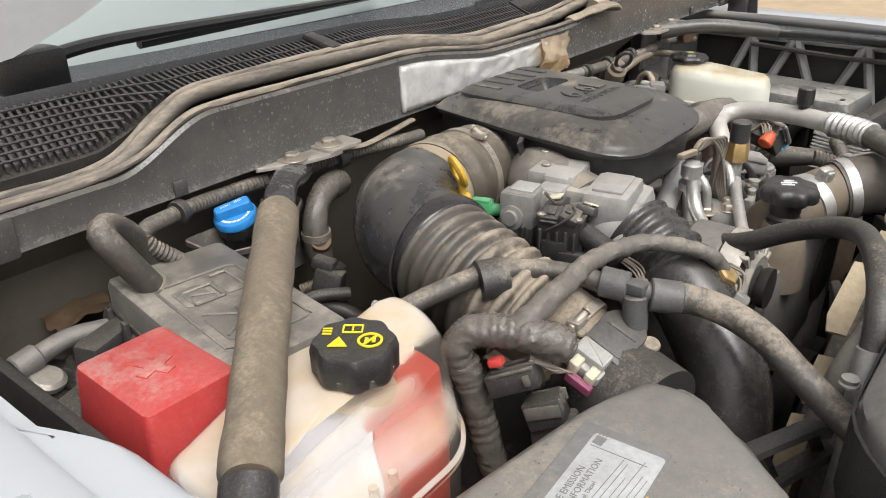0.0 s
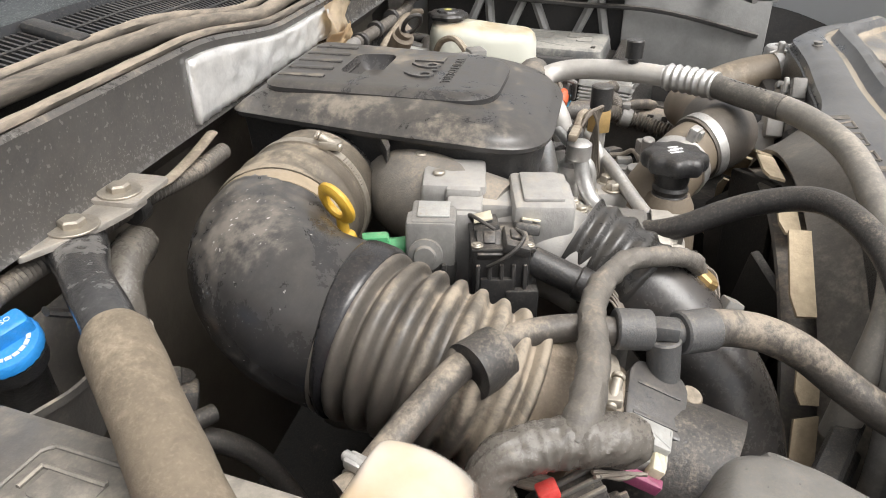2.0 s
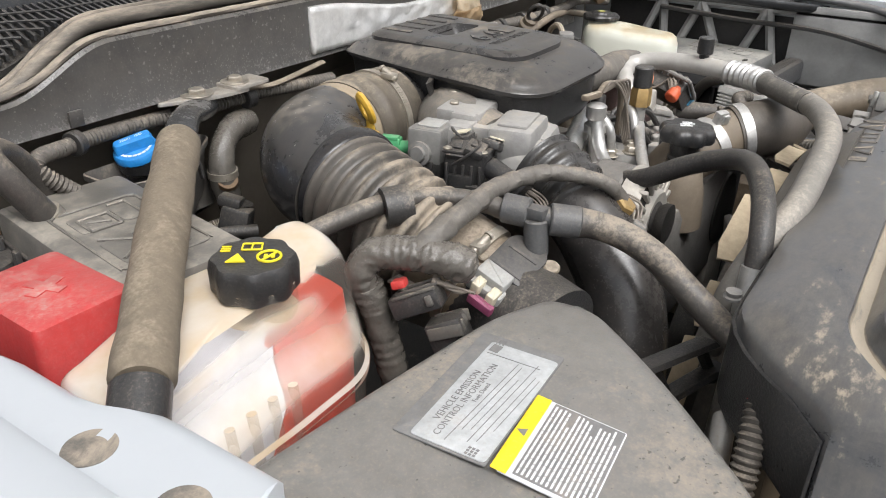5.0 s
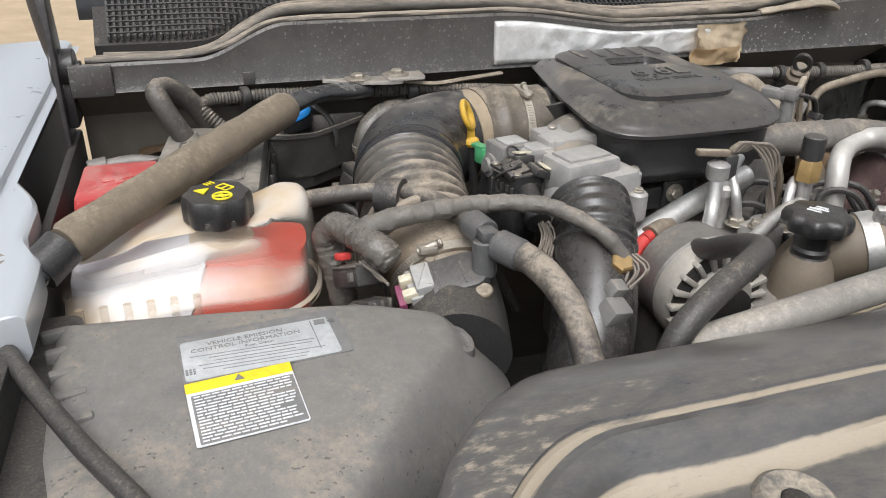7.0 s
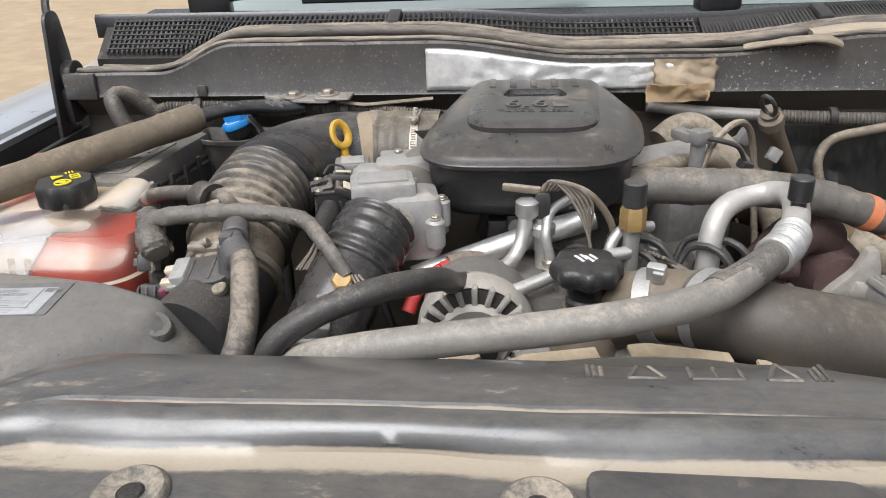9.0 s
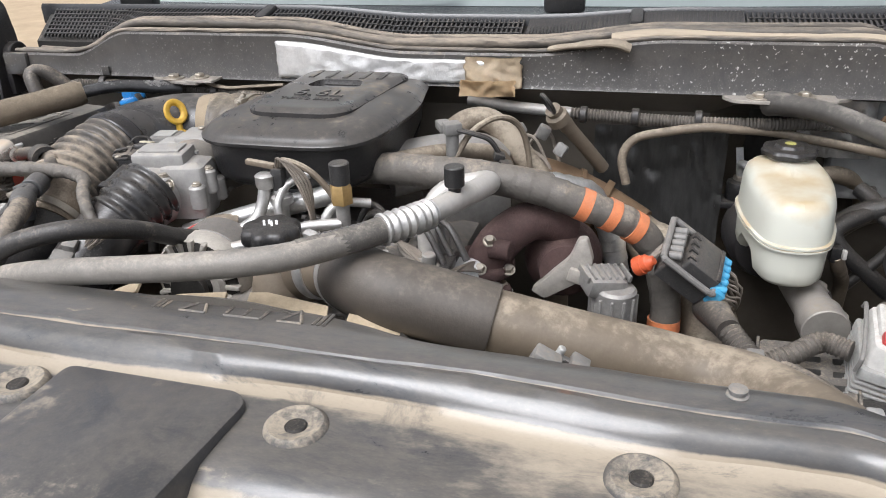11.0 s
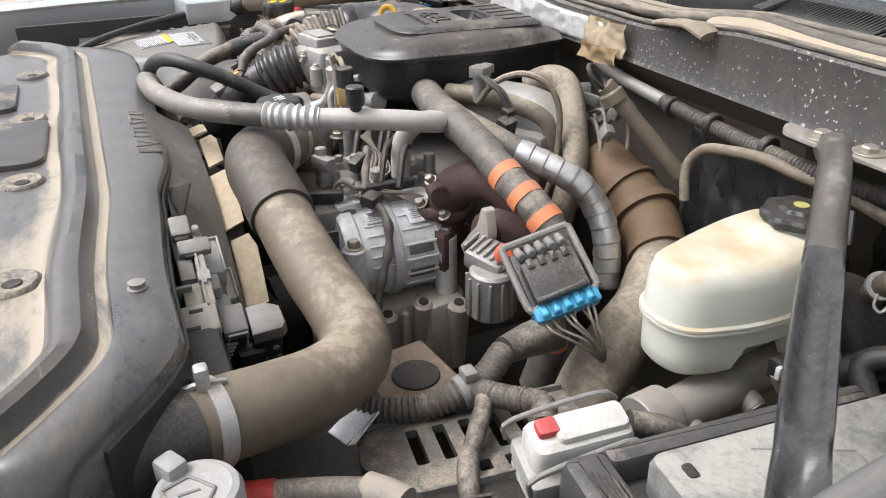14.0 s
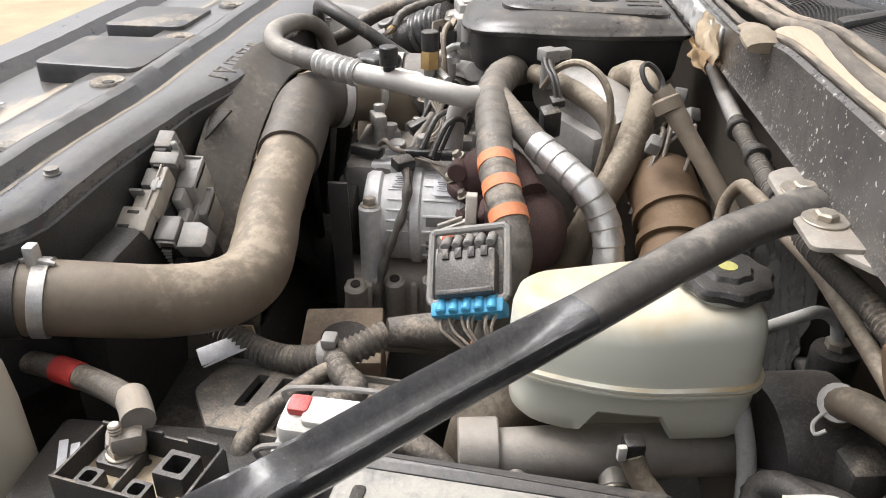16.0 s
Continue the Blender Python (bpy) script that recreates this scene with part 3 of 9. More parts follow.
def slats(x0, x1, name):
    bm = B()
    n = int((x1 - x0) / 0.0085)
    for i in range(n + 1):
        x = x0 + (x1 - x0) * i / n
        a, b = grille_front(x), grille_back(x)
        loft(bm, [[Vector((x + sx * 0.0017, q[0], q[1] + dz)) for sx, dz in ((-1, -0.006), (1, -0.006), (1, 0.0), (-1, 0.0))] for q in (a, b)])
    rows = 8
    for k in range(rows + 1):
        xs = [x0 + (x1 - x0) * i / 40 for i in range(41)]
        line = []
        for x in xs:
            a, b = grille_front(x), grille_back(x)
            zz = b[1] - (rows - k) * 0.0062
            u = (zz - a[1]) / max(1e-6, b[1] - a[1])
            line.append((x, a, b, u))
        seg = [(x, a[0] + (b[0] - a[0]) * u, a[1] + (b[1] - a[1]) * u) for x, a, b, u in line if -0.02 <= u <= 1]
        run = []
        for q in seg:
            if run and q[0] - run[-1][0] > (x1 - x0) / 40 * 1.5:
                if len(run) > 2:
                    tube(bm, run, 0.0018, 5, 0.03)
                run = []
            run.append(q)
        if len(run) > 2:
            tube(bm, run, 0.0018, 5, 0.03)
    part(name, bm, GRILLE, truck, "slatted black cowl vent grille")


slats(-0.88, -0.405, "vent_grille")
slats(-0.375, 0.10, "vent_grille")
slats(0.47, 0.88, "vent_grille")
bm = xloft(lambda x: [(grille_front(x)[0], grille_front(x)[1] + 0.001), (0.118, grille_back(x)[1] + 0.001), (0.118, grille_back(x)[1] - 0.005), (grille_front(x)[0], grille_front(x)[1] - 0.006)], 0.11, 0.465, 20)
part("ribbed_cowl", bm, GRILLE, truck)
bm = B()
for i in range(60):
    box(bm, (0.115 + i * 0.0059, 0.088, (grille_front(0.115 + i * 0.0059)[1] + grille_back(0.115 + i * 0.0059)[1]) / 2 + 0.0015), (0.0016, 0.05, 0.002), 0, rot=(16, 0, 0))
parts("cowl_rib", bm, GRILLE, truck)
bm = B()
box(bm, (-0.39, 0.088, 1.248), (0.022, 0.06, 0.014), 0.005, rot=(12, 0, 0))
box(bm, (0.295, 0.088, 1.246), (0.022, 0.06, 0.014), 0.005, rot=(12, 0, 0))
parts("cowl_clip", bm, GRILLE, truck)
bm = xloft(lambda x: [(0.114, grille_back(x)[1] - 0.001), (0.119, grille_back(x)[1] + 0.006), (0.126, grille_back(x)[1] + 0.004), (0.16, 1.236), (0.25, 1.228), (0.36, 1.235), (0.36, 1.20), (0.114, 1.22)], -0.92, 0.92, 30)
part("cowl_shelf", bm, COWL, truck, "wet glossy black cowl shelf")
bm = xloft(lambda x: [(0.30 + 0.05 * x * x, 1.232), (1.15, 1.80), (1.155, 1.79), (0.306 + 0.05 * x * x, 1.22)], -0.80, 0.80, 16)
part("windshield", bm, GLASS, truck, "windshield with the sky's pale reflection in its colour")
for xa, xb in ((-0.74, -0.08), (0.16, 0.72)):
    bm = tube(B(), [(xa, 0.20, 1.270), (xa + 0.10, 0.21, 1.278), (xa + 0.35, 0.235, 1.272), (xb, 0.27, 1.262)], lambda s, u: 0.013 - 0.006 * u, 8, 0.02, flat=0.7)
    box(bm, (xa, 0.20, 1.262), (0.075, 0.042, 0.05), 0.008, rot=(0, 0, 8))
    arm = part("wiper_arm", bm, PLASTIC_CLEAN, truck, "black wiper arm")
    bm = tube(B(), [(xa + 0.16, 0.235, 1.262), (xa + 0.40, 0.265, 1.260), (xb + 0.02, 0.30, 1.256)], 0.0065, 6, 0.03)
    part("wiper_blade", bm, COWL, arm)

# fenders: raised inner flange, then the painted crown
for sx, xi, zi in ((-1, 0.945, 1.105), (1, 0.888, 1.120)):
    def sect(y, sx=sx, xi=xi, zi=zi):
        if sx < 0:
            d = 0.10 * smooth(-0.70, -1.3, y)
            lip = xi + 0.045 * smooth(-0.30, -0.15, y) - 0.020 * smooth(-0.36, -0.43, y) - d
            q = [(lip, zi - 0.035), (lip, zi - 0.004), (lip + 0.004, zi), (lip + 0.012, zi + 0.001), (xi + 0.030 - d, zi), (xi + 0.042 - d, zi), (xi + 0.044 - d, zi + 0.008), (xi + 0.052 - d, zi + 0.012), (xi + 0.085 - d, zi + 0.014), (xi + 0.17 - d, zi + 0.010), (xi + 0.22 - d, zi - 0.03), (xi + 0.245 - d, zi - 0.14), (xi + 0.25 - d, zi - 0.45), (xi + 0.22 - d, zi - 0.45)]
            q = [(max(a, xi - d + 0.052) if 0.08 < -y - 0.45 and b < zi + 0.004 and a < xi + 0.05 else a, b) for a, b in q] if y < -0.53 else q
        else:
            d = 0.10 * smooth(-0.70, -1.3, y) - 0.008
            q = [(xi - d, zi - 0.03), (xi - d, zi), (xi + 0.006 - d, zi + 0.004), (xi + 0.016 - d, zi - 0.002), (xi + 0.020 - d, zi - 0.022),
                 (xi + 0.055 - d, zi - 0.020), (xi + 0.063 - d, zi + 0.004), (xi + 0.085 - d, zi + 0.012), (xi + 0.17 - d, zi + 0.010), (xi + 0.22 - d, zi - 0.03), (xi + 0.245 - d, zi - 0.14), (xi + 0.25 - d, zi - 0.45), (xi + 0.22 - d, zi - 0.45)]
        return [Vector((sx * a, y, b - (0.016 if sx > 0 and a > xi + 0.04 - d else 0))) for a, b in q]
    bm = loft(B(), [sect(0.50 - i * 0.02) for i in range(84)])
    fender = part("fender", bm, PAINT, truck, "silver-white painted front fender")
    bm = B()
    if sx > 0:
        # flat dark pads paint the shade of the slots; nothing is cut out
        for y in (-0.25, -0.50, -0.62):
            prism(bm, rrect(xi + 0.038, y, 0.018, 0.05, 0.008), zi - 0.0215, zi - 0.0185, 0.001)
        parts("flange_slot", bm, DARK, fender)
    else:
        for y in (-0.412, -0.492):
            lathe(bm, (-xi - 0.026, y, zi - 0.001), (0, 0, 1), [(0.0165, 0.0005), (0.0160, 0.0016), (0.010, 0.0014), (0.004, 0.0022)], 28)
        parts("flange_recess", bm, FUSEBOX, fender, "round dark recess in the flange")
bm = tube(B(), [(0.866, 0.02, 1.120), (0.868, -0.2, 1.120), (0.874, -0.36, 1.118), (0.883, -0.46, 1.115), (0.892, -0.545, 1.108), (0.884, -0.59, 1.103), (0.853, -0.637, 1.098), (0.80, -0.69, 1.09)], lambda s, u: 0.0145 - 0.0040 * smooth(0.4, 0.7, u), 14, 0.02, flat=0.8)
part("fender_seal", bm, EDGE_RUBBER, truck, "black rubber fender edge seal")
# inner aprons
bm = B()
box(bm, (-0.942, -0.42, 0.77), (0.012, 0.95, 0.62), 0.004)
part("inner_apron", bm, APRON, truck)
bm = B()
box(bm, (0.915, -0.42, 0.80), (0.010, 0.95, 0.55), 0.004)
part("inner_apron", bm, APRON, truck)
# raised hood overhead
bm = B()
loops = []
for i in range(25):
    x = -0.86 + 1.72 * i / 24
    zr = 1.285 + 0.13 * (1 - smooth(0.45, 0.86, abs(x)))
    loops.append([Vector((x, y, z)) for y, z in ((0.12, zr), (0.05, zr + 0.28), (-0.12, zr + 0.70), (-0.38, zr + 1.15), (-0.36, zr + 1.18), (-0.09, zr + 0.72), (0.09, zr + 0.29), (0.16, zr + 0.01))])
loft(bm, loops)
part("hood", bm, PAINT_DUSTY, truck, "raised dusty hood")
# hinges
for sx in (-1, 1):
    hy = 0.0 if sx > 0 else 0.055
    bm = tube(B(), [(sx * 0.945, -0.03 + hy, 1.13), (sx * 0.945, -0.03 + hy, 1.17), (sx * 0.955, -0.025 + hy, 1.22), (sx * 0.965, 0.0 + hy, 1.30), (sx * 0.96, 0.06 + hy, 1.37)], 0.013, 8, 0.015, flat=0.5)
    cyl(bm, (sx * 0.925, -0.025 + hy, 1.172), (sx * 0.955, -0.025 + hy, 1.172), 0.026)
    cyl(bm, (sx * 0.918, -0.025 + hy, 1.172), (sx * 0.926, -0.025 + hy, 1.172), 0.010, seg=12)
    box(bm, (sx * 0.94, -0.03 + hy, 1.125), (0.02, 0.05, 0.06), 0.006)
    part("hood_hinge", bm, STEEL_BLACK, truck, "black hood hinge")
bm = box(B(), (-0.985, -0.06, 0.97), (0.010, 0.50, 0.24), 0.004)
part("fender_shield", bm, APRON, truck, "black plastic liner below the hinge")
for sx in (-1, 1):
    bm = prism(B(), round_poly([(-0.05, -0.11, 0.02), (0.015, -0.11, 0.02), (0.035, 0.03, 0.03), (0.02, 0.12, 0.03), (-0.02, 0.12, 0.02), (-0.035, 0.02, 0.02)], 4), 0.0, 0.006, 0.001, frame_m((sx * 0.948, 0.02 if sx < 0 else -0.035, 1.16), (0, 1, 0), (0, 0, 1)))
    part("hinge_plate", bm, STEEL_BLACK, truck, "stamped black hinge plate")
# cab and front end that close the place around
bm = B()
box(bm, (0, 1.9, 1.0), (1.7, 1.6, 1.0), 0.1)
part("cab", bm, PAINT, truck)
bm = B()
box(bm, (0, -1.18, 0.68), (1.5, 0.16, 0.6), 0.05)
part("front_fascia", bm, PAINT_DUSTY, truck)
bm = B()
box(bm, (0, -0.75, 0.35), (1.2, 0.12, 0.2), 0.02); box(bm, (0, -0.05, 0.42), (1.6, 0.9, 0.05), 0.02)
for sx in (-1, 1):
    box(bm, (sx * 0.45, -0.2, 0.52), (0.1, 1.9, 0.16), 0.02)
    cyl(bm, (sx * 0.68, -0.45, 0.4), (sx * 0.93, -0.45, 0.4), 0.4, seg=40, bev=0.05)
    cyl(bm, (sx * 0.68, 2.6, 0.4), (sx * 0.93, 2.6, 0.4), 0.4, seg=40, bev=0.05)
parts("chassis_member", bm, DARK, truck, "dark truck frame rails and wheels")

# driver-side inner panel with cut-out truss openings
grey = thing("inner_fender_panel", (0.88, -0.35, 0.80), "grey primed inner fender panel with cut-out openings", "panel", kind="structure")
bm = B()
box(bm, (0.882, -0.35, 1.085), (0.014, 0.80, 0.025), 0.003)
box(bm, (0.882, -0.35, 0.885), (0.014, 0.80, 0.07), 0.003)
for y0, y1 in ((-0.02, -0.10), (-0.12, -0.10), (-0.12, -0.20), (-0.28, -0.20), (-0.28, -0.36), (-0.40, -0.36)):
    tube(bm, [(0.882, y0, 0.905), (0.882, (y0 + y1) / 2, 0.99), (0.882, y1, 1.085)], 0.011, 6, 0.05)
box(bm, (0.882, -0.58, 0.985), (0.014, 0.32, 0.20), 0.003)
parts("truss_member", bm, PRIMER, grey)
bm = tube(B(), [(0.868, -0.72, 1.0), (0.862, -0.5, 1.045), (0.865, -0.3, 1.05), (0.865, -0.1, 1.06)], 0.006, 6, 0.02)
part("cable", bm, RUBBER_BLACK, grey)

# foil-faced insulation pad with a torn end
foil = thing("insulation_pad", (-0.1, -0.006, 1.15), "crinkled silver foil insulation pad with torn fibrous end", "insulation")
bm = B()
loops = []
for i in range(61):
    x = -0.33 + 0.42 * i / 60
    lp = []
    for k in range(9):
        z = 1.150 + (top(x) - 0.008 - 1.150) * k / 8
        lp.append(Vector((x, -0.007 - 0.004 * noise.noise(Vector((x * 38, z * 60, 1))) - 0.003 * noise.noise(Vector((x * 110, z * 120, 5))), z)))
    lp += [Vector((x, 0.001, top(x) - 0.007)), Vector((x, 0.001, 1.149))]
    loops.append(lp)
loft(bm, loops)
part("foil_face", bm, FOIL, foil, angle=180)
def torn(x0, x1, z0, z1, y0, n, amp, seed):
    bm = B()
    g = []
    for i in range(n + 1):
        row = []
        for k in range(n + 1):
            u, v = i / n, k / n
            e = 0.10 * noise.noise(Vector((u * 5, v * 5, seed)))
            x, z = x0 + (x1 - x0) * (u + e * v), z0 + (z1 - z0) * (v + e * u)
            w = noise.noise(Vector((x * 24, z * 34, seed))) + 0.30 * noise.noise(Vector((x * 70, z * 80, seed + 3)))
            row.append(bm.verts.new((x, y0 - amp * (0.8 + w), z)))
        g.append(row)
    for i in range(n):
        for k in range(n):
            bm.faces.new((g[i][k], g[i + 1][k], g[i + 1][k + 1], g[i][k + 1]))
    bmesh.ops.solidify(bm, geom=list(bm.faces), thickness=0.003)
    return bm


part("torn_fibre", torn(0.022, 0.118, 1.146, 1.196, -0.004, 30, 0.013, 3), FIBRE, foil, "torn yellowed fibre", angle=180)
part("torn_fibre", torn(0.012, 0.108, 1.132, 1.160, -0.012, 24, 0.014, 8), mat("yellowed_fibre", (0.58, 0.43, 0.26), 0.9, dust=0.3, scale=16, bump=0.5, grains=0.3), foil, "torn yellowed fibre", angle=180)

# ---- radiator support cover at the front ----
cover = thing("radiator_support_cover", (0, -0.85, 0.60), "dusty black plastic radiator support cover with raised ridge", "cover")


def supp(x):
    """Section of the support cover, from its back edge to its front: y, z, share of sand."""
    e = 0.66 * min(1.0, max(0.0, (-x - 0.53) / 0.125)) ** 2 + 0.10 * smooth(0.15, 0.40, x) + 0.90 * smooth(0.48, 0.70, x)
    dy = -0.14 * e
    drop = 0.05 * smooth(0.645, 0.685, -x) + 0.05 * smooth(0.615, 0.655, x)
    w = 0.004 * math.sin(x * 17) * (1 - e)
    low = 1.005 - 0.093 * smooth(0.20, 0.38, x)
    far = 0.45 + 0.55 * smooth(-0.05, 0.25, x)
    cut = dy - 0.029 * smooth(0.0, 0.18, x)
    q = [(-0.670 + cut, low, 0), (-0.670 + cut, 1.068, 0), (-0.673 + cut, 1.079, 0.0), (-0.682 + cut, 1.085, 0.1), (-0.715 + dy * 0.9 + cut * 0.1, 1.0895, 0.1), (-0.745 + dy, 1.092, 0), (-0.751 + dy, 1.091, 0.1), (-0.755 + dy, 1.086, 0.95), (-0.761 + dy, 1.0855, 1.0), (-0.764 + dy, 1.0862, 0.5),
         (-0.768 + dy, 1.092, 0.0), (-0.774 + dy, 1.103, 0.0), (-0.784 + dy, 1.107, 0.0), (-0.795 + dy, 1.104, 0.0), (-0.803 + dy, 1.094, 0.05), (-0.807 + dy + w, 1.086, 0.9), (-0.815 + dy * 0.9 + w, 1.083, 1.0), (-0.821 + dy * 0.9 + w, 1.083, 0.55),
         (-0.832 + dy * 0.8 + w, 1.083, 0.45 * far), (-0.850 + dy * 0.8, 1.082, 0.42 * far), (-0.872 + dy * 0.7, 1.082, 0.42 * far), (-0.900 + dy * 0.6, 1.081, 0.42 * far), (-0.912 + dy * 0.4, 1.074, 0.35), (-0.920, 1.066, 0.95), (-0.928, 1.065, 0.95), (-0.955, 1.062, 0.6 * far), (-1.0, 1.060, 0.42 * far), (-1.04, 1.062, 0.4), (-1.06, 1.082, 0.1), (-1.12, 1.084, 0.0), (-1.15, 1.06, 0.0), (-1.16, 0.96, 0.1),
         (-1.14, 0.93, 0), (-0.95, 0.93, 0), (-0.90, low, 0), (-0.73 + dy, low, 0)]
    return [(y, z - drop if z > 1.0 else z, s_) for y, z, s_ in q]


bm = B()
loops, sand = [], []
for i in range(151):
    x = -0.71 + 1.37 * i / 150
    lp = []
    for y, z, s_ in supp(x):
        w = 0.0028 * noise.noise(Vector((x * 5, y * 8, 2))) + 0.0010 * noise.noise(Vector((x * 21, y * 30, 7))) if -1.1 < y < -0.69 and z > 1.02 else 0
        lp.append(Vector((x, y, z + w)))
        sand.append(s_)
    loops.append(lp)
loft(bm, loops)
body = part("cover_body", bm, SUPPORT, cover)
att = body.data.attributes.new("sand", "FLOAT", "POINT")
att.data.foreach_set("value", sand)
bm = xloft(lambda x: [(supp(x)[0][0] + 0.003, supp(x)[0][1] - 0.01), (supp(x)[0][0] + 0.003, supp(x)[1][1] - 0.002), (supp(x)[0][0] + 0.0005, supp(x)[1][1]), (supp(x)[0][0] + 0.0005, supp(x)[0][1] - 0.01)], -0.70, 0.60, 60)
part("back_skirt", bm, PLASTIC_CLEAN, cover, "black skirt below the back edge")
bm = B()
for x in (-0.45, -0.181, 0.083, 0.347):
    lathe(bm, (x, -0.847, 1.0795), (0, 0, 1), [(0.027, 0.001), (0.0255, 0.006), (0.022, 0.0085), (0.0185, 0.0078), (0.0125, 0.0052), (0.0095, 0.0048), (0.0085, 0.001)], 32)
parts("mount_boss", bm, mat("sandy_boss", (0.05, 0.052, 0.056), 0.4, dust=0.60, scale=20, dustcol=(0.37, 0.315, 0.24), grains=0.2), cover, "raised round fixing boss")
# solid dark discs stand in for the shaded holes of the bosses
bm = B()
for x in (-0.45, -0.181, 0.083, 0.347):
    cyl(bm, (x, -0.847, 1.0775), (x, -0.847, 1.0855), 0.0088, seg=18)
parts("boss_hole", bm, DARK, cover)
bm = B()
prism(bm, round_poly([(-0.150, -1.00, 0.02), (0.020, -1.00, 0.02), (0.035, -0.835, 0.012), (0.020, -0.822, 0.008), (-0.150, -0.818, 0.012)], 4), 1.06, 1.0915, 0.004)
prism(bm, rrect(-0.315, -0.94, 0.16, 0.15, 0.02), 1.05, 1.0895, 0.004)
parts("latch_cover", bm, mat("black_latch_plastic", (0.038, 0.040, 0.045), 0.28, dust=0.42, scale=10, grains=0.12, dustcol=(0.36, 0.31, 0.245), hard=2.0, bump=0.2), cover, "black raised block")
bm = B()
def strokes(bm, pts):
    pts = [(x * 0.86 + 0.125, y + 0.006) for x, y in pts]
    for a, b in zip(pts, pts[1:]):
        tube(bm, [(a[0], a[1], 1.0870 - 0.13 * (a[1] + 0.70)), (b[0], b[1], 1.0870 - 0.13 * (b[1] + 0.70))], 0.0021, 6, 0.1)
for k in range(3):
    strokes(bm, [(-0.305 + 0.006 * k, -0.716), (-0.305 + 0.006 * k, -0.688 - 0.005 * k)])
    strokes(bm, [(-0.090 - 0.006 * k, -0.716), (-0.090 - 0.006 * k, -0.688 - 0.005 * k)])
strokes(bm, [(-0.270, -0.716), (-0.236, -0.716), (-0.253, -0.686), (-0.270, -0.716)])
strokes(bm, [(-0.212, -0.716), (-0.166, -0.716), (-0.166, -0.688), (-0.212, -0.688), (-0.212, -0.716)])
strokes(bm, [(-0.189, -0.716), (-0.189, -0.688)])
strokes(bm, [(-0.145, -0.716), (-0.115, -0.716), (-0.130, -0.688), (-0.145, -0.716)])
parts("raised_symbol", bm, FUSEBOX, cover)
bm = B()
for x, y_, z_ in ((0.417, -0.742, 1.090), (-0.484, -0.655, 1.050)):
    lathe(bm, (x, y_, z_), (0, 0, 1), [(0.0090, 0), (0.0090, 0.002), (0.0068, 0.003), (0.0068, 0.0055), (0.0076, 0.006), (0.0076, 0.0075), (0.003, 0.0082)], 20)
parts("push_pin", bm, GREYPLUG, cover)
bm = B()
box(bm, (0.22, -1.02, 1.068), (0.16, 0.09, 0.003), 0.001, rot=(0, 0, -3))
lab = part("warning_label", bm, LABEL_WHITE, cover, "white printed label")
bm = B()
for k in range(7):
    box(bm, (0.22, -0.985 - k * 0.011, 1.0705), (0.14 - 0.02 * (k % 3), 0.005, 0.001), 0, rot=(0, 0, -3))
part("print_lines", bm, INK, lab)

# radiator, shroud ring and fan behind the cover
shroud = thing("fan_shroud", (-0.10, -0.62, 0.50), "dusty grey fan shroud with round opening", "shroud")
bm = B()
box(bm, (0, -0.70, 0.80), (1.0, 0.05, 0.42), 0.01)
part("radiator_tank", bm, APRON, shroud)
# added black block: hides the ground and keeps the deep gap dark
part("lower_pan", box(B(), (0.60, -0.74, 0.66), (0.62, 0.46, 0.26), 0.01), APRON, truck, "added black block that fills the dark gap")
bm = B()
CX, CZ = -0.08, 0.72
loops = []
for r, y in ((0.375, -0.690), (0.366, -0.674), (0.348, -0.652), (0.338, -0.634), (0.333, -0.628), (0.327, -0.630), (0.327, -0.655), (0.330, -0.690)):
    loops.append([Vector((CX + r * 1.15 * math.cos(a), y, CZ + r * math.sin(a))) for a in [2 * math.pi * k / 72 for k in range(72)]])
loft(bm, loops + [loops[0]], caps=False)
part("shroud_ring", bm, SHROUD, shroud)
bm = B()
loops = []
for r, y in ((0.306, -0.665), (0.308, -0.62), (0.306, -0.602), (0.302, -0.600), (0.300, -0.62), (0.298, -0.665)):
    loops.append([Vector((CX + r * 1.15 * math.cos(a), y, CZ + r * math.sin(a))) for a in [2 * math.pi * k / 72 for k in range(72)]])
loft(bm, loops + [loops[0]], caps=False)
part("inner_ring", bm, FUSEBOX, shroud)
bm = B()
for k in range(9):
    a = 2 * math.pi * k / 9
    box(bm, (CX + 0.19 * math.cos(a), -0.60, CZ + 0.19 * math.sin(a)), (0.24, 0.012, 0.09), 0.004, rot=(28, -math.degrees(a), 0))
cyl(bm, (CX, -0.63, CZ), (CX, -0.56, CZ), 0.085)
parts("fan_blade", bm, DARK, shroud, "black cooling fan blade")
bm = B()
for k, (a, ln, w) in enumerate(((10, 0.080, 0.030), (27, 0.100, 0.032), (46, 0.105, 0.034), (65, 0.11, 0.032), (84, 0.10, 0.026), (102, 0.09, 0.026), (119, 0.110, 0.028), (135, 0.060, 0.025), (148, 0.095, 0.027), (165, 0.080, 0.026))):
    ca, sa = math.cos(radians(a)), math.sin(radians(a))
    rf = 0.352 if a > 110 else 0.326
    c = Vector((CX + rf * 1.15 * ca, -0.610 - 0.003 * (k % 2), CZ + rf * sa))
    tg = Vector((-sa * 1.15, 0, ca)).normalized()
    tw = Vector((0.25 * ca, 1.0, 0.25 * sa)).normalized()
    o = [Vector((-ln / 2, -w / 2)), Vector((ln * 0.46, -w * 0.42)), Vector((ln / 2, w * 0.30)), Vector((ln * 0.3, w / 2)), Vector((-ln * 0.44, w * 0.38))]
    prism(bm, o, -0.0018, 0.0018, 0.0006, frame_m(c, tg, tw))
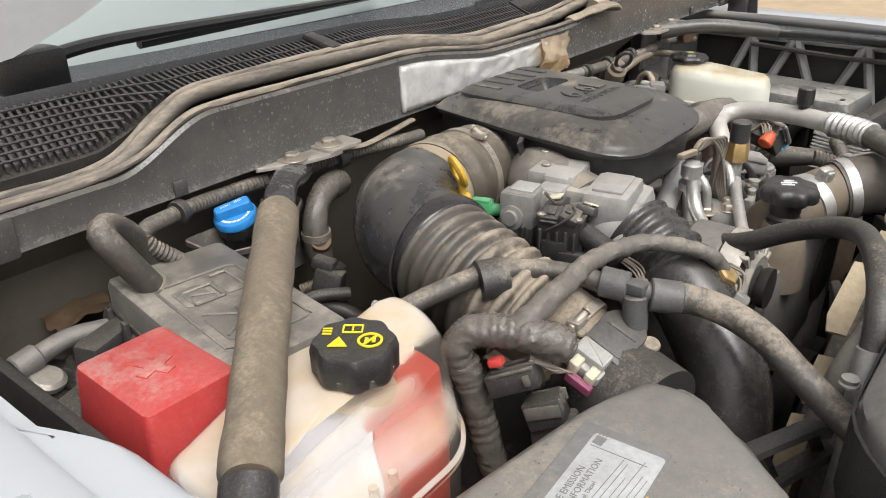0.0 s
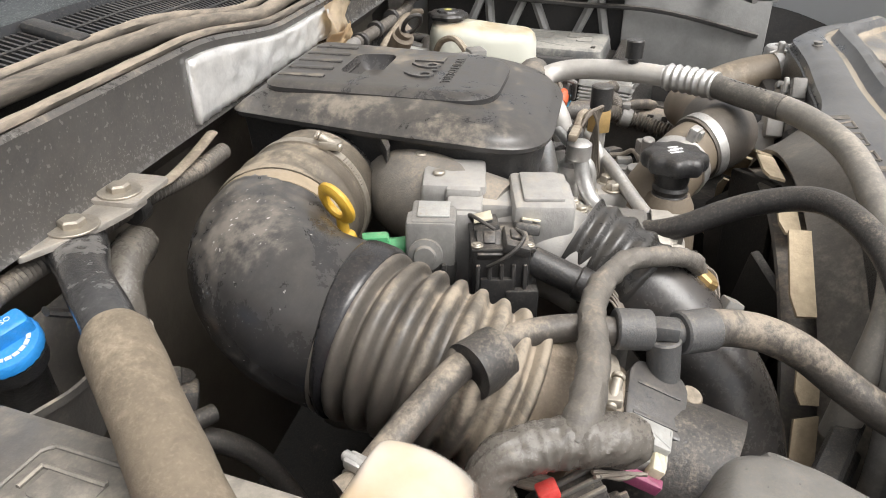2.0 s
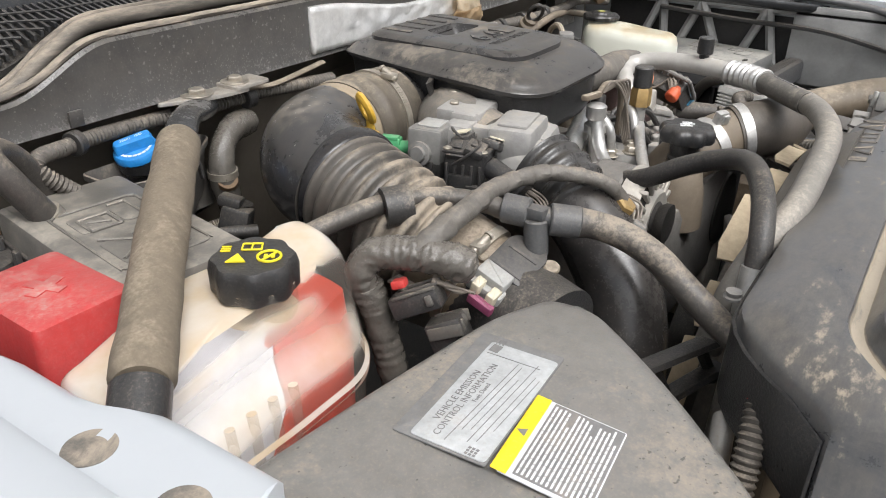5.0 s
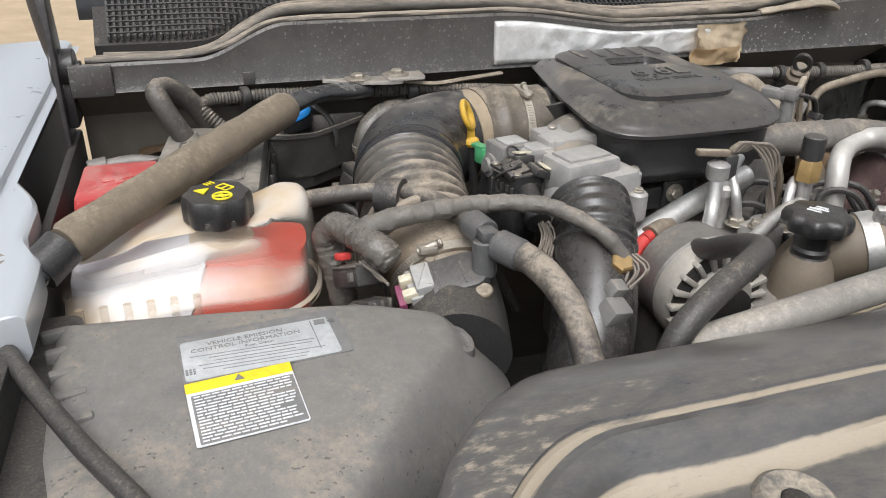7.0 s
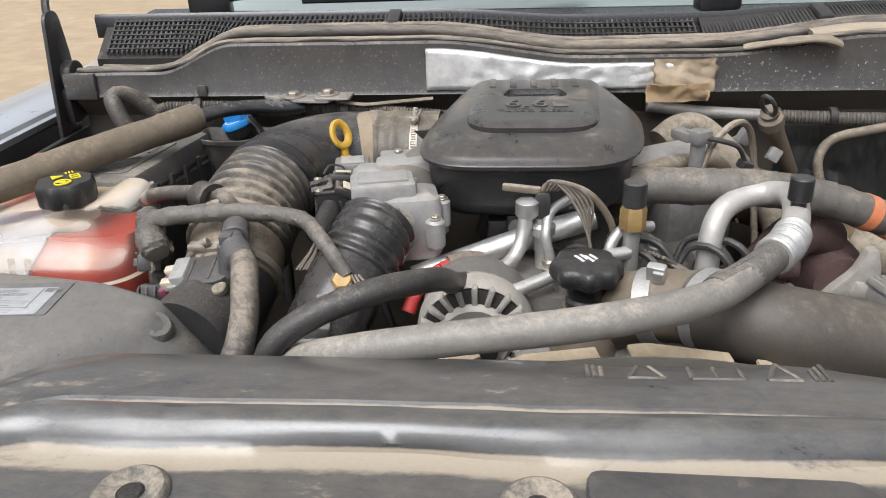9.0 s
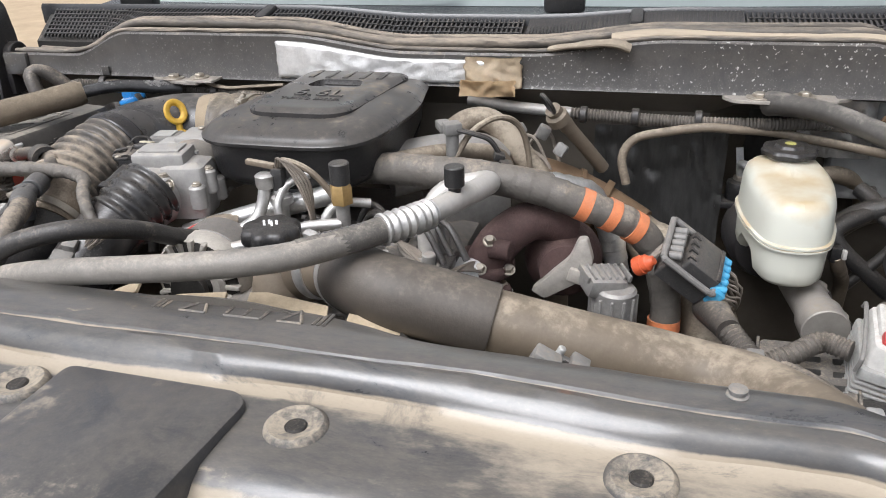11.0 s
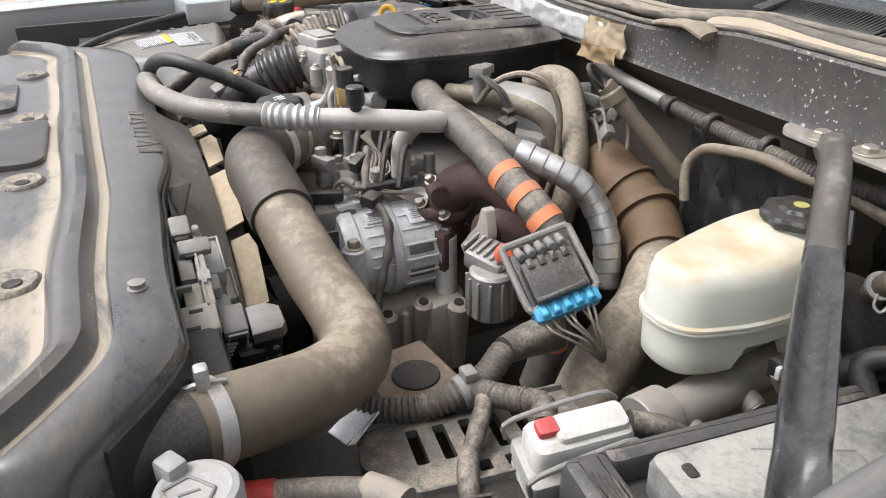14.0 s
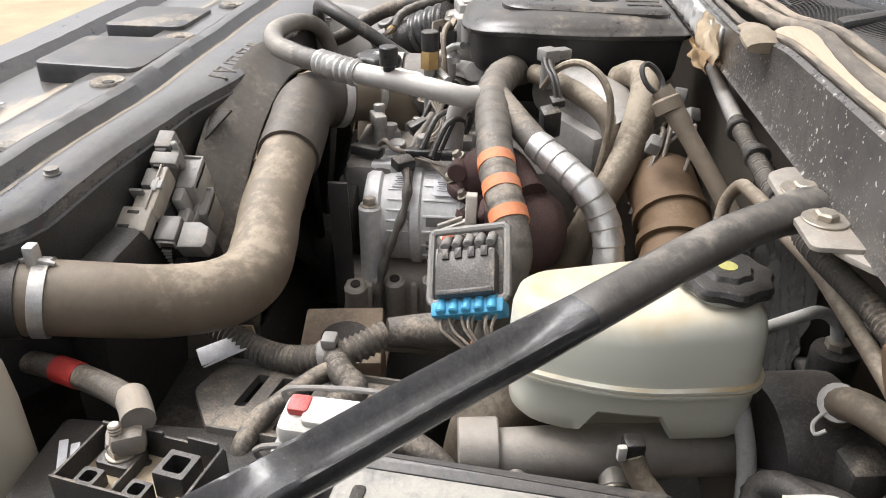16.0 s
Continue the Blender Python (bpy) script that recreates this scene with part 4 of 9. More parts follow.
parts("tan_flap", bm, PAPER, shroud, "tan dusty rubber flap")
bm = prism(B(), [Vector(p) for p in ((0.0, 0.0), (0.062, -0.012), (0.012, 0.030))], 0.0, 0.003, 0.0005, frame_m((0.105, -0.690, 1.052), (0.9, 0.35, -0.25), (-0.3, 0.9, 0.25)))
part("corner_clip", bm, DARK, shroud, "black triangular clip")

# ---- passenger side: battery cover, fuse box, coolant tank, air box ----
def bracket_bolt(parent, p, r=0.0085):
    part("bolt", hexbolt(B(), p, (0, 0, 1), r, 0.008, 1.9), BOLT, parent, "dusty hex bolt")


def channel(line, start, end):
    """A stretch of a round bar that is pressed flat, with a trough along it, towards its far end."""
    q = spline(line, 0.006)
    shape = [(-0.0175, -0.004), (-0.0175, 0.005), (-0.016, 0.008), (-0.0138, 0.0070), (-0.009, 0.0005), (-0.003, -0.0040), (0.003, -0.0040), (0.009, 0.0005), (0.0138, 0.0070), (0.016, 0.008), (0.0175, 0.005), (0.0175, -0.004), (0.013, -0.011), (0.006, -0.014), (-0.006, -0.014), (-0.013, -0.011)]
    loops = []
    for i, p in enumerate(q):
        t = (q[min(i + 1, len(q) - 1)] - q[max(i - 1, 0)]).normalized()
        side = t.cross(Vector((0, 0, 1))).normalized()
        up = side.cross(t)
        u = i / (len(q) - 1)
        if not start <= u <= end:
            continue
        k = smooth(0.36, 0.50, u) * (1 - 0.6 * math.exp(-((u - 0.76) / 0.03) ** 2))
        lp = []
        for (a, b), turn in zip(shape, (190, 170, 155, 140, 118, 100, 80, 62, 40, 25, 10, -10, -40, -75, -105, -140)):
            ca, cb = math.cos(radians(turn)), math.sin(radians(turn))
            r = 0.0165 + 0.004 * (1 - smooth(0.0, 0.10, u))
            lp.append(p + side * (a * k + r * ca * (1 - k)) + up * (b * k + r * 0.95 * cb * (1 - k)))
        loops.append(lp)
    return loft(B(), loops)


for sx, name in ((-1, "strut_brace"), (1, "strut_brace")):
    L = sx < 0
    ob = thing("strut_brace", (sx * 0.52, 0.0, 1.13), "strut brace with woven brown foam sleeve bolted to the cowl" if L else "bare black tubular strut brace bolted to the cowl", "brace", "strut braces")
    bm = B()
    if L:
        plate = round_poly([(-0.598, -0.004, 0.004), (-0.545, -0.030, 0.03), (-0.505, -0.038, 0.012), (-0.482, -0.038, 0.006), (-0.480, 0.004, 0.004), (-0.592, 0.004, 0.004)])
    else:
        plate = round_poly([(0.438, -0.012, 0.006), (0.455, -0.034, 0.012), (0.535, -0.036, 0.03), (0.600, -0.020, 0.02), (0.63, 0.004, 0.004), (0.438, 0.004, 0.004)])
    prism(bm, plate, 1.1385, 1.1435, 0.001)
    part("mount_plate", bm, BRACKET, ob, "dusty steel mounting plate")
    bm = B()
    prism(bm, rrect(sx * 0.478 if L else 0.573, -0.018, 0.058, 0.044, 0.008), 1.1435, 1.1475, 0.001)
    part("clamp_plate", bm, BRACKET, ob)
    bracket_bolt(ob, (sx * 0.546 if L else 0.492, -0.012, 1.1435), 0.0105); bracket_bolt(ob, (sx * 0.488 if L else 0.556, -0.016, 1.1475), 0.0095)
    if L:
        line = [(-0.540, -0.006, 1.126), (-0.568, -0.030, 1.130), (-0.615, -0.072, 1.141), (-0.662, -0.121, 1.141), (-0.790, -0.250, 1.119), (-0.912, -0.378, 1.096), (-0.942, -0.408, 1.078)]
    else:
        line = [(0.508, -0.010, 1.134), (0.530, -0.034, 1.139), (0.587, -0.10, 1.143), (0.671, -0.20, 1.129), (0.755, -0.299, 1.116), (0.80, -0.351, 1.108), (0.863, -0.424, 1.098), (0.925, -0.497, 1.088)]
    if L:
        part("tube", tube(B(), line, lambda s, u: 0.0175 + 0.0065 * (1 - smooth(0.0, 0.16, u)), 22, 0.006, flat=0.62), STRUT, ob, "scuffed black tube flattened under the plate")
    else:
        part("tube", channel(line, 0.0, 0.405), mat("dusty_strut_tube", (0.050, 0.047, 0.044), 0.28, dust=0.50, scale=9, grains=0.15, dustcol=(0.29, 0.262, 0.225), hard=1.2), ob, "dusty round upper tube")
        part("channel", channel(line, 0.40, 1.0), STRUT, ob, "scuffed black tube pressed into a channel")
    if L:
        w = spline(line[3:6], 0.004)
        bm = B()
        tube(bm, line[3:6], lambda s, u: 0.0220 - (0.003 if u < 0.015 or u > 0.985 else 0) + 0.0007 * math.sin(s * 60) * math.sin(s * 23), 40, 0.004, jitter=0.03)
        part("foam_sleeve", bm, SLEEVE, ob, "dusty woven brown sleeve")
        bm = tube(B(), [line[5], ((line[5][0] + line[6][0]) / 2 - 0.008, (line[5][1] + line[6][1]) / 2 - 0.008, 1.082)], lambda s, u: 0.0205, 20, 0.01)
        part("rubber_boot", bm, PLASTIC_CLEAN, ob, "glossy black rubber boot")

red = thing("battery_terminal_cover", (-0.875, -0.205, 1.03), "dusty red plastic battery terminal cover with plus mark", "cover")
mr = frame_m((-0.873, -0.205, 1.0), (0.02, 1, 0), (-1, 0.02, 0))
bm = B()
ob_ = [Vector(p) for p in rrect(0, 0, 0.115, 0.085, 0.008)]
loft(bm, [[mr @ Vector((p.x * k, p.y * k, z)) for p in ob_] for k, z in ((1.12, 0.0), (1.12, 0.02), (1.0, 0.089), (0.97, 0.094), (0.9, 0.0955))])
part("lid", bm, RED, red)
w_, t_ = 0.017, 0.0055
bm = prism(B(), [Vector(p) for p in ((-t_, -w_), (t_, -w_), (t_, -t_), (w_, -t_), (w_, t_), (t_, t_), (t_, w_), (-t_, w_), (-t_, t_), (-w_, t_), (-w_, -t_), (-t_, -t_))], 0.0, 0.0022, 0.0008, pose(-0.873, -0.205, 1.0945, 0, 0, 20))
part("plus_mark", bm, RED, red)

fb = thing("fuse_box", (-0.77, -0.14, 0.95), "dusty grey plastic fuse box lid with moulded symbols", "fuse box")
mf = frame_m((-0.766, -0.150, 1.006), (0.14, 1, 0), (-1, 0.14, 0))
bm = B()
prism(bm, rrect(0, 0, 0.245, 0.132, 0.012), 0.0, 0.088, 0.008, mf)
LIDGREY = mat("dusty_beige_lid", (0.115, 0.107, 0.097), 0.42, dust=0.58, scale=11, grains=0.2, dustcol=(0.33, 0.295, 0.245), hard=0.8)
part("lid", bm, LIDGREY, fb)
bm = B()
prism(bm, rrect(0, 0, 0.262, 0.150, 0.012), -0.02, 0.050, 0.004, mf)
prism(bm, rrect(0, 0, 0.252, 0.139, 0.012), 0.052, 0.058, 0.002, mf)
part("base", bm, PLASTIC, fb, "black fuse box base")
bm = B()
for k in range(6):
    prism(bm, rrect(-0.10 + 0.04 * k, 0.0745, 0.010, 0.006, 0.002), 0.0, 0.066, 0.002, mf)
    prism(bm, rrect(-0.10 + 0.04 * k, -0.0745, 0.010, 0.006, 0.002), 0.0, 0.066, 0.002, mf)
parts("latch", bm, PLASTIC, fb)
bm = B()
base_ring = round_poly([(-0.09, -0.045, 0.012), (0.055, -0.045, 0.012), (0.055, 0.042, 0.012), (-0.09, 0.042, 0.012)], 4)
pts = [mf @ Vector((p.x, p.y, 0.0885)) for p in base_ring]
tube(bm, pts + [pts[0]], 0.0016, 6, 0.02)
for a, b in (((-0.07, 0.03), (-0.02, -0.03)), ((-0.07, -0.03), (-0.02, 0.03)), ((-0.06, 0.0), (-0.03, 0.0)), ((0.0, 0.025), (0.03, 0.025)), ((0.03, 0.025), (0.03, -0.005)), ((0.03, -0.005), (0.0, -0.005)),
             ((0.0, -0.005), (0.0, 0.025)), ((0.0, -0.03), (0.045, -0.03)), ((0.045, -0.03), (0.045, -0.012)), ((0.01, 0.0), (0.02, 0.02))):
    tube(bm, [mf @ Vector((*a, 0.0888)), mf @ Vector((*b, 0.0888))], 0.0018, 6, 0.1)
for cx, cy, w_, h_ in ((-0.052, 0.0, 0.052, 0.066), (0.020, 0.018, 0.040, 0.030), (0.020, -0.022, 0.040, 0.026)):
    prism(bm, rrect(cx, cy, w_, h_, 0.006), 0.0868, 0.0889, 0.0008, mf)
parts("moulded_symbol", bm, LIDGREY, fb)

blue = thing("fluid_filler", (-0.637, -0.035, 1.02), "bright blue screw cap on a black plastic filler tray", "filler cap")
mb_ = frame_m((-0.642, -0.016, 1.096), (0.86, -0.45, 0.22), (0.42, 0.88, 0.20)) @ Matrix.Scale(0.84, 4)
zb_ = (mb_.to_3x3() @ Vector((0, 0, 1))).normalized()
bm = lathe(B(), mb_ @ Vector((0, 0, 0)), zb_, [(0.0240, 0), (0.0256, 0.002), (0.0256, 0.0084), (0.0240, 0.0105), (0.020, 0.0114), (0.004, 0.0118)], 48, wave=24, amp=0.012)
wing = [Vector(p) for p in round_poly([(-0.027, -0.009, 0.006), (0.027, -0.011, 0.006), (0.027, 0.011, 0.006), (-0.027, 0.009, 0.006)], 4)]
loft(bm, [[mb_ @ Vector((p.x * k, p.y * k, z)) for p in wing] for k, z in ((1.0, 0.010), (0.98, 0.022), (0.90, 0.027), (0.70, 0.0285))])
part("cap", bm, BLUE, blue, "blue screw cap with raised grip")
bm = B()
lettering(bm, "ISO", 0.0070, mb_ @ pose(0.010, 0.0015, 0.0288), 0.0002)
lettering(bm, "22241", 0.0062, mb_ @ pose(-0.008, 0.0, 0.0288), 0.0002)
part("cap_print", bm, WHITE_INK, blue, "white print")
bm = B()
for k in range(8):
    a = radians(205 + k * 17)
    t_ = box(B(), (0.0215 * math.cos(a), 0.0215 * math.sin(a), 0.0142), (0.0052, 0.0034, 0.0006), 0, rot=(0, 0, math.degrees(a) + 90))
    t_.transform(mb_)
    merge(bm, t_)
parts("print_mark", bm, WHITE_INK, blue)
bm = B()
tray = round_poly([(-0.705, -0.062, 0.012), (-0.660, -0.080, 0.012), (-0.622, -0.079, 0.014), (-0.538, -0.014, 0.014), (-0.536, 0.004, 0.01), (-0.705, 0.004, 0.01)])
lo_ = [Vector((p.x, p.y, 1.02)) for p in inset(tray, 0.012)]
loft(bm, [[Vector((p.x, p.y, 1.0)) for p in inset(tray, 0.02)], [Vector((p.x, p.y, 1.080)) for p in inset(tray, 0.004)], [Vector((p.x, p.y, 1.082)) for p in tray], [Vector((p.x, p.y, 1.088)) for p in tray], [Vector((p.x, p.y, 1.089)) for p in inset(tray, 0.002)], [Vector((p.x, p.y, 1.080)) for p in inset(tray, 0.005)], lo_])
part("tray", bm, FUSEBOX, blue)
part("neck", tube(B(), [(-0.622, -0.006, 1.010), (-0.630, -0.008, 1.05), (-0.642, -0.016, 1.097)], lambda s, u: 0.020 + 0.005 * (u > 0.86), 28, 0.006), PLASTIC_CLEAN, blue)
bm = tube(B(), [(-0.618, -0.034, 1.116), (-0.600, -0.044, 1.102), (-0.590, -0.052, 1.082), (-0.588, -0.056, 1.060)], 0.0062, 8, 0.006, flat=0.5)
part("tether", bm, RUBBER_BLACK, blue)

# coolant tank
tank = thing("coolant_tank", (-0.79, -0.355, 0.86), "milky translucent coolant tank with red coolant inside", "coolant tank")


tank.location += Vector((-0.003, 0.013, 0.006))
TO = round_poly([(-0.925, -0.414, 0.03), (-0.80, -0.420, 0.02), (-0.715, -0.418, 0.025), (-0.672, -0.385, 0.025), (-0.660, -0.335, 0.02), (-0.664, -0.285, 0.03), (-0.715, -0.262, 0.03), (-0.80, -0.270, 0.02), (-0.925, -0.285, 0.03)], 6)


def tank_loop(z, d, k_=1.0):
    out = []
    for p in shrink([q.to_3d() for q in inset(TO, d)], k_):
        k = smooth(0.98, 1.07, z)
        lift = 0.020 * smooth(-0.74, -0.69, p.x) * smooth(-0.43, -0.34, p.y) - 0.018 * smooth(-0.80, -0.90, p.x) - 0.018 * smooth(-0.36, -0.42, p.y) - 0.020 * smooth(-0.31, -0.41, p.y) * smooth(-0.74, -0.68, p.x) + 0.0020 * math.sin(p.x * 95) * smooth(-0.30, -0.42, p.y)
        step = 0.030 * smooth(1.015, 1.070, z) * smooth(-0.36, -0.41, p.y) - 0.024 * smooth(1.0, 1.07, z) * smooth(-0.32, -0.27, p.y) * smooth(-0.76, -0.70, p.x)
        out.append(Vector((p.x, p.y + step, z + lift * k)))
    return out


bm = loft(B(), [tank_loop(0.86, 0.012), tank_loop(0.88, 0.0), tank_loop(0.985, -0.001), tank_loop(0.989, -0.005), tank_loop(0.996, -0.005), tank_loop(1.000, -0.001), tank_loop(1.018, -0.001), tank_loop(1.030, 0.0), tank_loop(1.042, 0.0), tank_loop(1.054, 0.0), tank_loop(1.066, 0.002), tank_loop(1.074, 0.006), tank_loop(1.0785, 0.012)] + [tank_loop(1.0785 + dz, 0.012, k) for k, dz in ((0.94, 0.0014), (0.85, 0.002), (0.7, 0.002), (0.5, 0.002), (0.3, 0.002), (0.1, 0.002))])
lathe(bm, (-0.763, -0.346, 1.06), (0, 0, 1), [(0.034, 0), (0.034, 0.03)], 32)
shell = part("shell", bm, TANK, tank, "milky plastic shell")
bm = B()
for k in range(6):
    tube(bm, [(-0.905 + 0.022 * k, -0.4125, 1.030), (-0.905 + 0.022 * k, -0.4165, 0.99), (-0.905 + 0.022 * k, -0.4165, 0.90)], 0.0042, 8, 0.03)
parts("mould_rib", bm, TANK, tank)
bm = loft(B(), [[Vector((min(p.x, -0.788 + 0.5 * (p.z - 1.04)), p.y, min(p.z - 0.004, 1.050))) for p in tank_loop(z, 0.010)] for z in (0.87, 1.0, 1.018, 1.030, 1.042, 1.054, 1.066)])
part("inner_chamber", bm, mat("bluish_milky_plastic", (0.56, 0.565, 0.62), 0.4, var=0.10, scale=10, bump=0), tank, "bluish milky inner chamber")
bm = B()
loft(bm, [[Vector((max(p.x, -0.785 + 0.5 * (p.z - 1.04)), p.y, min(p.z - 0.004, 1.046))) for p in tank_loop(z, 0.010)] for z in (0.87, 1.0, 1.018, 1.030, 1.042, 1.054, 1.066)])
part("coolant", bm, COOLANT, tank, "red coolant")
bm = lathe(B(), (-0.763, -0.346, 1.081), (0, 0, 1), [(0.033, 0), (0.0350, 0.003), (0.0355, 0.022), (0.0338, 0.0285), (0.0325, 0.0305)], 96, wave=8, amp=0.045)
lathe(bm, (-0.763, -0.346, 1.105), (0, 0, 1), [(0.030, 0), (0.0295, 0.0062), (0.005, 0.0066)], 48)
cap = part("screw_cap", bm, mat("clean_black_cap", (0.02, 0.02, 0.021), 0.4, dust=0.16), tank, "black lobed screw cap with yellow warning symbols")
bm = B()
mc = pose(-0.763, -0.346, 1.1127, 0, 0, -52)
ring_pts = [mc @ Vector((0.014 + 0.0095 * math.cos(a), -0.004 + 0.0095 * math.sin(a), 0)) for a in [k * math.pi / 10 for k in range(21)]]
tube(bm, ring_pts, 0.0012, 6, 0.01)
tube(bm, [ring_pts[3], ring_pts[13]], 0.0011, 6, 0.1)
for dx in (-0.003, 0.003):
    box(bm, mc @ Vector((0.014 + dx, -0.004, 0)), (0.003, 0.006, 0.001), 0, rot=(0, 0, -52))
prism(bm, [Vector((-0.020, -0.013)), Vector((-0.004, -0.013)), Vector((-0.012, 0.001))], -0.0006, 0.0006, 0.0001, mc)
for a, b in (((-0.010, 0.008), (0.006, 0.008)), ((-0.010, 0.019), (0.006, 0.019)), ((-0.010, 0.008), (-0.010, 0.019)), ((0.006, 0.008), (0.006, 0.019)), ((-0.002, 0.008), (-0.002, 0.019))):
    tube(bm, [mc @ Vector((*a, 0)), mc @ Vector((*b, 0))], 0.0009, 5, 0.1)
for k in range(3):
    box(bm, mc @ Vector((-0.023, 0.006 + 0.004 * k, 0)), (0.008, 0.0015, 0.001), 0, rot=(0, 0, -52))
parts("warning_symbol", bm, YELLOW_PRINT, cap, "yellow warning symbol")

# air filter box with its labels
ab = thing("air_filter_box", (-0.74, -0.58, 0.75), "speckled grey plastic air filter box with emission and warning labels", "air filter box")
AO = round_poly([(-0.93, -0.77, 0.03), (-0.72, -0.77, 0.05), (-0.615, -0.645, 0.05), (-0.548, -0.560, 0.04), (-0.556, -0.496, 0.03), (-0.66, -0.472, 0.06), (-0.80, -0.450, 0.06), (-0.93, -0.436, 0.03)], 6)


def air_loop(z, d, sag=1.0, k_=1.0):
    out = []
    for p in shrink([q.to_3d() for q in inset(AO, d)], k_):
        k = smooth(-0.66, -0.56, p.x)
        wide = 0.060 * smooth(1.045, 0.95, z) * smooth(-0.70, -0.56, p.x)
        out.append(Vector((p.x + wide, p.y - 0.4 * wide, z - sag * (0.012 * k + 0.115 * max(0, -0.585 - p.y)))))
    return out


bm = loft(B(), [air_loop(0.78, 0.02, 0), air_loop(0.90, 0.004, 0.3), air_loop(0.995, 0.0), air_loop(1.027, 0.004), air_loop(1.046, 0.012), air_loop(1.0545, 0.020)] + [air_loop(1.0545 + dz, 0.020, 1.0, k) for k, dz in ((0.95, 0.0026), (0.90, 0.0030), (0.8, 0.0031), (0.65, 0.0032), (0.5, 0.0032), (0.35, 0.0032), (0.2, 0.0032))])
part("lid", bm, AIRBOX, ab)
bm = lathe(B(), (-0.578, -0.546, 1.018), (0.45, -0.25, 0.85), [(0.024, 0), (0.021, 0.016), (0.016, 0.022), (0.010, 0.023), (0.008, 0.014), (0.003, 0.012)], 28)
part("mould_boss", bm, AIRBOX, ab, "round moulded boss")
bm = B()
for k in range(9):
    box(bm, (-0.918 + 0.007 * k, -0.462 - 0.033 * k, 1.046 - 0.0045 * max(0, k - 4)), (0.026, 0.011, 0.016), 0.003, rot=(0, 0, 12))
parts("seam_rib", bm, AIRBOX, ab)
bm = prism(B(), round_poly([(-0.958, -0.425, 0.01), (-0.905, -0.425, 0.01), (-0.850, -0.765, 0.01), (-0.945, -0.765, 0.01)], 3), 0.99, 1.044, 0.004)
part("seam_flange", bm, PLASTIC, ab, "dark seam flange")
ml = frame_m((-0.747, -0.549, 1.0578), (1, 0.07, 0), (0, 1, 0))
bm = prism(B(), rrect(0.004, 0.006, 0.140, 0.072, 0.003), 0, 0.0012, 0.0002, ml)
part("label_border", bm, LABEL_BORDER, ab)
bm = prism(B(), rrect(0, 0, 0.128, 0.058, 0.004), 0.0014, 0.002, 0.0002, ml)
label = part("emission_label", bm, LABEL_GREY, ab, "grey emission information label")
bm = B()
lettering(bm, "VEHICLE EMISSION", 0.0078, ml @ pose(-0.010, 0.020, 0.0023), 0.0001)
lettering(bm, "CONTROL INFORMATION", 0.0078, ml @ pose(-0.010, 0.0125, 0.0023), 0.0001)
lettering(bm, "Fuel: Diesel", 0.0052, ml @ pose(0.0, 0.006, 0.0023), 0.0001)
for k in range(6):
    box(bm, ml @ Vector((-0.006 + 0.006 * (k % 2), 0.001 - 0.0048 * k, 0.0022)), (0.104 - 0.018 * (k % 3), 0.0005, 0.0003), 0)
box(bm, ml @ Vector((0.056, 0.022, 0.0022)), (0.010, 0.008, 0.0003), 0)
for k in range(3):
    box(bm, ml @ Vector((0.066, 0.0245 - 0.0028 * k, 0.0022)), (0.007, 0.0012, 0.0003), 0)
tube(bm, [ml @ Vector((0.048, 0.026, 0.0021)), ml @ Vector((0.048, -0.02, 0.0021))], 0.0004, 4, 0.1)
for k in range(9):
    box(bm, ml @ Vector((-0.062 + 0.003 * (k % 3), -0.020 + 0.003 * (k // 3), 0.0022)), (0.002, 0.002, 0.0003), 0)
part("label_print", bm, LABEL_BORDER, label)
mw = frame_m((-0.765, -0.617, 1.0582), (1, 0.10, 0.0), (-0.10, 1, 0.115))
mw = Matrix.Translation((0, 0, -0.0030)) @ mw
bm = prism(B(), rrect(0, -0.002, 0.084, 0.064, 0.002), 0, 0.0012, 0.0002, mw)
wl = part("warning_label", bm, LABEL_WHITE, ab, "black and white warning label with yellow band")
bm = prism(B(), rrect(0, 0.029, 0.084, 0.0115, 0.001), 0.0013, 0.0018, 0.0001, mw)
part("yellow_band", bm, YELLOW_LABEL, wl)
bm = prism(B(), [Vector((-0.004, 0.0265)), Vector((0.004, 0.0265)), Vector((0, 0.0335))], 0.0018, 0.0022, 0.0001, mw)
prism(bm, rrect(0.001, -0.0065, 0.080, 0.053, 0.001), 0.0012, 0.0014, 0.0001, mw)
part("black_print", bm, LABEL_BORDER, wl)
bm = B()
rng = random.Random(3)
for k in range(15):
    x_ = -0.037
    end = 0.038 - (0.012 if k % 5 == 4 else 0.0)
    while x_ < end - 0.004:
        w = min(rng.uniform(0.003, 0.010), end - x_)
        box(bm, mw @ Vector((x_ + w / 2, 0.0175 - 0.0034 * k, 0.0017)), (w, 0.0015, 0.0004), 0, rot=(-6, 0, 6))
        x_ += w + 0.0012
part("small_print", bm, WHITE_INK, wl)

kb = thing("battery_cable", (-0.87, -0.60, 1.0), "black taped cable crossing the air box corner", "cable")
part("cable", tube(B(), [(-0.990, -0.40, 1.08), (-0.965, -0.47, 1.078), (-0.925, -0.56, 1.074), (-0.880, -0.645, 1.068), (-0.825, -0.735, 1.056), (-0.80, -0.81, 1.03)], 0.0075, 10, 0.008), RUBBER_BLACK, kb)

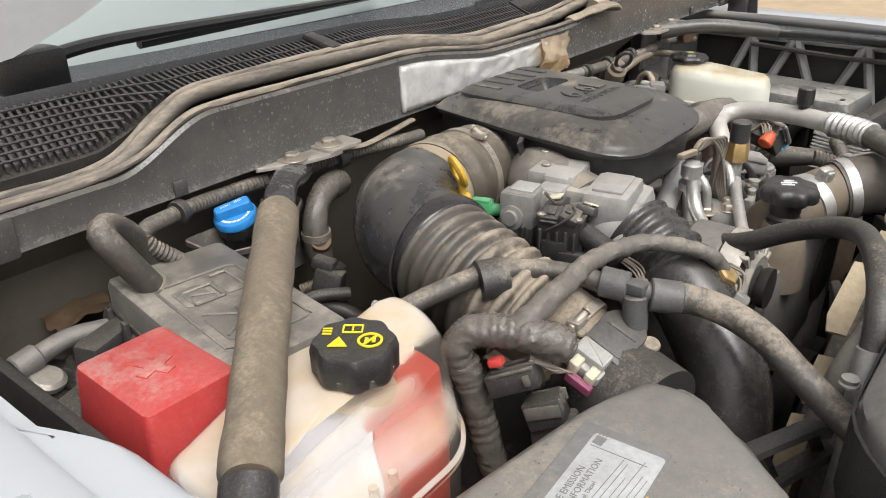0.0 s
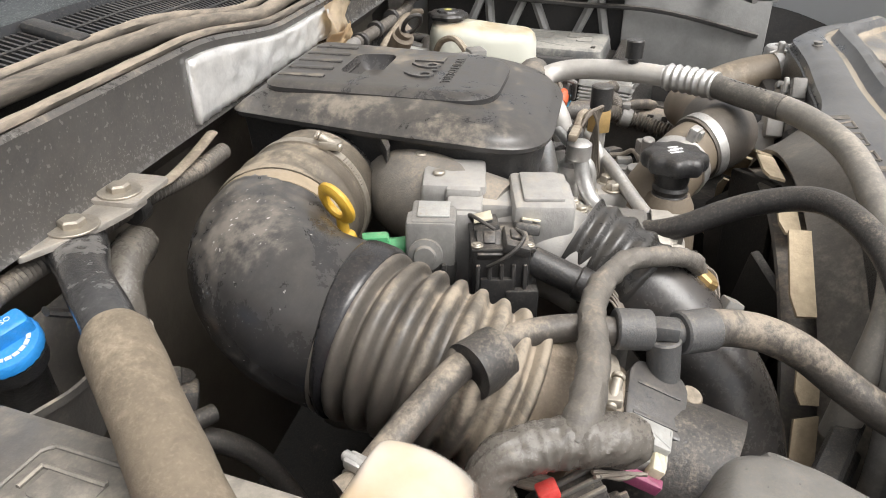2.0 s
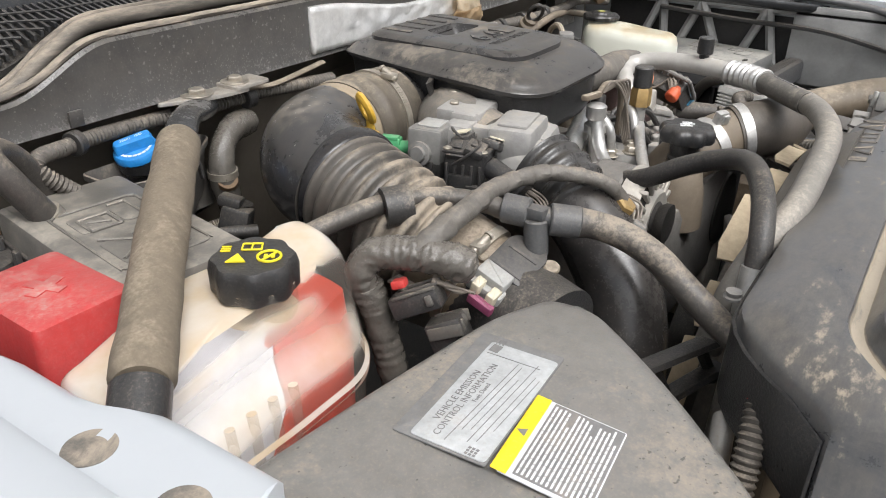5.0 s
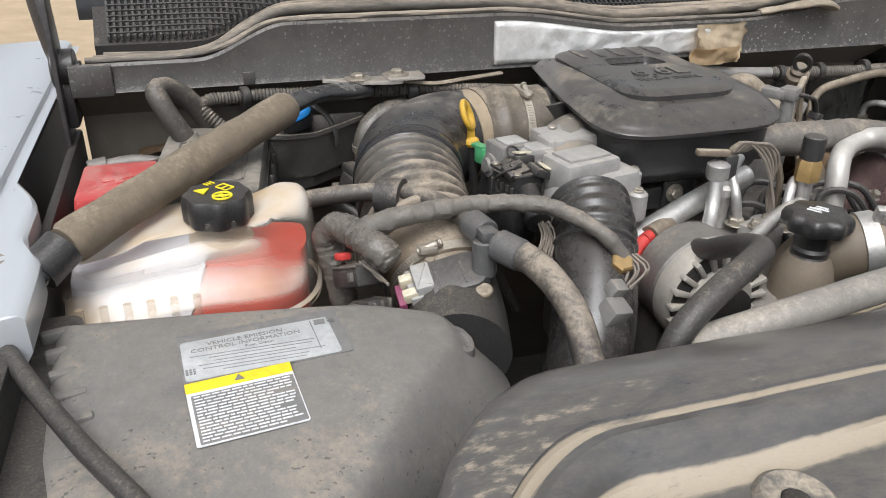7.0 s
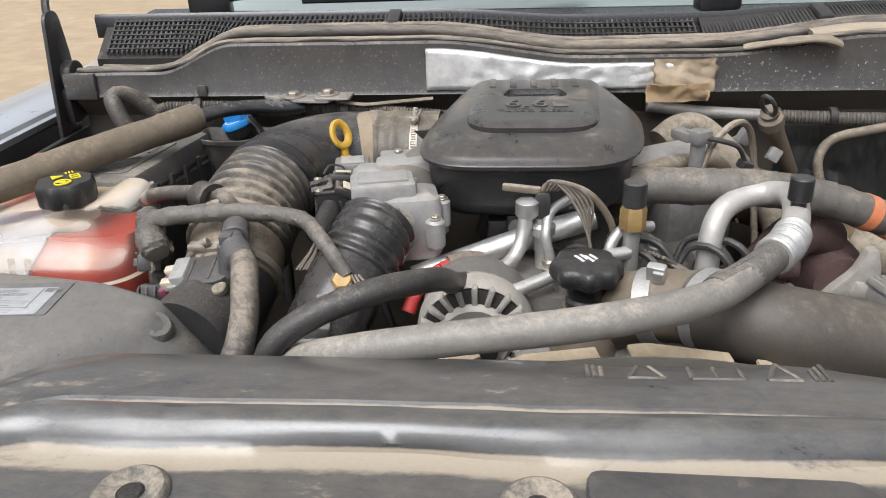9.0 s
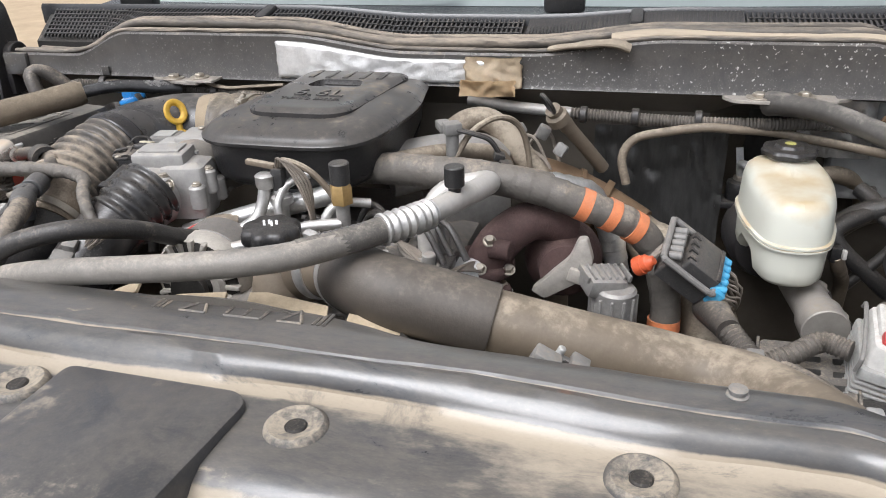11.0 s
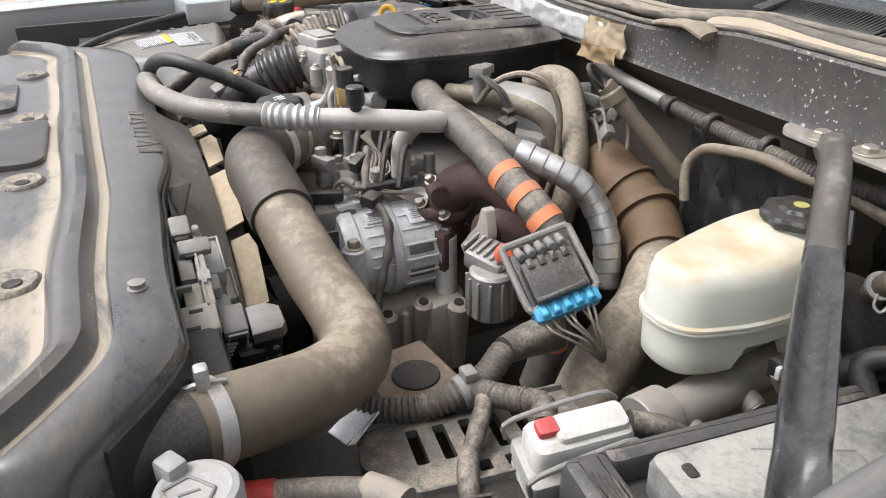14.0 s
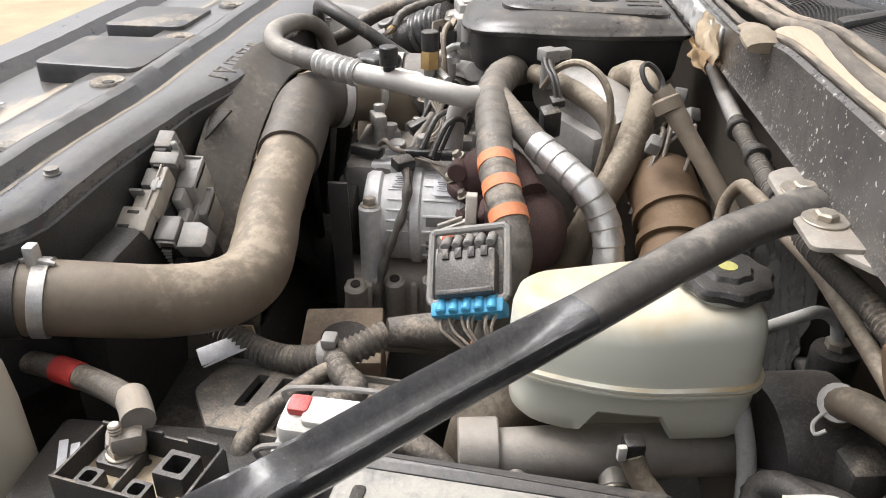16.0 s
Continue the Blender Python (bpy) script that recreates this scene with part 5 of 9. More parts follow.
# ---- intake: duct, bellows, throttle body, cover ----
duct = thing("intake_duct", (-0.48, -0.2, 0.95), "dusty black intake elbow with ribbed bellows and clamps", "intake duct")
EL = [(-0.20, -0.118, 1.078), (-0.30, -0.116, 1.079), (-0.385, -0.112, 1.078), (-0.455, -0.125, 1.077), (-0.510, -0.175, 1.074), (-0.530, -0.235, 1.070)]
bm = tube(B(), EL, lambda s, u: 0.060 + 0.009 * smooth(0.30, 0.75, u), 36, 0.008)
part("elbow", bm, DUCT, duct)
BL = [(-0.5285, -0.228, 1.070), (-0.538, -0.275, 1.062), (-0.542, -0.32, 1.050), (-0.541, -0.362, 1.034)]
bm = tube(B(), BL, lambda s, u: 0.0650 + 0.0050 * math.tanh(1.3 * (math.cos(2 * math.pi * s / 0.0168) + 0.30)) - 0.004 * u, 48, 0.0016)
part("bellows", bm, BELLOWS, duct, "ribbed rubber bellows")
bm = tube(B(), [(-0.5275, -0.223, 1.0708), (-0.5285, -0.232, 1.0700), (-0.530, -0.240, 1.0682)], lambda s, u: 0.0716 - 0.004 * abs(2 * u - 1) ** 3, 48, 0.0015)
part("front_cuff", bm, GLOSSY, duct, "glossy black cuff")
bm = tube(B(), [(-0.541, -0.358, 1.036), (-0.538, -0.39, 1.022), (-0.534, -0.418, 1.009)], lambda s, u: 0.0595 if u < 0.8 else 0.055, 32, 0.006)
part("collar", bm, mat("tan_dusty_collar", (0.16, 0.12, 0.08), 0.6, dust=0.62), duct, "tan dusty rubber collar")
bm = tube(B(), [(-0.535, -0.41, 1.010), (-0.540, -0.455, 0.998), (-0.556, -0.515, 0.990)], 0.0545, 32, 0.008)
part("sensor_tube", bm, PLASTIC, duct)


def band(bm, c, axis, r, w, t=0.0016):
    ax = Vector(axis).normalized()
    c = Vector(c)
    return lathe(bm, c - ax * w / 2, ax, [(r - 0.003, 0), (r + t, 0), (r + t, w), (r - 0.003, w)], 48)


for c, a, r in (((-0.334, -0.1145, 1.0787), (1, -0.03, 0), 0.0655), ((-0.536, -0.403, 1.0155), (0.03, -1, -0.45), 0.0593)):
    bm = band(B(), c, a, r, 0.011)
    ax, rr = Vector(a).normalized(), r
    up = (Vector((0, 0, 1)) - ax * ax.z).normalized()
    side = ax.cross(up)
    tilt = (up * 0.90 + side * 0.42).normalized()
    cc = Vector(c) + tilt * (rr + 0.0055)
    turn = math.degrees(math.atan2(ax.y, ax.x))
    box(bm, cc, (0.014, 0.020, 0.008), 0.002, rot=(0, 0, turn))
    run = tilt.cross(ax)
    cyl(bm, cc - run * 0.012 + tilt * 0.002, cc + run * 0.013 + tilt * 0.002, 0.0042, seg=12)
    hexbolt(bm, cc + run * 0.013 + tilt * 0.002, run, 0.005, 0.004, 1.0)
    for k in range(9):
        d = tilt * math.cos(0.28 + 0.055 * k) - run * math.sin(0.28 + 0.055 * k)
        box(bm, Vector(c) + d * (rr + 0.0018), (0.007, 0.0012, 0.0012), 0, rot=(0, 0, turn))
    part("hose_clamp", bm, STEEL_CLAMP, duct, "steel worm-drive hose clamp")
SLV = mat("dusty_duct_sleeve", (0.070, 0.060, 0.048), 0.38, dust=0.62, scale=12, grains=0.2, dustcol=(0.33, 0.275, 0.205))
bm = tube(B(), [(-0.300, -0.116, 1.079), (-0.345, -0.114, 1.0787), (-0.392, -0.1125, 1.078), (-0.404, -0.1140, 1.078)], lambda s, u: 0.0645 + 0.0030 * math.exp(-((u - 0.62) / 0.08) ** 2) + 0.0022 * smooth(0.80, 0.88, u), 48, 0.0025)
part("cuff", bm, SLV, duct, "sandy rubber cuff")
bm = tube(B(), [(-0.400, -0.1130, 1.078), (-0.414, -0.1155, 1.0778), (-0.424, -0.118, 1.0776)], 0.0652, 48, 0.004)
part("sandy_groove", bm, mat("sand_in_groove", (0.31, 0.245, 0.165), 0.85, dust=0.4, scale=30), duct, "sand lying in the groove")

dip = thing("oil_dipstick", (-0.432, -0.186, 1.0), "yellow ring-handled oil dipstick", "dipstick")
bm = B()
mdp = Matrix.Translation((-0.436, -0.185, 1.131)) @ pose(0, 0, 0, 68, 0, 60)
tube(bm, [mdp @ Vector((0.0145 * math.cos(a), 0.0165 * math.sin(a), 0)) for a in [k * math.pi / 12 for k in range(25)]], 0.0042, 10, 0.004, flat=1.4)
lathe(bm, (-0.430, -0.189, 1.090), (-0.05, 0.05, 1), [(0.0095, 0), (0.0115, 0.004), (0.010, 0.009), (0.0055, 0.012), (0.005, 0.026)], 20)
part("handle", bm, YELLOW, dip)
bm = tube(B(), [(-0.430, -0.189, 1.092), (-0.425, -0.19, 1.04), (-0.41, -0.2, 0.95), (-0.37, -0.24, 0.85)], 0.0065, 10, 0.02)
part("guide_tube", bm, RUBBER_BLACK, dip)

eng = thing("engine_cover", (-0.168, -0.2, 0.98), "dusty black plastic intake cover embossed 6.6L", "engine cover")
CO = round_poly([(-0.318, -0.350, 0.10), (-0.040, -0.350, 0.10), (-0.020, -0.16, 0.05), (-0.046, -0.012, 0.012), (-0.268, -0.012, 0.012), (-0.300, -0.18, 0.05)], 8)


def cov(z, d, lift=1.0):
    lp = inset(CO, min(d, 0.010))
    c = sum(lp, Vector((0, 0))) / len(lp)
    k = 1 - max(0.0, d - 0.010) / 0.165
    return [Vector((c.x + (p.x - c.x) * k, c.y + (p.y - c.y) * k, z - 0.006 * lift * smooth(-0.26, -0.36, p.y))) for p in lp]


bm = loft(B(), [cov(1.137, 0.010), cov(1.138, 0.002), cov(1.1405, 0.002), cov(1.141, -0.002), cov(1.1455, -0.003), cov(1.1470, -0.002), cov(1.1480, 0.001), cov(1.1525, 0.005), cov(1.1562, 0.010), cov(1.160, 0.018), cov(1.1635, 0.030), cov(1.1665, 0.044), cov(1.1680, 0.058), cov(1.1685, 0.075)])
cut = B()
loft(cut, [[Vector((p.x, p.y, z)) for p in rrect(-0.164, -0.138, 0.10, 0.052, 0.018, 5)] for z in (1.158, 1.19)])
bm = carve(bm, cut)
top_ = part("lid", bm, COVER, eng)
# raised plateau with ribs at its back
bm = B()
PO = round_poly([(-0.255, -0.290, 0.05), (-0.088, -0.290, 0.05), (-0.064, -0.036, 0.03), (-0.252, -0.036, 0.03)], 8)
loft(bm, [[Vector((p.x, p.y, z)) for p in inset(PO, d)] for z, d in ((1.158, 0.0), (1.1690, 0.0), (1.1705, 0.002), (1.1725, 0.0055), (1.1742, 0.0095), (1.1749, 0.014), (1.1751, 0.020))])
cut = B()
HO = round_poly([(-0.214, -0.158, 0.022), (-0.112, -0.158, 0.022), (-0.124, -0.106, 0.014), (-0.202, -0.106, 0.014)], 5)
loft(cut, [[Vector((p.x, p.y + dy_, z)) for p in inset(HO, d)] for z, d, dy_ in ((1.150, 0.010, -0.008), (1.168, 0.004, 0.0), (1.19, 0.0, 0.0))])
plateau = carve(bm, cut)
part("plateau", plateau, COVER, top_, "raised plateau with recessed grip")
bm = B()
for k in range(5):
    box(bm, (-0.103 - 0.030 * k, -0.074, 1.1748), (0.010, 0.052, 0.0040), 0.0018, rot=(-1, 0, 0))
parts("moulded_rib", bm, COVER, top_)
bm = B()
lettering(bm, "6.6L", 0.050, pose(-0.164, -0.200, 1.1752), 0.0022)
lettering(bm, "TURBO DIESEL", 0.0150, pose(-0.166, -0.232, 1.1752), 0.0010)
part("embossed_lettering", bm, mat("worn_lettering", (0.055, 0.055, 0.056), 0.3, dust=0.34), top_)


def tub(z, d):
    return [Vector((p.x, p.y, z - 0.006 * smooth(-0.26, -0.36, p.y))) for p in inset(CO, d)]


bm = loft(B(), [tub(1.060, 0.050), tub(1.068, 0.032), tub(1.078, 0.019), tub(1.092, 0.012), tub(1.130, 0.008), tub(1.1385, 0.006)])
part("lower_shell", bm, PLASTIC_CLEAN, eng)
bm = B()
prism(bm, rrect(-0.178, -0.300, 0.05, 0.02, 0.006), 1.02, 1.06, 0.003)
prism(bm, rrect(-0.205, -0.290, 0.045, 0.03, 0.006), 1.02, 1.05, 0.003)
lug = part("mount_lug", bm, PLASTIC_CLEAN, eng)
part("bolt", hexbolt(B(), (-0.187, -0.311, 1.043), (0, -1, 0.1), 0.008, 0.008, 1.6), BOLT, lug)
bm = B()
loft(bm, [[Vector((x, y, z)) for x, y, z in ((-0.33 + d, -0.20, 1.140), (-0.25, -0.16 - d, 1.140), (-0.26, -0.17, 1.11), (-0.30 + d, -0.19, 1.105))] for d in (0.0, 0.012)])
part("web", bm, PLASTIC, eng)

th = thing("throttle_body", (-0.33, -0.32, 0.95), "dusty cast aluminium throttle body with plugged sensors", "throttle body")
bm = tube(B(), [(-0.372, -0.408, 1.056), (-0.358, -0.372, 1.064), (-0.338, -0.296, 1.074)], lambda s, u: 0.044, 36, 0.008)
part("bore", bm, CAST_GREY, th)
mt_ = Matrix.Translation((-0.352, -0.281, 1.072)) @ pose(0, 0, 0, 0, 0, 7)
bm = B()
for c_, s_, v_ in (((0, 0, 0), (0.100, 0.034, 0.088), 0.006), ((0.014, 0.0, 0.046), (0.066, 0.033, 0.016), 0.004), ((-0.014, -0.002, 0.040), (0.060, 0.033, 0.014), 0.004), ((0.052, 0, -0.010), (0.016, 0.030, 0.050), 0.005)):
    t_ = box(B(), c_, s_, v_)
    t_.transform(mt_)
    merge(bm, t_)
part("flange_housing", bm, CAST_GREY, th, "square-edged cast flange")
bm = B()
for c_, s_ in (((-0.016, -0.019, 0.030), (0.004, 0.004, 0.020)), ((0.012, -0.019, 0.034), (0.004, 0.004, 0.020)), ((0.034, -0.019, 0.028), (0.004, 0.004, 0.024))):
    t_ = box(B(), c_, s_, 0.001)
    t_.transform(mt_)
    merge(bm, t_)
parts("cast_rib", bm, CAST_GREY, th)
bm = B()
box(bm, (-0.334, -0.268, 1.112), (0.066, 0.060, 0.030), 0.004, rot=(0, 0, 10))
box(bm, (-0.352, -0.352, 1.104), (0.078, 0.054, 0.044), 0.005, rot=(0, 0, 12)); box(bm, (-0.345, -0.313, 1.098), (0.060, 0.040, 0.036), 0.004, rot=(0, 0, 10))
box(bm, (-0.352, -0.352, 1.1275), (0.060, 0.036, 0.004), 0.0015, rot=(0, 0, 12))
parts("top_casting", bm, CAST_GREY, th, "stepped dusty top casting")
mg_ = Matrix.Translation((-0.318, -0.350, 1.074)) @ pose(0, 0, 0, 0, 0, 12)
bm = loft(B(), [[mg_ @ Vector((p.x * k, p.y * k, z)) for p in rrect(0, 0, 0.070, 0.066, 0.012, 4)] for k, z in ((0.86, -0.045), (1.0, -0.032), (1.0, 0.020), (0.90, 0.032), (0.62, 0.036), (0.58, 0.037))])
part("gear_case", bm, CAST_GREY, th, "cast gear case with bevelled top")
bm = B()
for c_, r_ in (((-0.022, -0.036, 0.010), 0.010), ((0.024, -0.036, -0.004), 0.012), ((0.036, -0.012, 0.012), 0.010), ((0.036, 0.018, -0.010), 0.011)):
    q_ = mg_ @ Vector(c_)
    cyl(bm, q_ - Vector((0, 0, 0.022)), q_ + Vector((0, 0, 0.014)), r_, seg=18, bev=0.003)
parts("screw_boss", bm, CAST_GREY, th)
bm = B()
for c_ in ((-0.022, -0.036, 0.024), (0.024, -0.036, 0.010), (0.036, -0.012, 0.026)):
    hexbolt(bm, mg_ @ Vector(c_), (0, 0, 1), 0.0055, 0.005, 1.3)
parts("case_screw", bm, BOLT, th)
bm = B()
for q in ((-0.318, -0.396, 1.088), (-0.392, -0.405, 1.082), (-0.40, -0.40, 1.012), (-0.32, -0.392, 1.012)):
    hexbolt(bm, q, (-0.3, -0.9, 0.2), 0.006, 0.006, 1.5)
parts("bolt", bm, BOLT, th)
bm = tube(B(), [(-0.342, -0.315, 1.072), (-0.325, -0.265, 1.078), (-0.285, -0.215, 1.08), (-0.22, -0.19, 1.07)], 0.050, 32, 0.01)
part("elbow", bm, mat("dusty_grey_casting", (0.20, 0.188, 0.172), 0.45, 0.4, dust=0.55), th, "dusty grey elbow")
bm = B()
for x, y in ((-0.305, -0.228), (-0.345, -0.255)):
    cyl(bm, (x, y, 1.127), (x, y, 1.131), 0.006, seg=12)
parts("rivet", bm, BOLT, th)
bm = B()
box(bm, (-0.416, -0.264, 1.090), (0.026, 0.044, 0.056), 0.004, rot=(0, 0, 10)); box(bm, (-0.405, -0.264, 1.112), (0.044, 0.040, 0.014), 0.003, rot=(0, 0, 10))
block = part("sensor_block", bm, GREYPLUG, th, "grey plastic sensor block")
bm = B()
box(bm, (-0.405, -0.264, 1.120), (0.030, 0.028, 0.002), 0.0006, rot=(0, 0, 10))
part("cover_plate", bm, LIGHTPLUG, block)
bm = B()
box(bm, (-0.418, -0.262, 1.056), (0.026, 0.05, 0.05), 0.005, rot=(0, 0, 14)); box(bm, (-0.424, -0.245, 1.03), (0.02, 0.025, 0.06), 0.004, rot=(0, 0, 14))
for k in range(4):
    box(bm, (-0.431, -0.279 + 0.011 * k, 1.058), (0.005, 0.004, 0.046), 0.001, rot=(0, 0, 14))
parts("ribbed_bracket", bm, PLASTIC, th)
bm = lathe(B(), (-0.426, -0.262, 1.088), (-1, -0.1, 0.1), [(0.015, 0), (0.015, 0.008), (0.010, 0.009), (0.009, 0.013)], 20)
part("round_port", bm, GREYPLUG, th)
bm = B()
box(bm, (-0.418, -0.325, 1.072), (0.046, 0.050, 0.066), 0.005, rot=(0, 0, 14))
box(bm, (-0.425, -0.345, 1.045), (0.036, 0.03, 0.05), 0.004, rot=(0, 0, 14)); box(bm, (-0.442, -0.328, 1.05), (0.006, 0.03, 0.06), 0.002, rot=(0, 0, 14))
part("motor_housing", bm, PLASTIC_CLEAN, th)
mh = Matrix.Translation((-0.418, -0.325, 1.072)) @ pose(0, 0, 0, 0, 0, 14)
bm = B()
for k in range(5):
    box(bm, mh @ Vector((-0.0245, -0.020 + 0.010 * k, -0.004)), (0.004, 0.0035, 0.050), 0.001, rot=(0, 0, 14))
for k in range(4):
    box(bm, mh @ Vector((-0.016 + 0.0105 * k, -0.0262, 0.0)), (0.0035, 0.004, 0.046), 0.001, rot=(0, 0, 14))
box(bm, mh @ Vector((0, -0.001, 0.0345)), (0.050, 0.054, 0.004), 0.0015, rot=(0, 0, 14))
parts("housing_rib", bm, PLASTIC, th)
bm = B()
for dx, dy in ((-0.020, -0.022), (0.020, -0.022), (-0.020, 0.021)):
    hexbolt(bm, mh @ Vector((dx, dy, 0.0365)), (0, 0, 1), 0.0035, 0.003, 1.5)
parts("cover_screw", bm, BOLT, th)
bm = B()
tube(bm, [mh @ Vector(q) for q in ((-0.026, 0.012, 0.020), (-0.031, 0.0, 0.030), (-0.029, -0.012, 0.040), (-0.020, -0.018, 0.046), (-0.008, -0.012, 0.046))], 0.0018, 8, 0.004)
tube(bm, [mh @ Vector(q) for q in ((0.020, 0.020, 0.036), (0.012, 0.026, 0.050), (-0.004, 0.020, 0.054), (-0.012, 0.006, 0.048))], 0.0016, 8, 0.004)
parts("wire_loop", bm, RUBBER_BLACK, th)
bm = B()
for q, r in (((-0.430, -0.340, 1.110), (18, -8, 14)), ((-0.412, -0.312, 1.112), (-14, 6, 14)), ((-0.432, -0.318, 1.106), (0, -30, 14)), ((-0.40, -0.345, 1.108), (8, 24, 14))):
    box(bm, q, (0.028, 0.022, 0.010), 0.002, rot=r)
    box(bm, (q[0], q[1], q[2] + 0.006), (0.012, 0.010, 0.004), 0.001, rot=r)
parts("connector_clip", bm, PLASTIC, th)
bm = B()
box(bm, (-0.409, -0.308, 1.1195), (0.019, 0.016, 0.002), 0.0005, rot=(-14, 6, 14)); box(bm, (-0.395, -0.348, 1.1145), (0.014, 0.016, 0.002), 0.0005, rot=(8, 24, 14))
parts("label_tag", bm, CREAM, th)
bm = B()
cyl(bm, (-0.418, -0.352, 1.088), (-0.424, -0.395, 1.074), 0.013, seg=16); cyl(bm, (-0.424, -0.393, 1.075), (-0.426, -0.405, 1.071), 0.015, seg=16)
part("cable_plug", bm, PLASTIC_CLEAN, th)
bm = B()
for k in range(6):
    tube(bm, [(-0.426 + 0.002 * k, -0.405, 1.070 + 0.002 * (k % 3)), (-0.43 + 0.003 * k, -0.425, 1.062 + 0.003 * (k % 2)), (-0.445 + 0.004 * k, -0.44, 1.045)], 0.0014, 5, 0.006)
parts("wire", bm, WIRE, th)
bm = B()
box(bm, (-0.424, -0.219, 1.087), (0.018, 0.018, 0.022), 0.003, rot=(0, 0, 20)); box(bm, (-0.428, -0.216, 1.098), (0.012, 0.022, 0.005), 0.001, rot=(0, 0, 20))
cyl(bm, (-0.422, -0.225, 1.086), (-0.414, -0.248, 1.088), 0.008)
part("green_plug", bm, GREEN, th, "green connector plug")

ch = thing("charge_hose", (-0.40, -0.50, 0.80), "black ribbed rubber charge air hose", "hose")
bm = tube(B(), [(-0.356, -0.388, 1.076), (-0.366, -0.422, 1.063), (-0.378, -0.452, 1.046)], lambda s, u: 0.0455 + 0.0022 * math.cos(2 * math.pi * s / 0.0165), 36, 0.0016)
part("ribbed_cuff", bm, mat("dusty_ribbed_rubber", (0.020, 0.020, 0.021), 0.22, dust=0.33, scale=9, grains=0.15, bump=0.15, dustcol=(0.30, 0.26, 0.21)), ch, "ribbed black rubber cuff")
bm = tube(B(), [(-0.374, -0.442, 1.052), (-0.392, -0.485, 1.022), (-0.420, -0.535, 0.962), (-0.455, -0.56, 0.86), (-0.46, -0.57, 0.78)], 0.045, 32, 0.01)
part("pipe", bm, mat("dusty_black_charge_pipe", (0.018, 0.018, 0.020), 0.22, dust=0.32, scale=10, grains=0.15, bump=0.15), ch)
bm = B()
box(bm, (-0.404, -0.536, 1.020), (0.028, 0.024, 0.046), 0.004, rot=(24, 14, 15))
box(bm, (-0.410, -0.546, 0.994), (0.022, 0.020, 0.030), 0.003, rot=(24, 14, 15))
box(bm, (-0.394, -0.526, 1.046), (0.018, 0.016, 0.020), 0.002, rot=(24, 14, 15))
parts("pressure_sensor", bm, GREYPLUG, ch, "dusty grey pressure sensor")
bm = lathe(B(), (-0.379, -0.492, 1.046), (0.08, -0.55, 0.83), [(0.018, 0), (0.0215, 0.003), (0.0205, 0.012), (0.014, 0.015)], 28)
part("sensor_seat", bm, TANHOSE, ch, "dusty sensor seat")
bm = hexbolt(B(), (-0.377, -0.501, 1.059), (0.08, -0.55, 0.83), 0.0125, 0.012, 0)
part("sensor_nut", bm, BRASS, ch, "brass sensor nut")

# ---- hoses and looms round the intake ----
hose = thing("coolant_hose", (-0.55, -0.45, 0.95), "dusty rubber coolant hose with quick-connect tee", "hose")
bm = tube(B(), [(-0.694, -0.275, 1.072), (-0.68, -0.285, 1.076), (-0.635, -0.304, 1.088), (-0.583, -0.327, 1.095), (-0.545, -0.362, 1.098), (-0.520, -0.405, 1.094), (-0.513, -0.432, 1.088)], 0.0105, 16, 0.008)
part("feed_hose", bm, RUBBER, hose)
bm = tube(B(), [(-0.492, -0.488, 1.084), (-0.481, -0.505, 1.083), (-0.471, -0.537, 1.076), (-0.463, -0.572, 1.058), (-0.464, -0.606, 1.034), (-0.474, -0.645, 1.014), (-0.498, -0.684, 1.008), (-0.535, -0.712, 1.016)], lambda s, u: 0.0145 + 0.0012 * (u < 0.06), 18, 0.008)
part("return_hose", bm, RUBBER, hose)
bm = B()
cyl(bm, (-0.514, -0.425, 1.092), (-0.507, -0.452, 1.090), 0.0155); cyl(bm, (-0.502, -0.472, 1.087), (-0.486, -0.498, 1.084), 0.0165)
cyl(bm, (-0.508, -0.45, 1.090), (-0.500, -0.475, 1.087), 0.011); cyl(bm, (-0.512, -0.462, 1.088), (-0.514, -0.466, 1.050), 0.0125)
box(bm, (-0.512, -0.462, 1.095), (0.014, 0.02, 0.012), 0.002)
parts("tee_fitting", bm, mat("dark_grey_fitting", (0.07, 0.072, 0.075), 0.42, dust=0.38), hose, "dark grey quick-connect tee")
bm = tube(B(), [(-0.514, -0.466, 1.052), (-0.52, -0.475, 1.02), (-0.50, -0.49, 0.96)], 0.011, 12, 0.01)
part("drop_hose", bm, RUBBER_BLACK, hose)
bm = B()
lathe(bm, (-0.590, -0.330, 1.093), (0.80, -0.58, 0.05), [(0.013, 0), (0.021, 0), (0.021, 0.028), (0.013, 0.028), (0.013, 0)], 28)
for k in range(5):
    a = k * 1.25
    box(bm, (-0.586, -0.3325, 1.093), (0.006, 0.03, 0.003), 0.001, rot=(math.degrees(a), 0, -30))
part("foam_ring", bm, RUBBER_BLACK, hose, "black rubber clip ring")
bm = B()
ca_ = Vector((0.9, -0.35, 0.15)).normalized()
lathe(bm, (-0.686, -0.2827, 1.0747), ca_, [(0.010, 0), (0.0124, 0), (0.0124, 0.010), (0.010, 0.010)], 28)
box(bm, (-0.683, -0.2810, 1.0890), (0.011, 0.013, 0.007), 0.002, rot=(0, 0, -21))
cyl(bm, (-0.679, -0.272, 1.0900), (-0.688, -0.291, 1.0900), 0.0036, seg=12)
part("spring_clamp", bm, ALU_BRIGHT, hose, "bright steel clamp")
bm = B()
lathe(bm, (-0.516, -0.699, 1.011), (-0.78, -0.6, 0.15), [(0.015, 0), (0.018, 0), (0.018, 0.014), (0.015, 0.014)], 24)
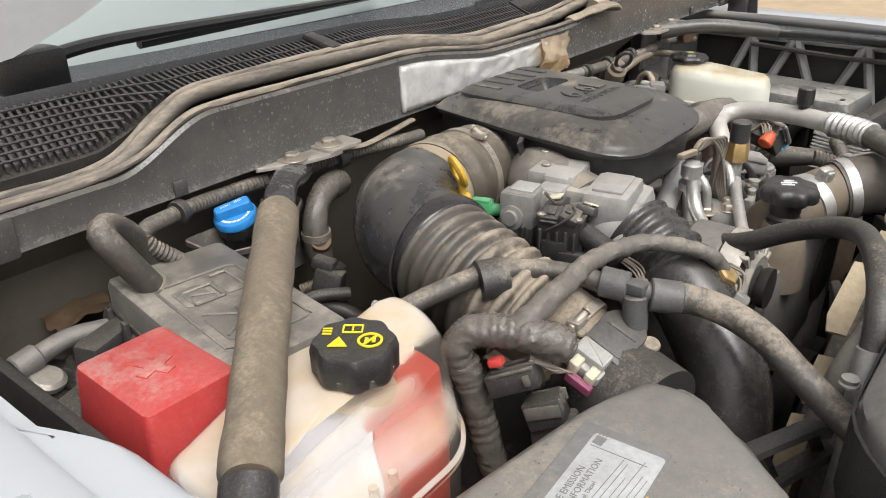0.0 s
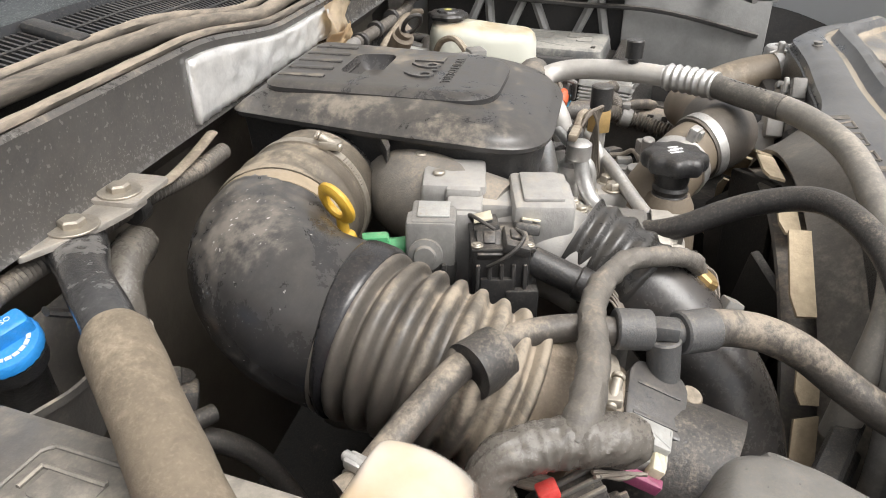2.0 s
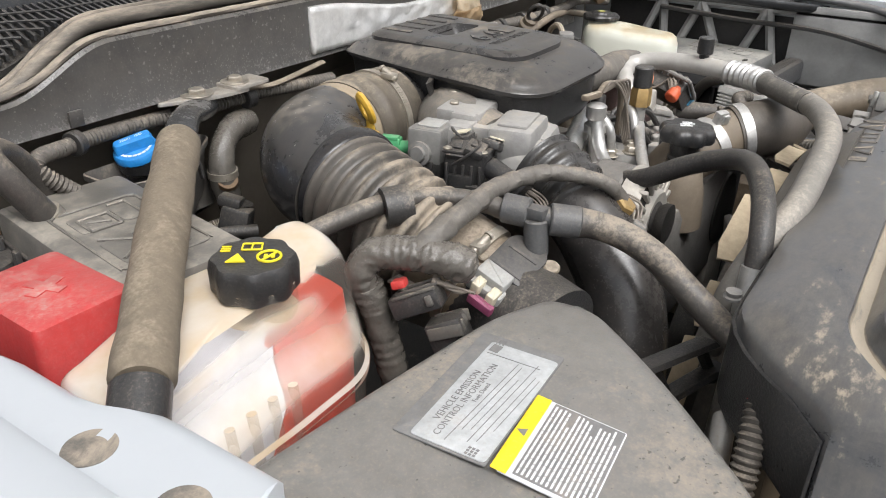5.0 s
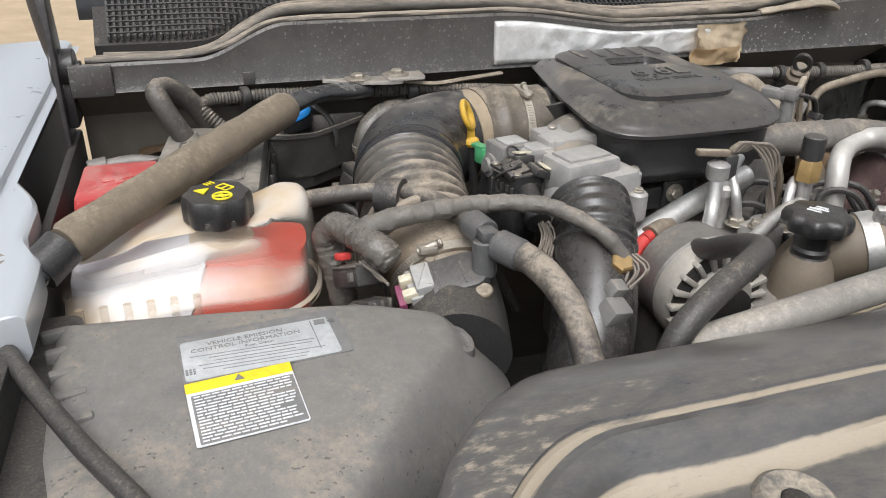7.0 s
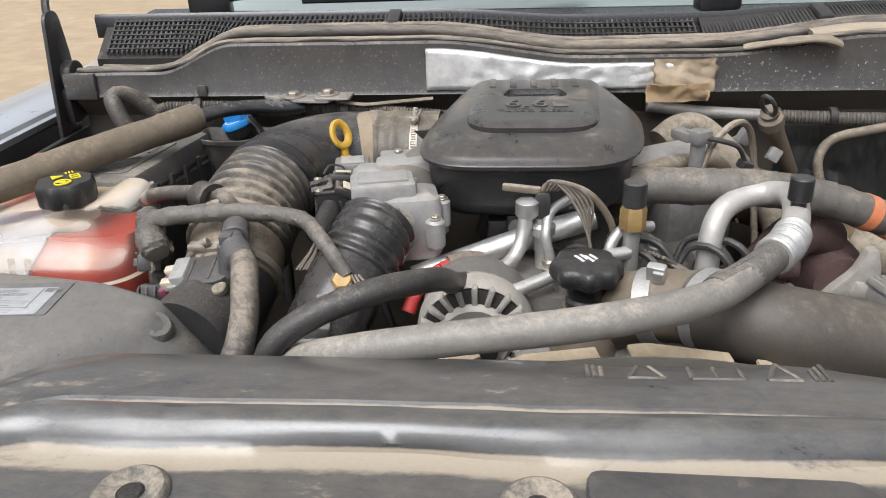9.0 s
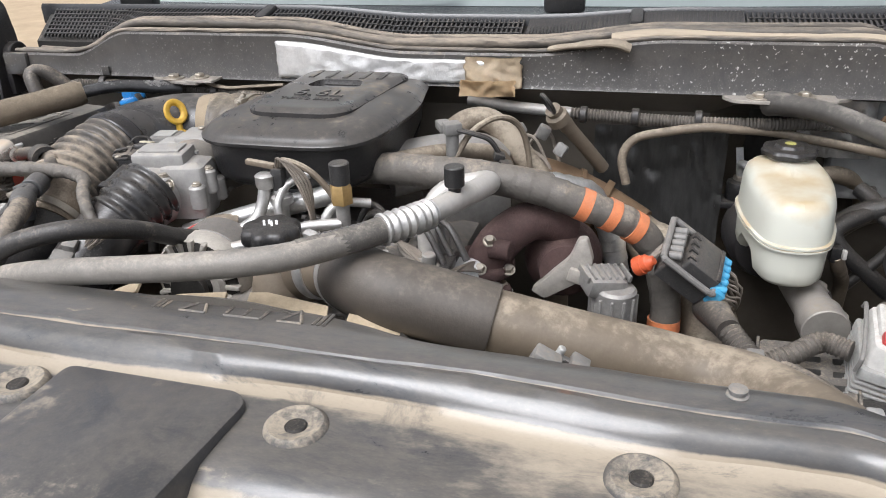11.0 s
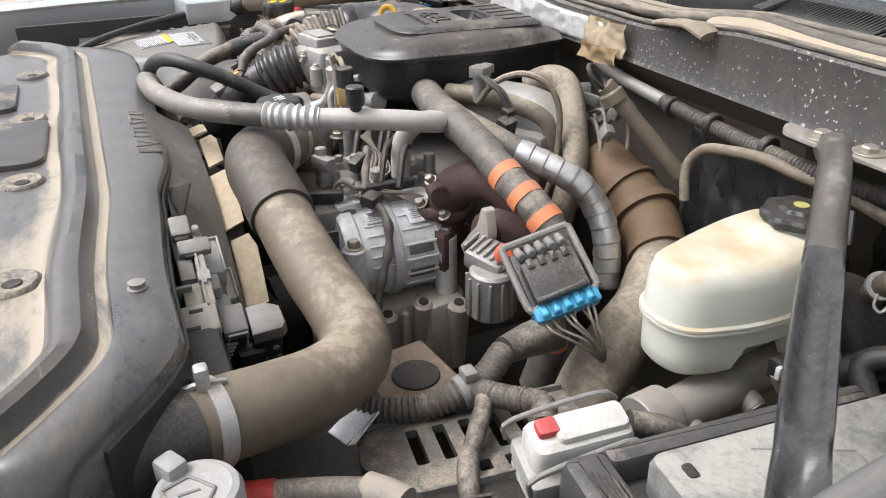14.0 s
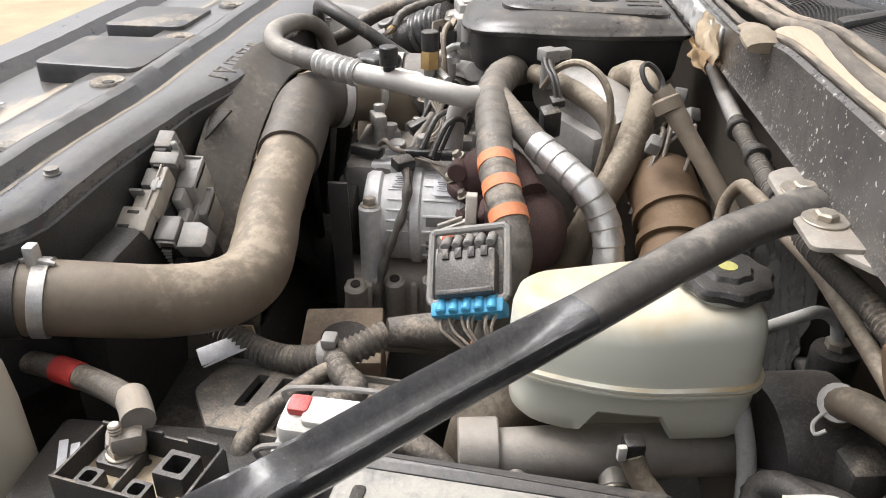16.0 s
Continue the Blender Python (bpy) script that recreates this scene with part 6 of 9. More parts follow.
part("end_clamp", bm, BOLT, hose)
fc = thing("radiator_conduit", (-0.62, -0.72, 0.80), "corrugated black conduit with red tape beside the radiator", "conduit")
part("conduit", tube(B(), [(-0.60, -0.712, 1.035), (-0.63, -0.716, 1.00), (-0.655, -0.718, 0.94), (-0.66, -0.715, 0.85), (-0.66, -0.71, 0.74)], rings(0.0105, 0.0014, 0.006), 12, 0.0015), CONVOLUTE, fc)
part("red_band", tube(B(), [(-0.585, -0.710, 1.052), (-0.592, -0.711, 1.044), (-0.602, -0.712, 1.032)], 0.0115, 12, 0.006), REDTAPE, fc, "red tape band")
part("pale_pipe", tube(B(), [(-0.575, -0.685, 0.985), (-0.60, -0.690, 0.975), (-0.625, -0.695, 0.93), (-0.635, -0.695, 0.85), (-0.635, -0.69, 0.72)], 0.010, 14, 0.008), ALU, fc, "pale grey pipe")
bk = thing("radiator_bracket", (-0.50, -0.60, 0.90), "black stamped bracket under the coolant hose", "bracket")
bm = B()
for p0, p1 in (((-0.60, -0.555, 0.965), (-0.42, -0.640, 0.965)), ((-0.60, -0.560, 0.90), (-0.42, -0.645, 0.93))):
    tube(bm, [p0, p1], 0.012, 8, 0.03, flat=0.5)
for k in range(3):
    x_ = -0.57 + 0.06 * k
    tube(bm, [(x_, -0.572 - 0.028 * k, 0.965), (x_ + 0.03, -0.586 - 0.028 * k, 0.91)], 0.007, 6, 0.03, flat=0.6)
parts("bracket_arm", bm, PLASTIC_CLEAN, bk)

lm = thing("engine_harness", (-0.55, -0.42, 1.0), "dusty taped wiring harness running to the charge hose sensor", "wiring harness")
bm = tube(B(), [(-0.632, -0.404, 1.082), (-0.612, -0.410, 1.096), (-0.575, -0.412, 1.103), (-0.540, -0.410, 1.104), (-0.502, -0.408, 1.104), (-0.455, -0.420, 1.105), (-0.425, -0.440, 1.104), (-0.404, -0.470, 1.098), (-0.386, -0.490, 1.086), (-0.373, -0.499, 1.068)], lambda s, u: 0.0112 - 0.0040 * u + 0.0013 * ((s / 0.021) % 1.0), 18, 0.0020, jitter=0.16, crumple=0.05)
part("taped_loom", bm, LOOM, lm)
bm = tube(B(), [(-0.604, -0.444, 1.066), (-0.618, -0.428, 1.078), (-0.632, -0.392, 1.080), (-0.648, -0.364, 1.076), (-0.657, -0.354, 1.058), (-0.652, -0.360, 1.030)], lambda s, u: 0.0175 - 0.003 * u - 0.004 * smooth(0.06, 0.0, u) + 0.0004 * math.sin(s * 520 + 3 * math.sin(s * 90)), 40, 0.0010, jitter=0.05, crumple=0.08)
part("foil_tape_loom", bm, TAPE, lm, "crinkled shiny taped loom")
bm = tube(B(), [(-0.653, -0.358, 1.045), (-0.645, -0.368, 1.0), (-0.640, -0.38, 0.94), (-0.63, -0.40, 0.86)], lambda s, u: 0.0155 + 0.0004 * math.sin(s * 430 + 3 * math.sin(s * 80)), 32, 0.0012, jitter=0.05, crumple=0.07)
part("drop_loom", bm, TAPE, lm)
bm = B()
for k in range(5):
    tube(bm, [(-0.375 + 0.004 * k, -0.500, 1.070), (-0.372 + 0.006 * k, -0.512 - 0.004 * (k % 2), 1.058), (-0.385 + 0.003 * k, -0.520, 1.040)], 0.0016, 5, 0.006)
    tube(bm, [(-0.618 - 0.004 * k, -0.412 - 0.002 * k, 1.060), (-0.622 + 0.002 * k, -0.430 - 0.003 * k, 1.050 - 0.002 * (k % 3)), (-0.616 + 0.001 * k, -0.438 - 0.004 * k, 1.048)], 0.0016, 5, 0.006)
parts("wire", bm, WIRE, lm)

ms = thing("airflow_sensor", (-0.535, -0.475, 1.05), "black airflow sensor with light grey plug on the intake tube", "sensor")
mm_ = frame_m((-0.543, -0.461, 1.0560), (0.96, -0.09, 0.20), (-0.09, 0.94, 0.32))
bm = prism(B(), rrect(0.002, 0, 0.048, 0.036, 0.004), -0.050, -0.006, 0.003, mm_)
part("sensor_body", bm, PLASTIC, ms)
bm = prism(B(), round_poly([(-0.028, -0.022, 0.004), (0.020, -0.023, 0.006), (0.030, -0.016, 0.004), (0.030, 0.018, 0.006), (0.018, 0.024, 0.004), (-0.028, 0.022, 0.004)], 4), -0.007, 0.0, 0.002, mm_)
for a_ in ((-0.02, 0.0), (0.008, 0.0)):
    prism(bm, rrect(a_[0], a_[1], 0.003, 0.034, 0.001), 0.0, 0.0012, 0.0004, mm_)
parts("sensor_lid", bm, mat("scratched_dark_lid", (0.050, 0.052, 0.056), 0.24, dust=0.42, scale=20, grains=0.2), ms, "dark glossy sensor lid")
bm = cyl(B(), mm_ @ Vector((0.022, -0.028, -0.012)), mm_ @ Vector((0.022, -0.028, -0.004)), 0.009, seg=18); cyl(bm, mm_ @ Vector((-0.020, 0.028, -0.012)), mm_ @ Vector((-0.020, 0.028, -0.002)), 0.006, seg=14)
parts("fixing_boss", bm, TANHOSE, ms, "sandy fixing boss")
bm = prism(B(), rrect(-0.034, 0.004, 0.020, 0.034, 0.003), -0.014, 0.005, 0.003, mm_)
prism(bm, rrect(-0.044, 0.004, 0.014, 0.040, 0.003), -0.018, -0.006, 0.002, mm_)
parts("plug_body", bm, LIGHTPLUG, ms, "light grey plug")
bm = prism(B(), rrect(-0.051, 0.010, 0.014, 0.010, 0.002), -0.012, 0.001, 0.002, mm_); prism(bm, rrect(-0.050, -0.008, 0.016, 0.010, 0.002), -0.014, -0.001, 0.002, mm_)
parts("plug_lock", bm, CREAM, ms, "cream plug lock")
bm = prism(B(), rrect(-0.060, -0.002, 0.008, 0.028, 0.002), -0.020, -0.010, 0.002, mm_)
part("plug_seal", bm, mat("magenta_seal", (0.26, 0.05, 0.12), 0.5, dust=0.3), ms, "magenta plug seal")

pl = thing("harness_connector", (-0.66, -0.42, 0.95), "dusty dark wiring plugs hanging beside the coolant tank", "connector")
mp_ = Matrix.Translation((0.012, 0.012, 0.016))


def shift(p):
    return mp_ @ Vector(p)


bm = B()
box(bm, shift((-0.648, -0.418, 1.020)), (0.028, 0.050, 0.022), 0.003, rot=(-25, 10, 20))
box(bm, shift((-0.636, -0.446, 0.990)), (0.032, 0.036, 0.028), 0.003, rot=(-25, 10, 20))
box(bm, shift((-0.628, -0.456, 0.95)), (0.036, 0.044, 0.06), 0.005, rot=(-10, 10, 20))
parts("plug_body", bm, PLASTIC, pl)
bm = B()
for k in range(3):
    box(bm, shift((-0.660 + 0.009 * k, -0.421 + 0.003 * k, 1.0335)), (0.0035, 0.044, 0.003), 0.0008, rot=(-25, 10, 20))
box(bm, shift((-0.645, -0.432, 1.027)), (0.030, 0.006, 0.010), 0.001, rot=(-25, 10, 20))
for k in range(4):
    box(bm, shift((-0.652 + 0.009 * k, -0.452 + 0.003 * k, 0.998)), (0.003, 0.034, 0.012), 0.001, rot=(-20, 10, 20))
parts("plug_rib", bm, FUSEBOX, pl)
bm = B()
for k in range(6):
    tube(bm, [shift(q) for q in ((-0.650 + 0.003 * k, -0.385, 1.030), (-0.656 + 0.004 * k, -0.396 - 0.002 * k, 1.036 - 0.002 * k), (-0.652 + 0.003 * k, -0.406, 1.026))], 0.0016, 6, 0.006)
parts("wire", bm, WIRE, pl)
bm = box(B(), shift((-0.658, -0.404, 1.038)), (0.014, 0.014, 0.008), 0.002, rot=(-20, 10, 20))
part("red_lock", bm, REDTAPE, pl, "red plug lock")

# heater hoses and conduit along the cowl, passenger side
rear = thing("heater_hose", (-0.80, -0.02, 1.0), "dusty curved rubber heater hose by the firewall", "hose")
bm = tube(B(), [(-0.775, -0.078, 1.06), (-0.803, -0.075, 1.110), (-0.818, -0.069, 1.140), (-0.824, -0.060, 1.156), (-0.812, -0.048, 1.158), (-0.790, -0.035, 1.141), (-0.767, -0.025, 1.108), (-0.745, -0.018, 1.06)], 0.0138, 18, 0.006)
part("hose_loop", bm, RUBBER, rear)
bm = B()
lathe(bm, (-0.790, -0.0765, 1.087), (-0.5, 0.05, 0.86), [(0.0140, 0), (0.0168, 0), (0.0168, 0.009), (0.0140, 0.009)], 24)
part("hose_clamp", bm, STEEL_CLAMP, rear, "dusty steel clamp")
cd = thing("corrugated_conduit", (-0.6, 0.0, 1.10), "dusty corrugated wiring conduit under the cowl panel", "conduit")
bm = tube(B(), [(-0.715, -0.040, 1.064), (-0.743, -0.040, 1.094), (-0.762, -0.036, 1.113), (-0.768, -0.031, 1.124), (-0.757, -0.022, 1.130), (-0.728, -0.012, 1.128), (-0.69, -0.004, 1.127), (-0.60, 0.006, 1.122), (-0.50, 0.002, 1.118), (-0.44, -0.01, 1.122), (-0.38, -0.02, 1.12), (-0.30, -0.01, 1.11)], rings(0.0082, 0.0011, 0.005), 12, 0.0013)
part("conduit", bm, CONVOLUTE, cd)
bm = tube(B(), [(-0.475, -0.012, 1.135), (-0.43, -0.020, 1.131), (-0.38, -0.02, 1.135), (-0.32, -0.012, 1.138)], 0.006, 12, 0.008, flat=0.5)
part("flat_strap", bm, TANHOSE, cd)
bm = B()
cyl(bm, (-0.47, -0.008, 1.119), (-0.455, -0.008, 1.12), 0.014); cyl(bm, (-0.714, -0.009, 1.1275), (-0.703, -0.006, 1.1275), 0.014)
parts("cable_tie", bm, RUBBER_BLACK, cd)

# apron gap clutter beside the fuse box
misc = thing("battery_bracket", (-0.86, -0.08, 0.98), "rusty dusty battery hold-down bracket and cables", "bracket")
bm = B()
box(bm, (-0.875, -0.105, 1.02), (0.10, 0.06, 0.02), 0.005, rot=(8, -6, 14))
box(bm, (-0.84, -0.06, 1.045), (0.07, 0.03, 0.03), 0.005, rot=(0, 0, 20))
part("bracket", bm, PLASTIC, misc)
bm = tube(B(), [(-0.92, -0.04, 1.05), (-0.87, -0.035, 1.055), (-0.83, -0.04, 1.05)], 0.010, 10, 0.01)
cyl(bm, (-0.925, -0.04, 1.05), (-0.90, -0.037, 1.053), 0.013)
part("stub_pipe", bm, ALU_DULL, misc)
bt = thing("battery", (-0.80, -0.20, 0.80), "black battery below the fuse box and red cover", "battery")
bm = box(B(), (-0.80, -0.17, 0.91), (0.21, 0.22, 0.20), 0.006)
part("case", bm, PLASTIC_CLEAN, bt)

# ---- engine top, in front of the cover ----
blk = thing("engine_block", (0, -0.3, 0.60), "dark oily engine block and casting between the hoses", "engine")
bm = B()
box(bm, (-0.08, -0.26, 0.83), (0.34, 0.40, 0.30), 0.03)
box(bm, (-0.20, -0.38, 0.94), (0.16, 0.14, 0.16), 0.02)
box(bm, (-0.02, -0.34, 0.95), (0.10, 0.10, 0.10), 0.02)
box(bm, (-0.05, -0.47, 0.88), (0.30, 0.08, 0.20), 0.02)
part("block", bm, ALU_DULL, blk)
rng = random.Random(5)
bm = B()
for k in range(16):
    x, y = rng.uniform(-0.17, 0.06), rng.uniform(-0.47, -0.30)
    z = 1.0 + rng.uniform(-0.02, 0.05)
    cyl(bm, (x, y, z - 0.06), (x + rng.uniform(-0.01, 0.01), y, z), rng.uniform(0.006, 0.014), seg=12)
    box(bm, (x + rng.uniform(-0.02, 0.02), y, z - 0.02), (rng.uniform(0.015, 0.04), rng.uniform(0.012, 0.03), 0.02), 0.003, rot=(0, 0, rng.uniform(-30, 30)))
parts("fitting", bm, ALU, blk, "small dusty aluminium fittings")
bm = B()
for k in range(9):
    x, y = rng.uniform(-0.15, 0.08), rng.uniform(-0.45, -0.30)
    tube(bm, [(x, y, 0.99), (x + 0.02, y + 0.01, 1.035), (x + 0.05, y - 0.01, 1.04), (x + 0.08, y - 0.03, 1.0)], 0.0045, 8, 0.01)
parts("small_hose", bm, RUBBER_BLACK, blk, "thin black hoses")

oil = thing("oil_filler", (-0.108, -0.48, 0.95), "black oil filler cap on a dusty tan filler neck", "filler cap")
bm = lathe(B(), (-0.118, -0.488, 1.062), (0, 0, 1), [(0.026, 0), (0.0345, 0.002), (0.0365, 0.006), (0.0365, 0.015), (0.034, 0.020), (0.030, 0.0225), (0.004, 0.0235)], 96, wave=8, amp=0.07)
part("cap", bm, PLASTIC_CLEAN, oil, "black lobed cap")
bm = B()
for k in range(4):
    box(bm, (-0.126 + 0.005 * k, -0.488 + 0.004 * (k % 2), 1.0858), (0.003, 0.016 - 0.003 * (k % 2), 0.0008), 0, rot=(0, 0, 30))
part("oil_symbol", bm, WHITE_INK, oil)
bm = lathe(B(), (-0.118, -0.488, 0.94), (0, 0, 1), [(0.040, 0), (0.036, 0.05), (0.030, 0.078), (0.024, 0.090)], 28)
part("neck", bm, TANHOSE, oil)
part("neck_collar", lathe(B(), (-0.118, -0.488, 1.024), (0, 0, 1), [(0.021, 0), (0.023, 0.003), (0.020, 0.008), (0.0215, 0.014), (0.019, 0.018), (0.0205, 0.026), (0.019, 0.040)], 28), PLASTIC_CLEAN, oil)

vb = thing("brass_valve", (-0.058, -0.396, 0.97), "brass hex fitting with black cap on a pipe stem", "valve")
bm = cyl(B(), (-0.058, -0.396, 0.96), (-0.058, -0.396, 1.085), 0.0095)
part("stem", bm, ALU, vb)
bm = hexbolt(B(), (-0.058, -0.396, 1.080), (0, 0, 1), 0.0155, 0.030, 0)
part("hex_body", bm, BRASS, vb)
bm = cyl(B(), (-0.058, -0.396, 1.108), (-0.058, -0.396, 1.138), 0.0135)
part("cap", bm, PLASTIC, vb)

pv = thing("pressure_switch", (-0.16, -0.372, 0.98), "aluminium pressure fitting with black plug and wires", "switch")
bm = B()
cyl(bm, (-0.158, -0.374, 1.0), (-0.160, -0.372, 1.068), 0.009); lathe(bm, (-0.160, -0.372, 1.062), (0, 0, 1), [(0.010, 0), (0.016, 0.002), (0.016, 0.012), (0.011, 0.016), (0.010, 0.022)], 24)
part("fitting", bm, ALU_BRIGHT, pv)
bm = box(B(), (-0.160, -0.372, 1.100), (0.018, 0.018, 0.034), 0.004)
part("plug", bm, PLASTIC, pv)
bm = tube(B(), [(-0.160, -0.372, 1.115), (-0.15, -0.375, 1.128), (-0.11, -0.38, 1.118), (-0.08, -0.375, 1.08), (-0.07, -0.37, 1.03)], 0.0045, 8, 0.008)
box(bm, (-0.185, -0.372, 1.120), (0.045, 0.010, 0.008), 0.002, rot=(0, 5, -4))
parts("wire", bm, TANHOSE, pv)

sp = thing("foil_pipe", (-0.25, -0.42, 1.0), "bright foil-sleeved pipe across the engine front", "pipe")
bm = tube(B(), [(-0.315, -0.385, 1.008), (-0.25, -0.368, 1.027), (-0.19, -0.352, 1.043), (-0.095, -0.330, 1.066)], 0.0150, 18, 0.01)
part("foil_sleeve", bm, FOIL_TAPE, sp)
bm = tube(B(), [(-0.22, -0.475, 1.028), (-0.17, -0.45, 1.036), (-0.11, -0.42, 1.05), (-0.06, -0.40, 1.052)], 0.008, 14, 0.01)
part("thin_pipe", bm, ALU_BRIGHT, sp)
bm = tube(B(), [(-0.318, -0.430, 0.985), (-0.310, -0.418, 1.003), (-0.298, -0.406, 1.017), (-0.280, -0.397, 1.026)], 0.0085, 12, 0.006)
tube(bm, [(-0.280, -0.397, 1.026), (-0.266, -0.390, 1.029)], 0.0085, 12, 0.006)
parts("red_cable", bm, REDTAPE, sp, "red battery cable sleeve")
part("cable_boot", tube(B(), [(-0.270, -0.392, 1.0285), (-0.250, -0.383, 1.032), (-0.232, -0.375, 1.030)], lambda s, u: 0.013 - 0.003 * u, 12, 0.005), TANHOSE, sp)

bh = thing("refrigerant_hose", (-0.25, -0.50, 0.95), "thin black refrigerant hose looping over to the shroud", "hose")
bm = tube(B(), [(-0.178, -0.378, 1.105), (-0.182, -0.385, 1.070), (-0.192, -0.398, 1.045), (-0.216, -0.424, 1.034), (-0.240, -0.445, 1.036)], 0.0088, 12, 0.008)
for k in range(3):
    lathe(bm, (-0.222 - 0.008 * k, -0.430 - 0.007 * k, 1.0345), (-0.7, -0.62, 0.05), [(0.0125, 0), (0.0142, 0.002), (0.0142, 0.005), (0.0125, 0.007)], 18)
lathe(bm, (-0.178, -0.378, 1.088), (0, 0, 1), [(0.012, 0), (0.014, 0.003), (0.014, 0.018), (0.010, 0.021)], 20)
parts("metal_end", bm, ALU_BRIGHT, bh)
bm = tube(B(), [(-0.240, -0.445, 1.036), (-0.253, -0.468, 1.045), (-0.261, -0.495, 1.059), (-0.264, -0.527, 1.079), (-0.271, -0.561, 1.097), (-0.288, -0.597, 1.112), (-0.318, -0.621, 1.116), (-0.365, -0.642, 1.106), (-0.405, -0.655, 1.082), (-0.422, -0.660, 1.045)], 0.0122, 16, 0.008)
part("rubber_hose", bm, RUBBER_BLACK, bh)
bm = tube(B(), [(-0.421, -0.660, 1.055), (-0.434, -0.662, 1.005), (-0.447, -0.664, 0.93), (-0.45, -0.660, 0.78)], lambda s, u: 0.0125 if u > 0.2 else 0.015, 14, 0.01)
part("aluminium_drop", bm, ALU_BRIGHT, bh, "bright aluminium pipe")

ac = thing("suction_hose", (0.0, -0.5, 1.0), "thick dusty grey refrigerant hose with crimped aluminium end", "hose")
bm = tube(B(), [(0.056, -0.535, 1.115), (0.026, -0.569, 1.113), (-0.035, -0.628, 1.113), (-0.134, -0.663, 1.110), (-0.25, -0.670, 1.097), (-0.33, -0.668, 1.083), (-0.39, -0.655, 1.060), (-0.415, -0.642, 1.02), (-0.425, -0.63, 0.95)], 0.0152, 18, 0.01)
part("rubber_hose", bm, ACHOSE, ac)
bm = tube(B(), [(0.050, -0.542, 1.1148), (0.026, -0.569, 1.1132), (-0.020, -0.615, 1.1132)], 0.0156, 20, 0.006)
bh_ = part("printed_sleeve", bm, mat("dark_grey_hose", (0.075, 0.070, 0.064), 0.4, dust=0.50, scale=18, dustcol=(0.40, 0.355, 0.295)), ac, "darker printed hose length")
bm = B()
for k in range(9):
    q_ = Vector((0.036 - 0.0046 * k, -0.557 - 0.0046 * k, 1.1292))
    box(bm, q_, (0.0028, 0.0016 + 0.0008 * (k % 2), 0.0012), 0, rot=(0, 0, 40))
parts("print_bar", bm, LABEL_BORDER, bh_)
bm = tube(B(), [(0.050, -0.542, 1.115), (0.072, -0.512, 1.114), (0.090, -0.478, 1.112)], rings(0.0175, 0.0018, 0.011), 20, 0.002)
part("crimp", bm, ALU_BRIGHT, ac, "crimped aluminium ferrule")
bm = tube(B(), [(0.086, -0.486, 1.1125), (0.107, -0.435, 1.111), (0.126, -0.375, 1.106), (0.131, -0.335, 1.099), (0.117, -0.312, 1.092), (0.088, -0.312, 1.086), (0.060, -0.328, 1.074), (0.046, -0.345, 1.045), (0.045, -0.35, 0.99)], 0.0145, 18, 0.008)
part("metal_pipe", bm, mat("pale_dusty_pipe", (0.50, 0.48, 0.45), 0.4, 0.3, dust=0.46, scale=14, grains=0.2, dustcol=(0.46, 0.41, 0.345)), ac)
bm = cyl(B(), (0.108, -0.433, 1.118), (0.108, -0.433, 1.132), 0.008)
cyl(bm, (0.108, -0.433, 1.130), (0.108, -0.433, 1.156), 0.0125)
part("port_cap", bm, PLASTIC_CLEAN, ac, "black service port cap")

alt = thing("alternator", (-0.27, -0.47, 0.85), "cast aluminium alternator with vented end", "alternator")
alt.location += Vector((0.030, 0.0, 0.004))
bm = lathe(B(), (-0.266, -0.41, 0.985), (0, -1, 0.0), [(0.045, 0), (0.060, 0.01), (0.062, 0.062), (0.058, 0.078), (0.046, 0.082)], 44)
part("housing", bm, DARK, alt)
bm = lathe(B(), (-0.266, -0.41, 0.985), (0, -1, 0.0), [(0.060, 0.0), (0.064, 0.004), (0.064, 0.045), (0.060, 0.050)], 44)
part("stator_ring", bm, ALU_DULL, alt)
bm = B()
for k in range(20):
    a = 2 * math.pi * k / 20
    box(bm, (-0.266 + 0.0525 * math.cos(a), -0.488, 0.985 + 0.0525 * math.sin(a)), (0.022, 0.016, 0.0065), 0.002, rot=(0, -math.degrees(a), 0))
parts("vent_fin", bm, CAST_TAN, alt)
part("outer_rim", lathe(B(), (-0.266, -0.462, 0.985), (0, -1, 0), [(0.057, 0), (0.066, 0.0), (0.066, 0.018), (0.061, 0.027), (0.057, 0.022), (0.057, 0)], 48), CAST_TAN, alt)
part("inner_rim", lathe(B(), (-0.266, -0.480, 0.985), (0, -1, 0), [(0.030, 0), (0.043, 0.0), (0.043, 0.014), (0.038, 0.020), (0.030, 0.018)], 40), CAST_TAN, alt)
part("pulley", lathe(B(), (-0.266, -0.490, 0.985), (0, -1, 0), [(0.026, 0), (0.026, 0.008), (0.022, 0.012), (0.026, 0.018), (0.026, 0.026), (0.010, 0.028)], 36), DARK, alt)

